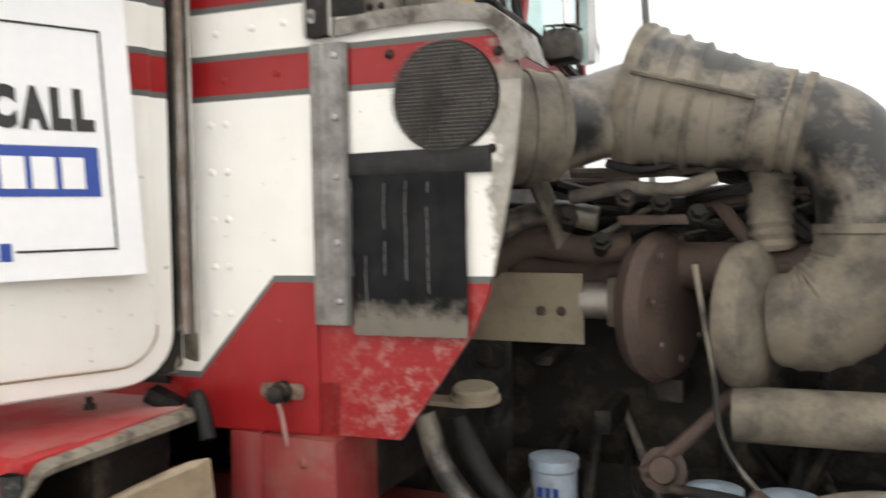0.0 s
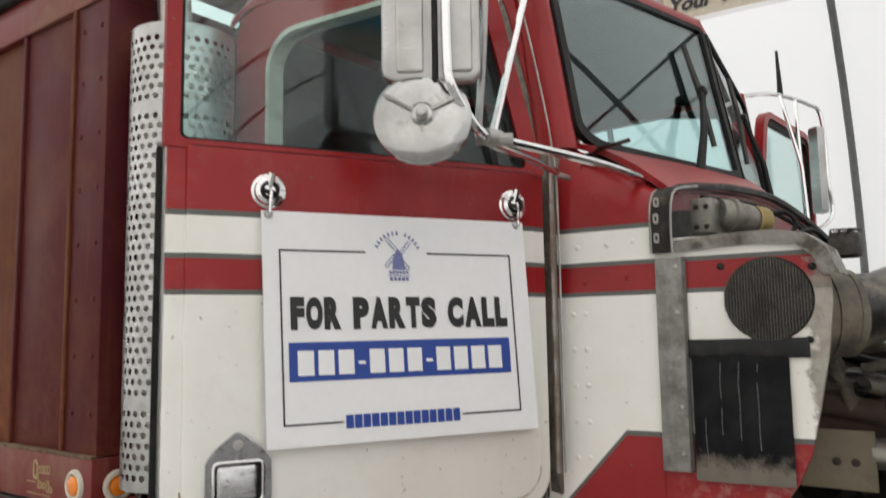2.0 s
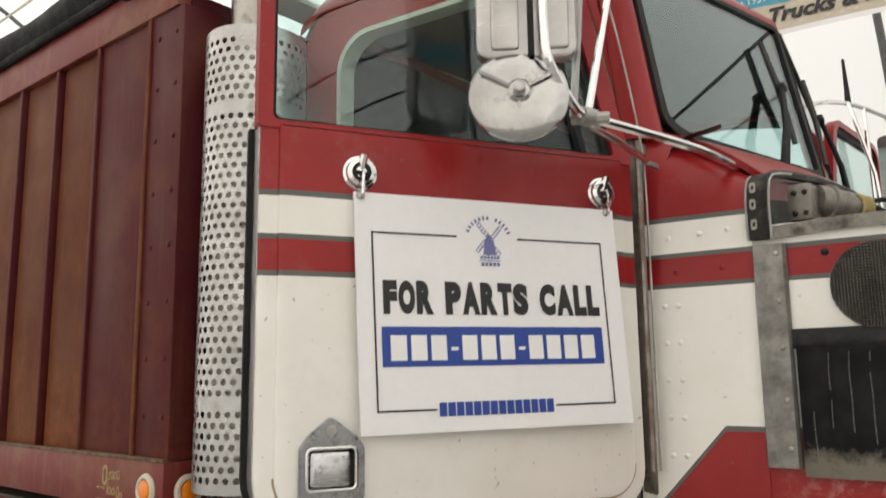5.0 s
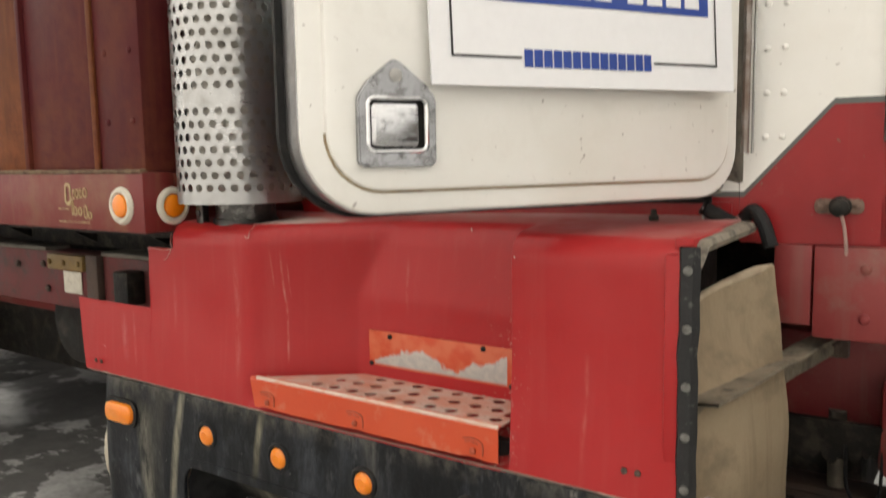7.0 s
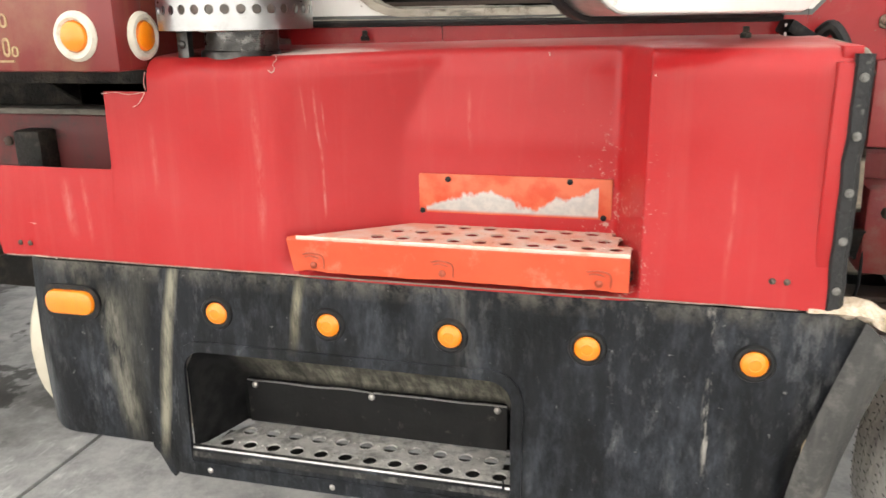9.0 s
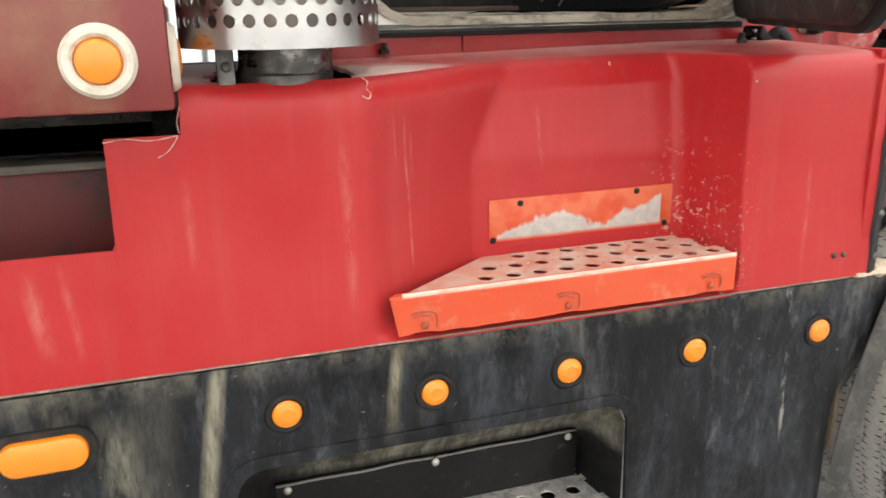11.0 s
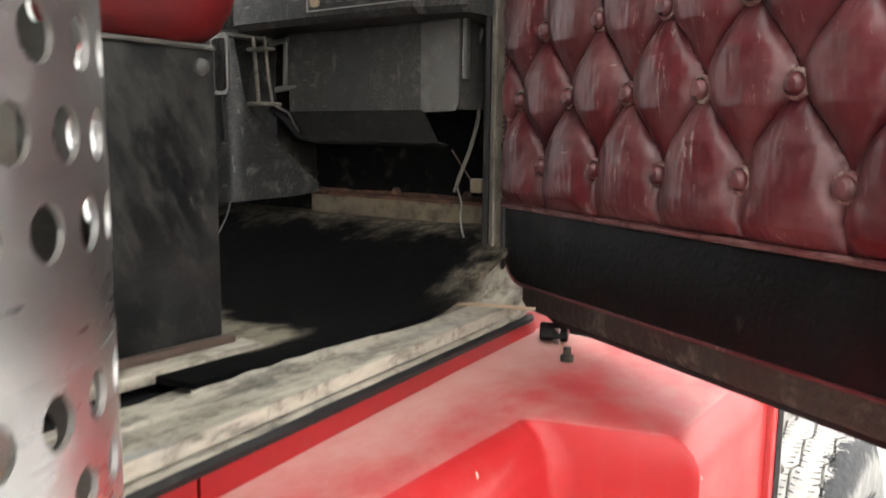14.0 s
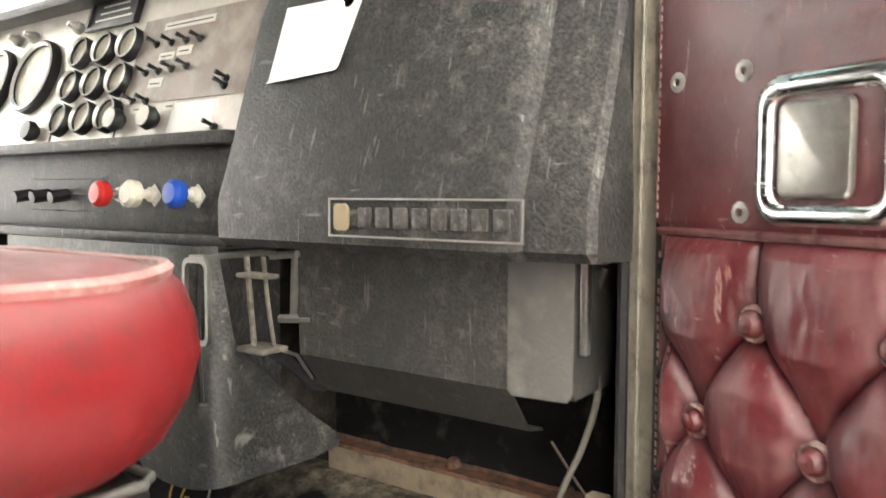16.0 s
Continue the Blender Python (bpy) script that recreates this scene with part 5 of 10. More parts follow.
def splashed_red():
    """The same gelcoat with a spray of dried mud in the front corner of the recess."""
    n = Nodes("mud_splashed_gelcoat", RED)
    x, z = n.axis(0), n.axis(2)
    near = n.math("MULTIPLY", n.ramp(n.math("ABSOLUTE", n.math("ADD", x, 1.315)), 0.13, 0.03), n.ramp(z, 1.19, 0.88))
    dots = n.math("ADD", n.noise(95, 4, 0.7, lo=0.52, hi=0.72), n.math("MULTIPLY", near, 0.55))
    dots = n.math("MULTIPLY", n.ramp(dots, 0.75, 1.15), near)
    old = n.b.inputs["Base Color"].links[0].from_socket
    new_ = n.mix(n.math("MULTIPLY", dots, 0.8), old, (0.44, 0.31, 0.26))
    wave = n.ramp(n.noise(3, 2, stretch=(0.1, 0.1, 1)), 0, 1, -0.005, 0.005)
    for at, wide, lo, hi, slant, force in ((-1.985, 0.012, 0.82, 1.12, 0.0, 0.32), (-1.890, 0.0028, 1.03, 1.125, 0.06, 0.6), (-1.875, 0.0034, 0.86, 1.125, 0.03, 0.7), (-1.863, 0.0024, 1.01, 1.11, 0.03, 0.5), (-2.44, 0.016, 0.80, 0.94, 0.12, 0.4), (-2.395, 0.008, 0.79, 0.95, 0.10, 0.4), (-2.215, 0.010, 0.90, 1.06, 0.0, 0.25), (-1.60, 0.006, 0.98, 1.12, 0.0, 0.3), (-1.12, 0.006, 0.80, 1.0, 0.0, 0.25)):
        off = n.math("ADD", n.math("SUBTRACT", n.math("MULTIPLY_ADD", z, slant, x), at + slant * 0.95), wave)
        m = n.ramp(n.math("ABSOLUTE", off), wide, 0.0)
        m = n.math("MULTIPLY", m, n.math("MULTIPLY", n.ramp(z, lo, lo + 0.05), n.ramp(z, hi, hi - 0.05)))
        m = n.math("MULTIPLY", m, n.noise(50, 6, 0.7, stretch=(1, 1, 0.4), lo=0.36, hi=0.62))
        new_ = n.mix(n.math("MULTIPLY", m, force), new_, (0.50, 0.24, 0.20))
    n.put(n.b.inputs["Base Color"], new_)
    return n.m


def dusty_top():
    """Top of the fairing: the faded gelcoat under dust, palest behind the exhaust and along the edge of the cab."""
    n = Nodes("dust_drifted_gelcoat", REDTOP)
    x, y = n.axis(0), n.axis(1)
    d = n.math("SQRT", n.math("ADD", n.math("POWER", n.math("SUBTRACT", x, -1.885), 2), n.math("POWER", n.math("MULTIPLY", n.math("SUBTRACT", y, 0.775), 1.3), 2)))
    rag = n.noise(26, 8, 0.75, stretch=(0.7, 1.5, 1), lo=0.25, hi=0.75)
    pale = n.ramp(n.math("ADD", d, n.math("MULTIPLY", rag, 0.13)), 0.22, 0.12)
    edge = n.math("MULTIPLY", n.ramp(n.math("ADD", y, n.math("MULTIPLY", rag, 0.05)), 0.93, 1.03), 0.55)
    old = n.b.inputs["Base Color"].links[0].from_socket
    n.put(n.b.inputs["Base Color"], n.mix(n.math("MULTIPLY", n.math("MAXIMUM", pale, edge), 0.85), old, (0.56, 0.45, 0.40)))
    return n.m


bmesh.ops.delete(bm, geom=[f for f in bm.faces if f.material_index == 1 and math.hypot(f.calc_center_median().x + 2.052, f.calc_center_median().y - 0.79) < 0.104 + 0.010 * math.sin(9 * f.calc_center_median().x * 7)], context="FACES")
fairing = on("side_fairing", bm, (splashed_red(), dusty_top()), "faded red fibreglass side fairing with scooped step recess", 40)
sol = fairing.modifiers.new("thick", "SOLIDIFY")
sol.thickness, sol.offset = 0.006, -1
bm = bmesh.new()
tube(bm, [(x, fair_y(x, 0.763) - 0.0005, 0.7615 + 0.0012 * noise.noise(Vector((x * 22, 0, 0)))) for x in (-2.60 + 0.04 * k for k in range(41))], [0.0016 + 0.0012 * abs(noise.noise(Vector((k * 0.7, 0, 0)))) for k in range(41)], 6)
under("chafed_edge", bm, worn("chafed_gelcoat_edge", (0.20, 0.15, 0.12), (0.10, 0.08, 0.07), (0.34, 0.28, 0.22), 0.8, scale=18.0, dirt_lo=0.5, dirt_hi=0.62), fairing, "chafed dusty lower edge of the fairing")
# added dark box stands in for shade behind the fairing; pale chip and thin scratches
under("shade_filler", boxed(-1.30, -1.0, 0.86, 1.02, 0.40, 1.165), GRIME_AND_SHADE, fairing)
CHIP = worn("bare_gelcoat_chip", (0.56, 0.40, 0.34), (0.50, 0.28, 0.24), (0.40, 0.06, 0.06), 0.7, scale=60.0, dirt_lo=0.5, dirt_hi=0.6)
for pts in ([(-1.255, 1.148), (-1.253, 1.145)], [(-2.53, 0.835), (-2.515, 0.833)], [(-1.45, 1.177), (-1.448, 1.170)]):
    bm = bmesh.new()
    tube(bm, [(x, fair_y(x, z) + 0.0003 + (0.006 if z > 1.16 else 0), z) for x, z in pts], 0.0014 if pts[0][1] > 1.1 else 0.0009, 5)
    under("paint_chip", bm, CHIP, fairing)
bm = bmesh.new()
tube(bm, curve([(-1.945, FY + 0.030, 1.1785), (-1.938, FY + 0.018, 1.1720), (-1.942, FY + 0.0095, 1.164), (-1.937, FY + 0.0045, 1.156), (-1.941, FY + 0.0018, 1.149), (-1.950, FY + 0.0035, 1.154)], 4), [0.0004 + 0.0009 * abs(math.sin(k * 1.9)) for k in range(21)], 6)
under("paint_chip", bm, CHIP, fairing, "large cracked pale chip on the fairing corner")
for pts in ([(-2.311, 1.108), (-2.28, 1.111), (-2.25, 1.107), (-2.214, 1.112)], [(-2.211, 1.115), (-2.213, 1.13), (-2.208, 1.15)], [(-2.214, 1.110), (-2.222, 1.098), (-2.232, 1.088), (-2.243, 1.083)]):
    bm = bmesh.new()
    tube(bm, curve([(x, FY - 0.001, z) for x, z in pts], 4), 0.0009, 5)
    under("torn_edge", bm, CHIP, fairing)
bm = bmesh.new()
for k in range(8):
    pts_ = []
    for f in (k / 8, (k + 1) / 8):
        c = Vector((-0.962 + 0.14 * f, 0.735 + 0.60 * f, 0.892 + 0.045 * f))
        wob_ = 0.006 * noise.noise(Vector((f * 9, 0, 0)))
        pts_.append([bm.verts.new(c + Vector((a, 0, b + wob_))) for a, b in ((0.0, -0.03), (0.006, -0.03), (0.006, 0.026), (0.05, 0.03), (0.05, 0.036), (0.0, 0.033))])
    for q in range(6):
        bm.faces.new((pts_[0][q], pts_[0][(q + 1) % 6], pts_[1][(q + 1) % 6], pts_[1][q]))
on("shield_bar", bm, worn("mud_caked_steel", (0.15, 0.125, 0.09), (0.30, 0.25, 0.18), (0.07, 0.055, 0.04), 0.85, scale=18.0, dirt_lo=0.5, dirt_hi=0.65, bump=0.6, depth=0.004), "mud-covered angle iron")
bm = bmesh.new()
box(bm, -0.865, -0.802, 1.275, 1.30, 0.895, 0.968, 0.006)
stud(bm, (-0.835, 1.275, 0.93), (0, -1, 0), 0.013, 0.010)
on("shield_bracket", bm, worn("grimy_bracket_paint", (0.06, 0.035, 0.028), (0.10, 0.07, 0.05), (0.16, 0.13, 0.095), 0.8, scale=20.0, bump=0.5, depth=0.002), "grimy square bracket holding the angle iron")
bm = bmesh.new()
g = []
for k in range(61):
    x = -0.95 + 0.40 * k / 60
    low = 0.655 + 0.030 * noise.noise(Vector((x * 34, 0, 0))) + 0.016 * noise.noise(Vector((x * 90, 0, 3))) + 0.02 * math.sin(x * 16)
    g.append([bm.verts.new((x, 1.375 + 0.02 * q / 3 + 0.006 * noise.noise(Vector((x * 40, q, 2))), 0.735 + (low - 0.735) * q / 3)) for q in range(4)])
for r0, r1 in zip(g, g[1:]):
    for q in range(3):
        bm.faces.new((r0[q], r0[q + 1], r1[q + 1], r1[q]))
crust = on("grease_crust", bm, GRIME_AND_SHADE, "black greasy crust hanging below the chassis rail", 60)
crust.modifiers.new("thick", "SOLIDIFY").thickness = 0.012
# front return, black rubber edge strip with bolts
bm = bmesh.new()
box(bm, -0.984, -0.957, 0.681, 0.72, 0.77, 1.168, 0.004)
box(bm, -0.975, -0.945, 0.70, 1.06, 1.17, 1.192, 0.003)
under("front_flange", bm, RED, fairing)
bm = bmesh.new()
path = [(-0.948, 0.690, 0.765), (-0.944, 0.686, 0.95), (-0.946, 0.688, 1.13), (-0.948, 0.70, 1.178)]
for k in range(10):
    z0, z1 = 0.765 + 0.0415 * k, 0.765 + 0.0415 * (k + 1)
    f0, f1 = 0.004 * noise.noise(Vector((z0 * 30, 0, 0))), 0.004 * noise.noise(Vector((z1 * 30, 0, 0)))
    r0, r1 = ([bm.verts.new((-0.948 + a + f, 0.682 + b, z)) for a, b in ((-0.013, -0.002), (-0.009, -0.007), (0.008, -0.004), (0.017, 0.006), (0.014, 0.014), (-0.012, 0.012))] for z, f in ((z0, f0), (z1, f1)))
    for q in range(6):
        bm.faces.new((r0[q], r0[(q + 1) % 6], r1[(q + 1) % 6], r1[q]))
bm2 = bmesh.new()
g = []
for k in range(21):
    f = k / 20
    c = Vector((-0.944, 0.688 + 0.335 * f, 1.150 + 0.028 * smooth01(f, 0.0, 0.12) + 0.008 * f))
    j_ = 0.002 * noise.noise(Vector((f * 40, 0, 0)))
    g.append([bm2.verts.new(c + Vector((a_ + j_, 0, b_ + j_))) for a_, b_ in ((-0.010, -0.009), (0.012, -0.010), (0.016, 0.0), (0.010, 0.008), (-0.010, 0.010))])
for r0, r1 in zip(g, g[1:]):
    for q in range(5):
        bm2.faces.new((r0[q], r0[(q + 1) % 5], r1[(q + 1) % 5], r1[q]))
under("bare_top_edge", bm2, worn("bare_dirty_fibreglass", (0.20, 0.175, 0.135), (0.30, 0.265, 0.21), (0.06, 0.05, 0.04), 0.8, scale=22.0, dirt_lo=0.48, dirt_hi=0.64, bump=0.5, depth=0.002), fairing, "bare fibreglass top edge")
DULLBOLT = steel("dull_bolt_steel", (0.22, 0.215, 0.20), 0.5, (0.14, 0.13, 0.12), (0.07, 0.06, 0.05))
strip = under("edge_strip", bm, worn("cracked_rubber_edging", (0.004, 0.004, 0.0045), (0.012, 0.012, 0.012), (0.16, 0.155, 0.14), 0.55, scale=26.0, dirt_lo=0.60, dirt_hi=0.74, bump=0.5, depth=0.002), fairing, "black rubber edging bolted to the fairing's front")
WASHER = steel("dirty_washer_steel", (0.26, 0.255, 0.24), 0.5, (0.15, 0.145, 0.13), (0.06, 0.055, 0.045), 0.45, 0.65, 40.0)
for z in (0.80, 0.885, 0.965, 1.055, 1.145):
    bm = bmesh.new()
    lathe(bm, ((0.0075, 0.0), (0.0070, 0.0014), (0.0045, 0.0018), (0.0044, 0.0042), (0.0, 0.0046)), (-0.946, 0.6755, z), (0.25, -1, 0), 14)
    under("bolt", bm, WASHER, fairing)
for x, z in ((-2.56, 0.79), (-2.535, 0.79), (-1.045, 0.81), (-1.022, 0.81)):
    bm = bmesh.new()
    stud(bm, (x, fair_y(x, z) - 0.001, z), (0, -1, 0), 0.006, 0.004)
    under("rivet", bm, RUST, fairing)
# wheel-side inner plate seen in the front opening: its free top edge climbs inwards and curls over
SHIELD = worn("brown_stained_fibreglass", (0.22, 0.165, 0.10), (0.32, 0.25, 0.165), (0.11, 0.08, 0.05), 0.75, scale=5.0, streak=0.55, dirt_lo=0.5, dirt_hi=0.72, bump=0.3, depth=0.002)
bm = bmesh.new()
g = []
for k in range(25):
    f = k / 24
    row = []
    for j in range(13):
        y = 0.703 + 0.30 * j / 12
        z = 0.36 + (1.058 + 0.295 * (y - 0.80) - 0.36) * f
        row.append(bm.verts.new((-0.943 + 0.225 * (y - 0.80) + 0.032 * math.sin(f * math.pi) * smooth01(y, 0.72, 0.86) - 0.05 * smooth01(f, 0.72, 0.9) * math.sin(j / 12 * math.pi) + 0.004 * noise.noise(Vector((y * 12, z * 9, 0))), y, z)))
    g.append(row)
for r0, r1 in zip(g, g[1:]):
    for j in range(12):
        bm.faces.new((r0[j], r0[j + 1], r1[j + 1], r1[j]))
rolled = [v.co.copy() for v in g[-1]]
flap = on("mud_shield", bm, SHIELD, "brown-stained curved fibreglass wheel shield", 60)
flap.modifiers.new("thick", "SOLIDIFY").thickness = 0.006
bm = bmesh.new()
tube(bm, rolled, [0.0035 + 0.006 * (k / 12) for k in range(12)] + [0.003], 8)
under("rolled_edge", bm, worn("rubbed_tan_edge", (0.36, 0.29, 0.20), (0.44, 0.37, 0.27), (0.20, 0.15, 0.10), 0.75, scale=20.0), flap, "pale rolled top edge of the shield")


def tread(name, x0, x1, y0, y1, z, lip, nu, nv, hole, paint, cut, bare, label):
    """A folded step of perforated plate with a front lip; cut is how far the rear outer corner is taken off, bare the unpunched end."""
    bm = bmesh.new()
    deep = y1 - y0 - 0.012
    rims = []

    def pt(u, v):
        x = x0 + u
        y = y0 + 0.012 + v
        lo = x0 + 0.03 + cut * (v / deep)
        return Vector((max(x, lo), y, z))

    def unpunched(u, v):
        if u < bare + cut * (v / deep):
            return True
        rims.append((x0 + u, y0 + 0.012 + v))
        return False

    top = paint if paint is not ORANGE else worn("dusty_orange_tread", (0.50, 0.20, 0.13), (0.52, 0.32, 0.25), (0.50, 0.42, 0.37), 0.6, scale=9.0, dirt_lo=0.42, dirt_hi=0.65, bump=0.15)
    perforated(bm, pt, nu, nv, x1 - x0, deep, hole, sides=16, blank=unpunched)
    st = on(name, bm, top, label, doubles=True)
    st.modifiers.new("thick", "SOLIDIFY").thickness = 0.003
    # rolled rims of the holes and small punched studs between them
    bm = bmesh.new()
    for x, y in rims:
        lathe(bm, ((hole - 0.0002, -0.0012), (hole + 0.0004, 0.0006), (hole + 0.0014, 0.0010), (hole + 0.0028, 0.0002)), (x, y, z), (0, 0, 1), 14)
        stud(bm, (x + 0.5 * (x1 - x0) / nu, y + 0.004, z), (0, 0, 1), 0.0028, 0.002)
    under("hole_rims", bm, top, st)
    bm = bmesh.new()
    prof = [(y0 + 0.013, z + 0.0005), (y0 + 0.004, z - 0.001), (y0, z - 0.006), (y0, z - lip)]
    loopx = [x0 + (x1 - x0) * k / 48 for k in range(49)]
    clips = [x0 + (x1 - x0) * f for f in (0.085, 0.48, 0.92)]
    rows = []
    for k, x in enumerate(loopx):
        nick = 0.0025 if any(abs(x - c) < 0.022 for c in clips) else 0.0
        rows.append([bm.verts.new((x + (0.012 if (q == 3 or q == 0) and k == 0 else 0), y, zz + (nick + 0.0015 * noise.noise(Vector((x * 30, z, 0))) if q == 3 else 0))) for q, (y, zz) in enumerate(prof)])
    for r0, r1 in zip(rows, rows[1:]):
        for q in range(3):
            bm.faces.new((r0[q], r1[q], r1[q + 1], r0[q + 1]))
    lipo = under("front_lip", bm, paint if paint is ORANGE else STEPLIP, st)
    bm = bmesh.new()
    tube(bm, [(x0 + 0.02, y0 + 0.004, z - 0.0015), (x1, y0 + 0.004, z - 0.0015)], 0.0042, 6)
    under("worn_edge", bm, WORNEDGE if paint is ORANGE else MIRRORBACK, st)
    lipo.modifiers.new("edge", "BEVEL").width = 0.001
    lipo.modifiers.new("thick", "SOLIDIFY").thickness = 0.003
    for c in clips:
        bm = bmesh.new()
        stud(bm, (c, y0 - 0.002, z - lip * 0.78), (0, -1, 0), 0.007, 0.005)
        under("bolt", bm, CLIPRUST if paint is ORANGE else ALU, st)
        bm = bmesh.new()
        zc = z - lip * 0.52
        tube(bm, curve([(c - 0.022, y0 - 0.0012, zc + 0.003), (c - 0.004, y0 - 0.0016, zc + 0.006), (c + 0.016, y0 - 0.0014, zc + 0.002), (c + 0.021, y0 - 0.0012, zc - 0.008), (c + 0.020, y0 - 0.0012, zc - 0.024)], 4), 0.0016, 5)
        tube(bm, curve([(c - 0.018, y0 - 0.0010, zc - 0.003), (c - 0.006, y0 - 0.0012, zc + 0.000), (c + 0.010, y0 - 0.0010, zc - 0.004)], 4), 0.0012, 5)
        under("clip_edge", bm, CLIPRUST if paint is ORANGE else DULLBOLT, st)
    return st


WORNEDGE = worn("edge_worn_to_primer", (0.62, 0.50, 0.42), (0.58, 0.36, 0.26), (0.55, 0.18, 0.08), 0.5, scale=14.0, dirt_lo=0.50, dirt_hi=0.70)
STEPLIP = worn("blackened_step_lip", (0.010, 0.010, 0.010), (0.03, 0.029, 0.027), (0.22, 0.21, 0.19), 0.5, scale=12.0, streak=0.4, dirt_lo=0.52, dirt_hi=0.74, bump=0.3, depth=0.002, spec=0.3)
CLIPRUST = worn("rust_bled_orange", (0.34, 0.055, 0.02), (0.24, 0.05, 0.025), (0.12, 0.05, 0.03), 0.6, scale=40)
upper = tread("upper_step", -1.925, -1.278, 0.668, 0.824, 0.842, 0.068, 13, 3, 0.0134, ORANGE, 0.19, 0.095, "orange painted perforated step plate, worn to bare metal")
bm = boxed(-1.70, -1.32, 0.818, 0.823, 0.852, 0.945, 0.0015)


def patchy():
    n = Nodes("orange_plate_worn_to_primer")
    z = n.axis(2)
    edge = n.math("ADD", n.ramp(z, 0.872, 0.945), n.math("MULTIPLY", n.noise(13, 5, 0.6, stretch=(1, 1, 0.4), lo=0.25, hi=0.75), 0.85))
    low = n.ramp(z, 0.868, 0.874)
    bare = n.math("MULTIPLY", n.ramp(edge, 0.86, 0.76), low)
    x = n.axis(0)
    bare = n.math("MULTIPLY", bare, n.math("MULTIPLY", n.math("GREATER_THAN", x, -1.685), n.math("LESS_THAN", x, -1.345)))
    orange = n.mix(n.noise(20, 5), (0.50, 0.055, 0.013), (0.55, 0.12, 0.05))
    col = n.mix(bare, orange, n.mix(n.noise(60, 4), (0.46, 0.44, 0.40), (0.38, 0.37, 0.35)))
    return n.done(col, 0.55)


under("riser_plate", bm, patchy(), upper, "orange riser plate worn to grey primer")
for x, z in ((-1.64, 0.935), (-1.40, 0.938), (-1.693, 0.87), (-1.335, 0.87)):
    bm = bmesh.new()
    stud(bm, (x, 0.818, z), (0, -1, 0), 0.006, 0.005)
    under("bolt", bm, RUBBER, upper)

# ---- black lower skirt with the lower step ----


def skirt_y(x, z):
    f = (z - 0.28) / 0.48
    y = 0.684 - 0.012 * math.sin(max(0, min(1, f)) * math.pi)
    return y + 0.05 * smooth01(x, -2.47, -2.60) ** 2 + 0.06 * smooth01(x, -1.05, -0.86) * smooth01(z, 0.75, 0.4) - 0.02 * smooth01(z, 0.5, 0.25) * smooth01(x, -2.3, -2.2)


def skirt_bottom(x):
    if x < -2.29:
        return 0.345 - 0.01 * (x + 2.55)
    if x < -2.23:
        return 0.33 - 0.06 * smooth01(x, -2.29, -2.24)
    if x < -1.488:
        return 0.285
    return 0.20


RX0, RX1, RZ0, RZ1 = -2.19, -1.478, 0.345, 0.585
bm = bmesh.new()
xs = sorted({-2.575 + 0.0125 * k for k in range(140) if -2.575 + 0.0125 * k < -0.875} | {-2.2905, -2.2895, RX0, RX1, -1.4775})
cols = []
for x in xs:
    b = skirt_bottom(x)
    zs = [b + (0.755 - b) * k / 36 for k in range(37)]
    edge = 0.03 * smooth01(x, -2.45, -2.575)
    top_x = x - 0.012
    lean_ = (0.10 * smooth01(x, -1.02, -0.875))
    cols.append([bm.verts.new((x - lean_ * smooth01(z, 0.70, 0.25), skirt_y(x, z), z)) for z in zs])
for c0, c1 in zip(cols, cols[1:]):
    for k in range(36):
        cx = (c0[k].co.x + c1[k].co.x) / 2
        cz = (c0[k].co.z + c1[k + 1].co.z) / 2
        r = 0.05
        ddx, ddz = max(RX0 + r - cx, cx - RX1 + r, 0), max(0, cz - RZ1 + r)
        if RX0 < cx < RX1 and RZ0 < cz < RZ1 and ddx * ddx + ddz * ddz < r * r:
            continue
        bm.faces.new((c0[k], c1[k], c1[k + 1], c0[k + 1]))
loose = [v for v in bm.verts if not v.link_faces]
bmesh.ops.delete(bm, geom=loose, context="VERTS")
skirt = on("lower_skirt", bm, SKIRT, "scuffed black plastic lower skirt with step pocket", 50)
sol = skirt.modifiers.new("thick", "SOLIDIFY")
sol.thickness, sol.offset = 0.008, -1
# pocket behind the lower step
# the roof of the pocket curves down and back to the kick plate
bm = bmesh.new()
g = []
for k in range(33):
    f = k / 32
    x = RX0 + 0.004 + (RX1 - RX0 - 0.008) * f
    end = min(1.0, min(f, 1 - f) / 0.07)
    drop = 0.05 * (1 - math.sqrt(max(0.0, 1 - (1 - end) ** 2)))
    row = []
    for j in range(11):
        q = j / 10
        y = 0.682 + 0.135 * q
        z = RZ1 - drop - 0.012 * math.sin(q * math.pi / 2) - 0.105 * q ** 1.7
        row.append(bm.verts.new((x + (0.05 * q if f < 0.5 else -0.02 * q) * abs(2 * f - 1), y, z + 0.003 * noise.noise(Vector((x * 14, y * 14, 2))))))
    for z_ in (0.455, 0.42, 0.38, 0.34):
        row.append(bm.verts.new((row[10].co.x, 0.817 + 0.012 * (0.455 - z_) / 0.1, z_)))
    g.append(row)
for r0, r1 in zip(g, g[1:]):
    for j in range(len(r0) - 1):
        bm.faces.new((r0[j], r0[j + 1], r1[j + 1], r1[j]))
for r in (g[0], g[-1]):
    bm.faces.new([bm.verts.new(v.co) for v in r] + [bm.verts.new((r[0].co.x, 0.682, 0.34))])
lip_ = bmesh.new()
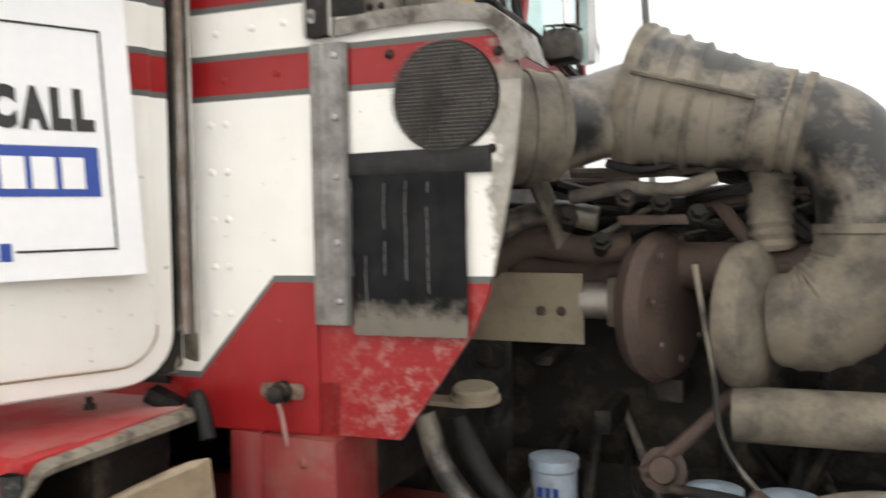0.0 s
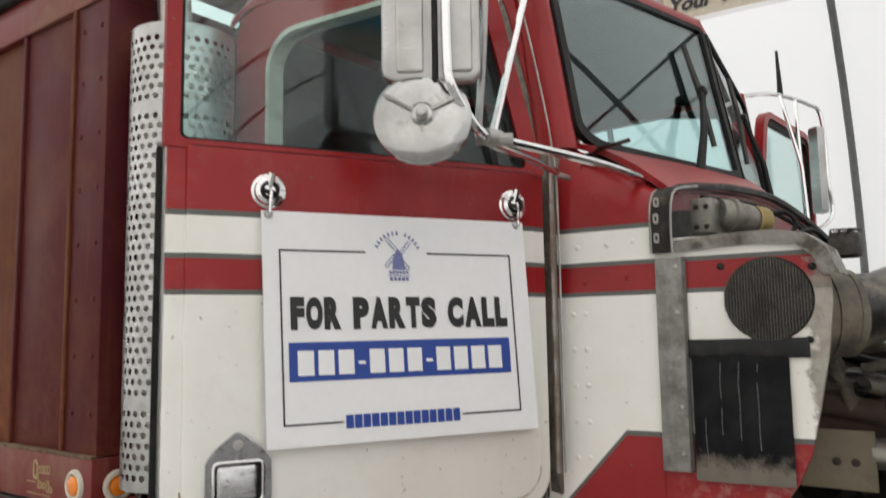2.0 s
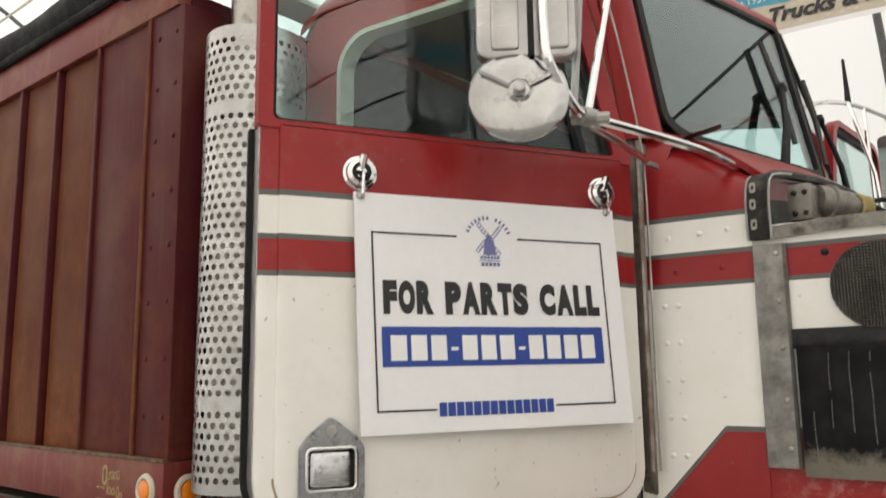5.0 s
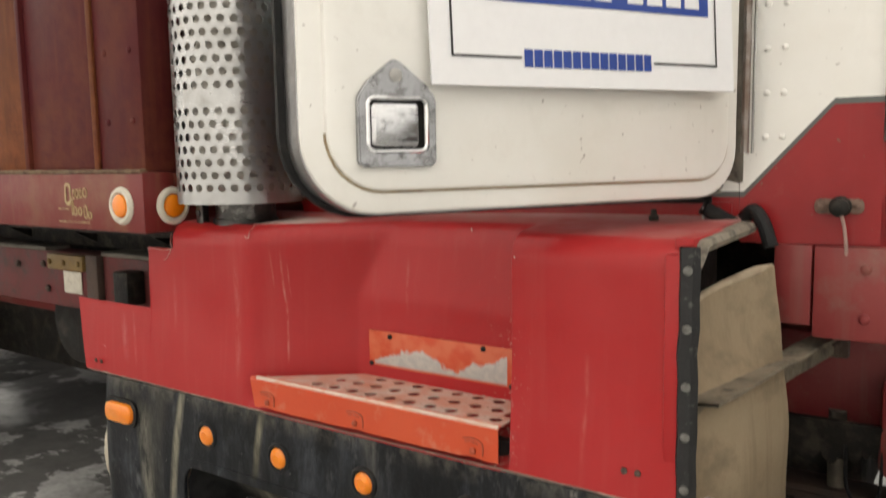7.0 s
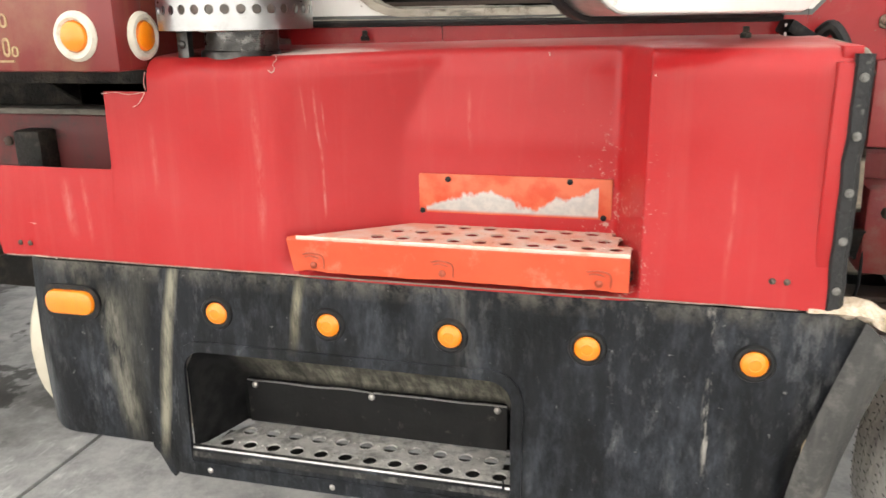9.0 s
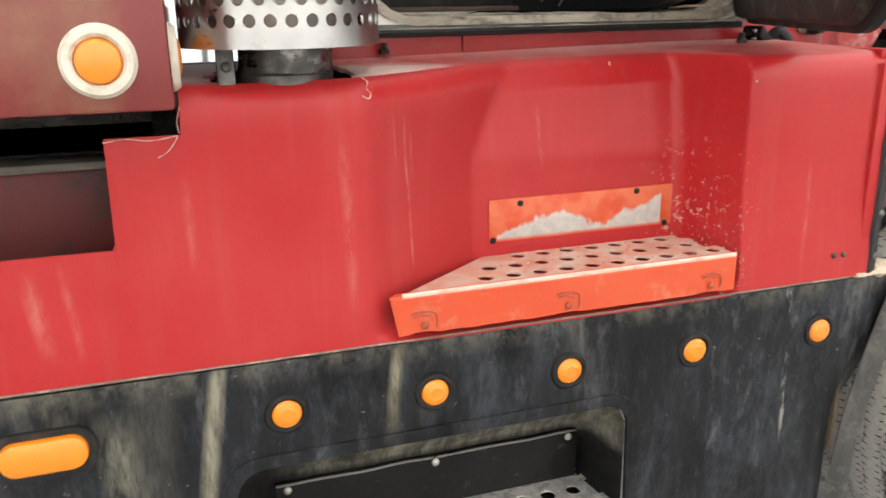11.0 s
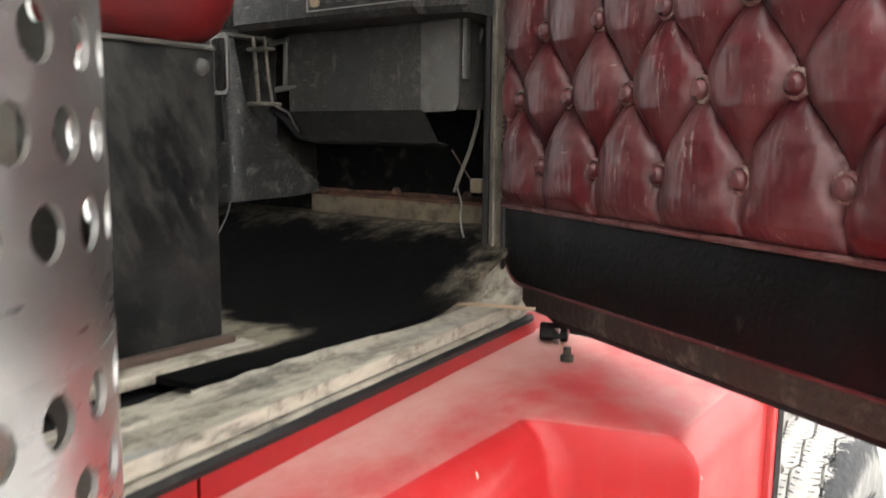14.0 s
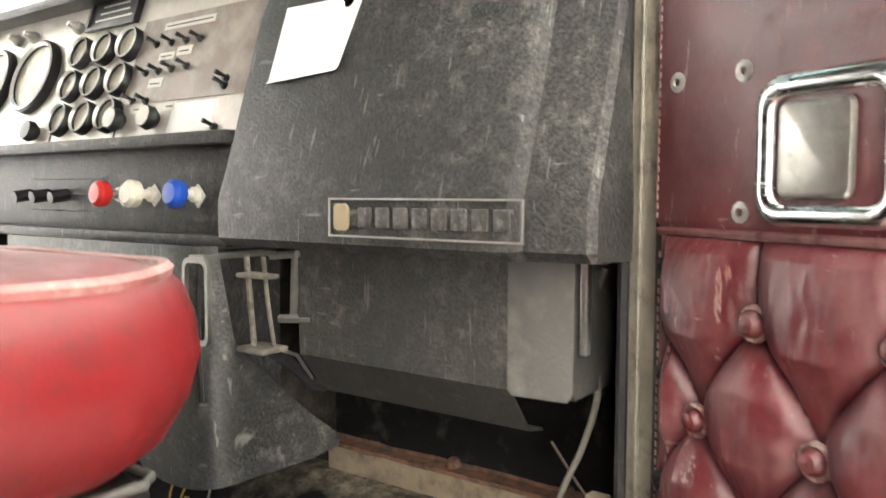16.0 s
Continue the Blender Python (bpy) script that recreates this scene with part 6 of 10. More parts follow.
ring_plate(lip_, rounded(RX0 - 0.016, RX1 + 0.016, RZ0 - 0.03, RZ1 + 0.016, (0.01, 0.01, 0.062, 0.062), 8), rounded(RX0 + 0.006, RX1 - 0.006, RZ0 - 0.024, RZ1 - 0.006, (0.008, 0.008, 0.046, 0.046), 8), -0.006, 0.0035, lambda u, v, t: Vector((u, skirt_y(u, v) - t, v)))
bmesh.ops.bevel(lip_, geom=[e for e in lip_.edges if e.is_manifold and e.calc_face_angle(0) > 1.2], offset=0.003, segments=2, affect="EDGES")
under("pocket_lip", lip_, SKIRT, skirt)
# added dark strip stops light showing through the gap above the skirt
under("gap_blocker", boxed(-2.50, -0.99, 0.715, 0.735, 0.71, 0.80), RUBBER, skirt)


def pocket_plastic():
    """Black pocket lining with pale brushed dust over its sloping roof and bare black sides."""
    n = Nodes("dust_brushed_pocket")
    x, z = n.axis(0), n.axis(2)
    brush = n.noise(22, 7, 0.7, stretch=(2.2, 0.5, 0.4), lo=0.40, hi=0.66)
    cloud = n.noise(6, 6, 0.7, lo=0.36, hi=0.62)
    over = n.math("MULTIPLY", n.ramp(x, -2.13, -2.02), n.ramp(z, 0.455, 0.475))
    mask = n.math("MULTIPLY", n.math("MULTIPLY_ADD", brush, 0.7, 0.25), n.math("MULTIPLY", n.math("MULTIPLY_ADD", cloud, 0.75, 0.25), over))
    col = n.mix(mask, n.mix(n.noise(30, 5), (0.004, 0.004, 0.0045), (0.012, 0.012, 0.012)), (0.36, 0.34, 0.27))
    n.bump(brush, 0.3, 0.0015)
    return n.done(col, 0.6, 0.0, Specular_IOR_Level=0.15)


under("step_pocket", bm, pocket_plastic(), skirt, "step pocket with a dusty sloping roof", 60)
bm = bmesh.new()
g = []
for k in range(25):
    x = -2.115 + 0.60 * k / 24
    w_ = 0.003 * noise.noise(Vector((x * 12, 0, 7)))
    g.append([bm.verts.new((x, y, z)) for y, z in ((0.806, 0.352), (0.803, 0.455 + w_), (0.808, 0.459 + w_), (0.816, 0.458 + w_))])
for r0, r1 in zip(g, g[1:]):
    for q in range(3):
        bm.faces.new((r0[q], r1[q], r1[q + 1], r0[q + 1]))
back = under("kick_strip", bm, worn("black_kick_plate", (0.004, 0.004, 0.0045), (0.008, 0.008, 0.008), (0.16, 0.15, 0.135), 0.35, scale=16.0, dirt_lo=0.60, dirt_hi=0.80, bump=0.2, spec=0.3), skirt, "black kick plate behind the lower step")
bm = bmesh.new()
tube(bm, [(-2.115 + 0.60 * k / 24, 0.804, 0.457 + 0.003 * noise.noise(Vector(((-2.115 + 0.60 * k / 24) * 12, 0, 7)))) for k in range(25)], 0.0022, 6)
under("bright_edge", bm, MIRRORBACK, skirt)
for x in (-2.095, -1.815, -1.535):
    bm = bmesh.new()
    stud(bm, (x, 0.803, 0.447), (0, -1, 0), 0.008, 0.006)
    under("bolt", bm, ALU, skirt)
BARE = steel("worn_step_aluminium", (0.70, 0.68, 0.64), 0.36, (0.36, 0.345, 0.315), (0.045, 0.042, 0.038), 0.44, 0.62, 11.0, 0.7)
lower = tread("lower_step", -2.205, -1.485, 0.668, 0.845, 0.350, 0.062, 13, 3, 0.0150, BARE, 0.10, 0.05, "bare perforated metal step plate in the black skirt")
bm = boxed(-2.17, -1.55, 0.70, 0.78, 0.275, 0.29)
under("support_bar", bm, GRIME_AND_SHADE, lower)
under("step_pan", boxed(-2.195, -1.492, 0.682, 0.842, 0.292, 0.297), GRIME_AND_SHADE, lower, "grimy closed underside of the step")
# marker lamps
MARKS = [(-2.097, 0.667), (-1.852, 0.662), (-1.604, 0.661), (-1.346, 0.660), (-1.06, 0.658)]
for x, z in MARKS:
    y = skirt_y(x, z)
    lens = on("marker_lamp", lathed(((0.0, 0.009), (0.010, 0.0088), (0.011, 0.0100), (0.013, 0.0086), (0.020, 0.0070), (0.0235, 0.003), (0.024, -0.006)), (x, y, z), (0, -1, 0), 24), AMBER, "round amber side marker lamp")
    bm = bmesh.new()
    lathe(bm, ((0.024, 0.002), (0.028, 0.0055), (0.033, 0.0045), (0.036, 0.0), (0.036, -0.004)), (x, y, z), (0, -1, 0), 24)
    under("grommet", bm, RUBBER, lens)
bm = bmesh.new()
slab(bm, rounded(-2.505, -2.385, 0.641, 0.693, 0.024, 6), 0.0, 0.016, lambda u, v, t: Vector((u, skirt_y(u, v) - t, v)), 0.006)
oval = on("marker_lamp", bm, AMBER, "oblong amber side marker lamp")
bm = bmesh.new()
ring_plate(bm, rounded(-2.518, -2.372, 0.630, 0.704, 0.034, 6), rounded(-2.506, -2.384, 0.640, 0.694, 0.025, 6), -0.002, 0.007, lambda u, v, t: Vector((u, skirt_y(u, v) - t, v)))
under("grommet", bm, RUBBER, oval)
# torn rubber flap at the skirt's front
bm = bmesh.new()
g = []
for k in range(13):
    f = k / 12
    c = Vector((-0.896 - 0.115 * math.sin(f * 1.75) + 0.012 * f, 0.668 - 0.01 * f, 0.752 - 0.55 * f))
    w = 0.058 + 0.012 * f
    g.append([bm.verts.new(c + Vector((w * (j / 4), -0.022 * math.sin(j / 4 * math.pi) + 0.012 * (j / 4), -0.055 * j / 4 * (1 - f)))) for j in range(5)])
for r0, r1 in zip(g, g[1:]):
    for j in range(4):
        bm.faces.new((r0[j], r0[j + 1], r1[j + 1], r1[j]))
fl = on("torn_flap", bm, worn("scraped_flap_rubber", (0.022, 0.022, 0.021), (0.055, 0.054, 0.050), (0.13, 0.125, 0.11), 0.6, scale=14.0, streak=0.5, dirt_lo=0.48, dirt_hi=0.72, bump=0.4, depth=0.002), "curled torn black rubber flap", 60)
fl.modifiers.new("thick", "SOLIDIFY").thickness = 0.006
bm = bmesh.new()
g = []
for k in range(25):
    x = -0.985 + 0.140 * k / 24
    droop = 0.022 * smooth01(x, -0.90, -0.845)
    row = []
    for q in range(10):
        w = 2 * math.pi * q / 10
        rag = 1 + 0.35 * noise.noise(Vector((x * 60, q * 1.3, 4)))
        row.append(bm.verts.new((x + 0.006 * noise.noise(Vector((q, k, 1))), 0.705 + 0.034 * rag * math.cos(w), 0.762 - droop + (0.006 + 0.012 * smooth01(x, -0.96, -0.90)) * rag * math.sin(w))))
    g.append(row)
for r0, r1 in zip(g, g[1:]):
    for q in range(10):
        bm.faces.new((r0[q], r0[(q + 1) % 10], r1[(q + 1) % 10], r1[q]))
bm.faces.new(g[0][::-1])
bm.faces.new(g[-1])
on("bare_edge", bm, worn("torn_bare_fibreglass", (0.50, 0.40, 0.29), (0.40, 0.31, 0.21), (0.62, 0.54, 0.44), 0.85, scale=30.0, dirt_lo=0.45, dirt_hi=0.6, bump=0.7, depth=0.004), "torn bare fibreglass edge", 60)
# tank behind the skirt's rear end
on("fuel_tank", lathed(((0.0, -2.66), (0.20, -2.655), (0.235, -2.62), (0.24, -2.55), (0.24, -2.26), (0.0, -2.25)), (0, 0.96, 0.50), (1, 0, 0), 32), worn("cream_tank_paint", (0.52, 0.48, 0.38), (0.42, 0.38, 0.30), (0.25, 0.2, 0.14), 0.5), "dull cream fuel tank end")

# ---- exhaust stack with its perforated guard ----
SX, SY, SR, ZB, ZT = -2.052, 0.78, 0.147, 1.226, 2.52
NR, PITCH, TURN0 = 44, 0.0282, -1.679
bm = bmesh.new()
L = 2 * math.pi * SR
perforated(bm, lambda u, v: Vector((SX + SR * math.cos(u / SR + TURN0), SY + SR * math.sin(u / SR + TURN0), ZB + 0.0224 + v)), 33, NR, L, NR * PITCH, 0.0089, solid=(7, 36), sides=12, wrap=True)
for z0, z1 in ((ZB, ZB + 0.0224), (ZB + 0.0224 + NR * PITCH, ZT)):
    r0, r1 = ([bm.verts.new((SX + SR * math.cos(2 * math.pi * k / 52), SY + SR * math.sin(2 * math.pi * k / 52), z)) for k in range(52)] for z in (z0, z1))
    for k in range(52):
        bm.faces.new((r0[k], r0[(k + 1) % 52], r1[(k + 1) % 52], r1[k]))
guard = on("stack_guard", bm, STEEL, "perforated polished stainless exhaust heat guard", 60)
guard.modifiers.new("thick", "SOLIDIFY").thickness = 0.0022
MUFF = steel("muffler_steel", (0.58, 0.555, 0.51), 0.42, (0.44, 0.41, 0.36), (0.22, 0.17, 0.12), 0.5, 0.8)
on("muffler", lathed(((0.07, 1.222), (0.11, 1.246), (0.118, 1.28), (0.118, 2.40), (0.11, 2.46), (0.062, 2.5)), (SX, SY, 0), (0, 0, 1), 28), MUFF, "dull steel muffler inside the guard")
on("exhaust_elbow", tubed([(SX + 0.01, SY + 0.01, 1.30), (SX + 0.005, SY + 0.005, 1.20), (SX, SY + 0.02, 1.13), (SX + 0.02, SY + 0.12, 1.04), (SX + 0.1, SY + 0.4, 1.0)], 0.071, 20), steel("shiny_elbow_steel", (0.17, 0.165, 0.155), 0.16, (0.05, 0.048, 0.045), (0.012, 0.011, 0.010), 0.40, 0.56, 16.0), "shiny dented exhaust elbow under the guard")
bm = bmesh.new()
lathe(bm, ((0.072, 0), (0.077, 0.004), (0.077, 0.02), (0.072, 0.024)), (SX, SY + 0.008, 1.165), (0, 0, 1), 24)
box(bm, SX - 0.10, SX - 0.075, SY - 0.06, SY - 0.04, 1.10, 1.225, 0.003)
stud(bm, (SX - 0.087, SY - 0.062, 1.20), (0, -1, 0), 0.008, 0.006)
on("exhaust_clamp", bm, steel("sooty_clamp_steel", (0.13, 0.125, 0.12), 0.25, (0.06, 0.057, 0.054), (0.02, 0.018, 0.017), 0.45, 0.62, 20.0), "sooty muffler clamp and bracket")
bm = bmesh.new()
tube(bm, [(SX - 0.02, SY, 2.44), (SX - 0.046, SY, 2.56), (SX - 0.055, SY, 2.70), (SX - 0.065, SY, 2.80), (SX - 0.085, SY, 2.90), (SX - 0.115, SY, 3.0)], [0.050, 0.049, 0.049, 0.050, 0.052, 0.054], 24, cap=False)
pipe = on("exhaust_pipe", bm, steel("stained_pipe_steel", (0.50, 0.48, 0.45), 0.28, (0.34, 0.32, 0.29), (0.07, 0.06, 0.055), 0.52, 0.72), "tall bright exhaust pipe with a sooty flared tip", 60)
pipe.modifiers.new("thick", "SOLIDIFY").thickness = 0.003
bm = bmesh.new()
g = []
for k in range(13):
    f = k / 12
    c = Vector((SX - 0.110 - 0.062 * f ** 1.6, SY - 0.012, 2.72 + 0.315 * f))
    w = 0.006 + 0.034 * math.sin(min(1.0, f * 1.3) * math.pi / 2)
    g.append([bm.verts.new(c + Vector((w * math.cos(a_) * 0.75, w * math.sin(a_) * 1.5, 0.004 * noise.noise(Vector((k * 0.8, a_, 0)))))) for a_ in (math.pi * 2 * q / 12 for q in range(12))])
for r0, r1 in zip(g, g[1:]):
    for q in range(12):
        bm.faces.new((r0[q], r0[(q + 1) % 12], r1[(q + 1) % 12], r1[q]))
bm.faces.new(g[0][::-1])
bm.faces.new(g[-1])
under("sooty_tip", bm, worn("flaking_soot", (0.005, 0.005, 0.005), (0.016, 0.015, 0.014), (0.05, 0.045, 0.04), 0.8, scale=30, bump=0.6, depth=0.003, spec=0.15), pipe, "black flaking flared tip")

# ---- dump body ----
BX, BY = -2.212, 0.62
BY1 = 2 * MID - BY
body = on("dump_body", boxed(-8.6, BX - 0.012, BY + 0.05, BY1 - 0.05, 1.30, 2.70), BOXRED, "maroon steel dump body with rust-stained ribs")


def bodypart(name, bm, m, label=""):
    return under(name, bm, m, body, label)


for y0, y1 in ((BY, BY + 0.09), (BY1 - 0.09, BY1)):
    bodypart("bottom_rail", boxed(-8.6, BX, y0, y1, 1.154, 1.300, 0.006), RAILRED)
    bodypart("top_rail", boxed(-8.6, BX - 0.03, y0 + 0.005, y1, 2.655, 2.792, 0.006), RAILRED)
bodypart("rail_dirt", boxed(-8.6, BX - 0.003, BY - 0.003, BY + 0.02, 1.296, 1.307, 0.003), worn("caked_rail_dirt", (0.13, 0.085, 0.05), (0.20, 0.14, 0.085), (0.07, 0.03, 0.02), 0.85, scale=14.0, dirt_lo=0.45, dirt_hi=0.62, bump=0.5, depth=0.003), "caked tan dirt along the bottom rail")
bodypart("front_rail", boxed(BX - 0.10, BX - 0.004, BY + 0.09, BY1 - 0.09, 1.152, 1.298, 0.006), RAILRED)
bodypart("corner_post", boxed(BX - 0.19, BX - 0.002, BY + 0.012, BY + 0.2, 1.30, 2.655, 0.006), BOXRED)
bodypart("post_seam", boxed(BX - 0.20, BX - 0.18, BY + 0.004, BY + 0.02, 1.30, 2.655, 0.004), RUSTY)
for k in range(18):
    x = BX - 0.516 - 0.31 * k
    bodypart("panel", boxed(x - 0.30, x - 0.02, BY + 0.03, BY + 0.06, 1.30, 2.655, 0.003), RUSTY)
    bodypart("rib", boxed(x - 0.02, x, BY + 0.008, BY + 0.06, 1.30, 2.655, 0.004), BOXRED)
bodypart("panel", boxed(BX - 0.516, BX - 0.2, BY + 0.02, BY + 0.06, 1.30, 2.655, 0.003), BOXRED)
for k in range(8):
    for dx in (0.04, 0.14):
        bm = bmesh.new()
        stud(bm, (BX - dx, BY + 0.012, 1.42 + 0.165 * k), (0, -1, 0), 0.009, 0.005)
        bodypart("rivet", bm, BOXRED)
# tarp roll along the top edge
bm = bmesh.new()
path = [(-8.6 + 0.0645 * k, 0.637 + 0.004 * math.sin(k * 0.7), 2.856 + 0.004 * math.sin(k * 0.43)) for k in range(98)] + [(-2.25, 0.637, 2.859)]
tube(bm, path, [0.062 + 0.004 * noise.noise(Vector((k * 0.9, 0, 0))) for k in range(99)], 20)
for v in bm.verts:
    v.co += Vector((0, 0.006, 0.006)) * noise.noise(Vector((v.co.x * 9, v.co.y * 26, v.co.z * 26)))
tarp = bodypart("tarp_roll", bm, TARP, "rolled black tarp on the body's top edge")
bodypart("tarp_end", lathed(((0.010, 0.055), (0.012, 0.075), (0.019, 0.078), (0.022, 0.05), (0.044, 0.045), (0.058, 0.028), (0.064, -0.01), (0.064, -0.06), (0.068, -0.065), (0.068, -0.085), (0.0, -0.09)), (-2.262, 0.637, 2.859), (1, 0, 0), 24), TARP)
bodypart("tarp_rail", tubed([(-8.6, 0.612, 2.800), (-2.30, 0.612, 2.800)], 0.018, 10, 0), TARP)
bm = bmesh.new()
box(bm, -2.335, -2.29, 0.592, 0.62, 2.775, 2.815, 0.004)
bodypart("tarp_bracket", bm, TARP)
bm = bmesh.new()
tube(bm, curve([(-2.50, 0.588, 2.805), (-2.51, 0.584, 2.775), (-2.495, 0.588, 2.745), (-2.47, 0.596, 2.75)], 4), 0.013, 8)
bodypart("tarp_strap", bm, TARP)
bm = bmesh.new()
slab(bm, [(0.66, 2.765), (BY1 - 0.06, 2.765), (BY1 - 0.06, 2.84), (0.66, 2.84)], 0.0, 0.006, lambda u, v, t: Vector((BX + 0.10 - 1.4 * (v - 2.765) + t, u, v)))
box(bm, BX - 0.03, BX + 0.10, 0.67, BY1 - 0.07, 2.755, 2.765, 0.002)
bodypart("cab_shield", bm, CREAM, "pale bent shield on the body's front edge")
# amber lamps in white bezels
for c, d in (((-2.296, BY - 0.001, 1.219), (0, -1, 0)), ((BX + 0.001, 0.70, 1.217), (1, 0, 0))):
    bm = bmesh.new()
    lathe(bm, ((0.0, 0.014), (0.018, 0.0135), (0.026, 0.010), (0.029, 0.003)), c, d, 24)
    lamp = bodypart("marker_lamp", bm, AMBER, "amber lamp in a white bezel")
    bm = bmesh.new()
    lathe(bm, ((0.029, 0.005), (0.034, 0.010), (0.041, 0.009), (0.046, 0.002), (0.046, -0.004)), c, d, 28)
    bodypart("lamp_bezel", bm, WHITEPLASTIC)
# faded maker's lettering as plain marks
MARKPAINT = worn("cream_lettering_paint", (0.40, 0.30, 0.15), (0.30, 0.17, 0.09), (0.14, 0.03, 0.025), 0.6, scale=30)
for x0, x1, z0, z1 in ((-2.545, -2.517, 1.215, 1.274), (-2.508, -2.498, 1.232, 1.258), (-2.494, -2.482, 1.234, 1.259), (-2.478, -2.466, 1.235, 1.260), (-2.462, -2.444, 1.236, 1.262), (-2.516, -2.508, 1.190, 1.236), (-2.508, -2.492, 1.190, 1.214), (-2.487, -2.470, 1.190, 1.213), (-2.462, -2.446, 1.182, 1.218), (-2.443, -2.428, 1.182, 1.202), (-2.58, -2.53, 1.205, 1.209), (-2.58, -2.44, 1.172, 1.176)):
    bm = bmesh.new()
    ring_plate(bm, rounded(x0, x1, z0, z1, 0.48 * min(x1 - x0, z1 - z0), 5), rounded(x0 + 0.24 * (x1 - x0), x1 - 0.24 * (x1 - x0), z0 + 0.16 * (z1 - z0), z1 - 0.16 * (z1 - z0), 0.25 * min(x1 - x0, z1 - z0), 5), -0.001, 0.002, lambda u, v, t: Vector((u, BY - t, v)))
    bodypart("painted_mark", bm, MARKPAINT)
# chassis
on("frame_rail", boxed(-8.4, 1.1, 1.50, 1.58, 0.62, 0.90, 0.01), FRAMERED, "red steel chassis rail")
on("frame_rail", boxed(-8.4, 1.1, 2 * MID - 1.58, 2 * MID - 1.50, 0.62, 0.90, 0.01), FRAMERED)
on("subframe", boxed(-8.3, -2.25, 0.86, 0.94, 0.865, 1.045, 0.008), worn("grimy_frame_red", (0.11, 0.009, 0.011), (0.13, 0.03, 0.026), (0.03, 0.024, 0.02), 0.6, scale=6.0, dirt_lo=0.48, dirt_hi=0.66, streak=0.4), "red subframe beam under the body")
SILLWOOD = worn("grey_sill_wood", (0.16, 0.145, 0.12), (0.09, 0.08, 0.065), (0.03, 0.027, 0.022), 0.8, scale=9.0)
for x0_, x1_ in ((-8.3, -3.08), (-2.77, -2.30)):
    on("sill_plate", boxed(x0_, x1_, 0.845, 0.93, 1.045, 1.058, 0.003), SILLWOOD, "dusty wooden strip on the subframe")
on("body_longeron", boxed(-8.3, -2.25, 1.0, 1.06, 1.045, 1.15, 0.006), GRIME_AND_SHADE, "dark body longeron")
for k in range(8):
    bm = bmesh.new()
    x_ = -2.62 - 0.42 * k
    slab(bm, [(0.84, 1.152), (1.0, 1.152), (1.0, 1.06), (0.90, 1.115)], -0.006, 0.006, lambda u, v, t: Vector((x_ + t, u, v)))
    on("gusset", bm, GRIME_AND_SHADE, "grimy gusset under the body")
bm = bmesh.new()
box(bm, -2.84, -2.78, 0.835, 0.86, 0.885, 1.045, 0.004)
on("rusty_stay", bm, RUST, "rusty stay bolted to the subframe")
bm = bmesh.new()
box(bm, -2.646, -2.575, 0.80, 0.86, 0.915, 1.013, 0.008)
on("valve_block", bm, GRIME_AND_SHADE, "black valve block on the subframe")
for x_, z_ in ((-3.12, 1.0), (-3.10, 0.92), (-3.28, 0.99), (-2.71, 0.98), (-2.71, 0.90), (-3.45, 0.93), (-2.88, 0.90)):
    bm = bmesh.new()
    stud(bm, (x_, 0.858, z_), (0, -1, 0), 0.012, 0.010)
    on("frame_bolt", bm, RUST, "rusty frame bolt")
on("air_tank", lathed(((0.0, -0.20), (0.16, -0.18), (0.22, -0.10), (0.235, 0.0), (0.235, 0.3), (0.2, 0.34), (0, 0.36)), (-3.36, 1.28, 0.74), (0, 1, 0), 28), GRIME_AND_SHADE, "black air tank under the frame")
on("crossmember", boxed(-2.62, -2.20, 1.0, 2 * MID - 1.0, 0.55, 1.115, 0.01), GRIME_AND_SHADE, "dark crossmember behind the cab")
# added box keeps the underbody dark and hides bright ground beyond
on("underbody_blocker", boxed(-8.0, -2.75, 1.62, 2.28, 0.30, 1.09, 0.02), GRIME_AND_SHADE, "added dark box that blocks light under the body")
on("cross_sill", boxed(-3.3, -2.25, 0.84, 2 * MID - 0.84, 1.115, 1.152), GRIME_AND_SHADE)
bm = bmesh.new()
box(bm, -3.05, -2.85, 0.83, 0.86, 0.992, 1.041, 0.004)
for x_ in (-3.03, -2.95, -2.87):
    stud(bm, (x_, 0.83, 1.016), (0, -1, 0), 0.009, 0.008)
on("bracket", bm, worn("yellow_bracket", (0.20, 0.12, 0.025), (0.12, 0.07, 0.03), (0.05, 0.04, 0.03)), "yellowed steel bracket")
on("label_plate", boxed(-3.00, -2.90, 0.854, 0.858, 0.915, 0.985, 0.002), WHITEPLASTIC, "torn white sticker")


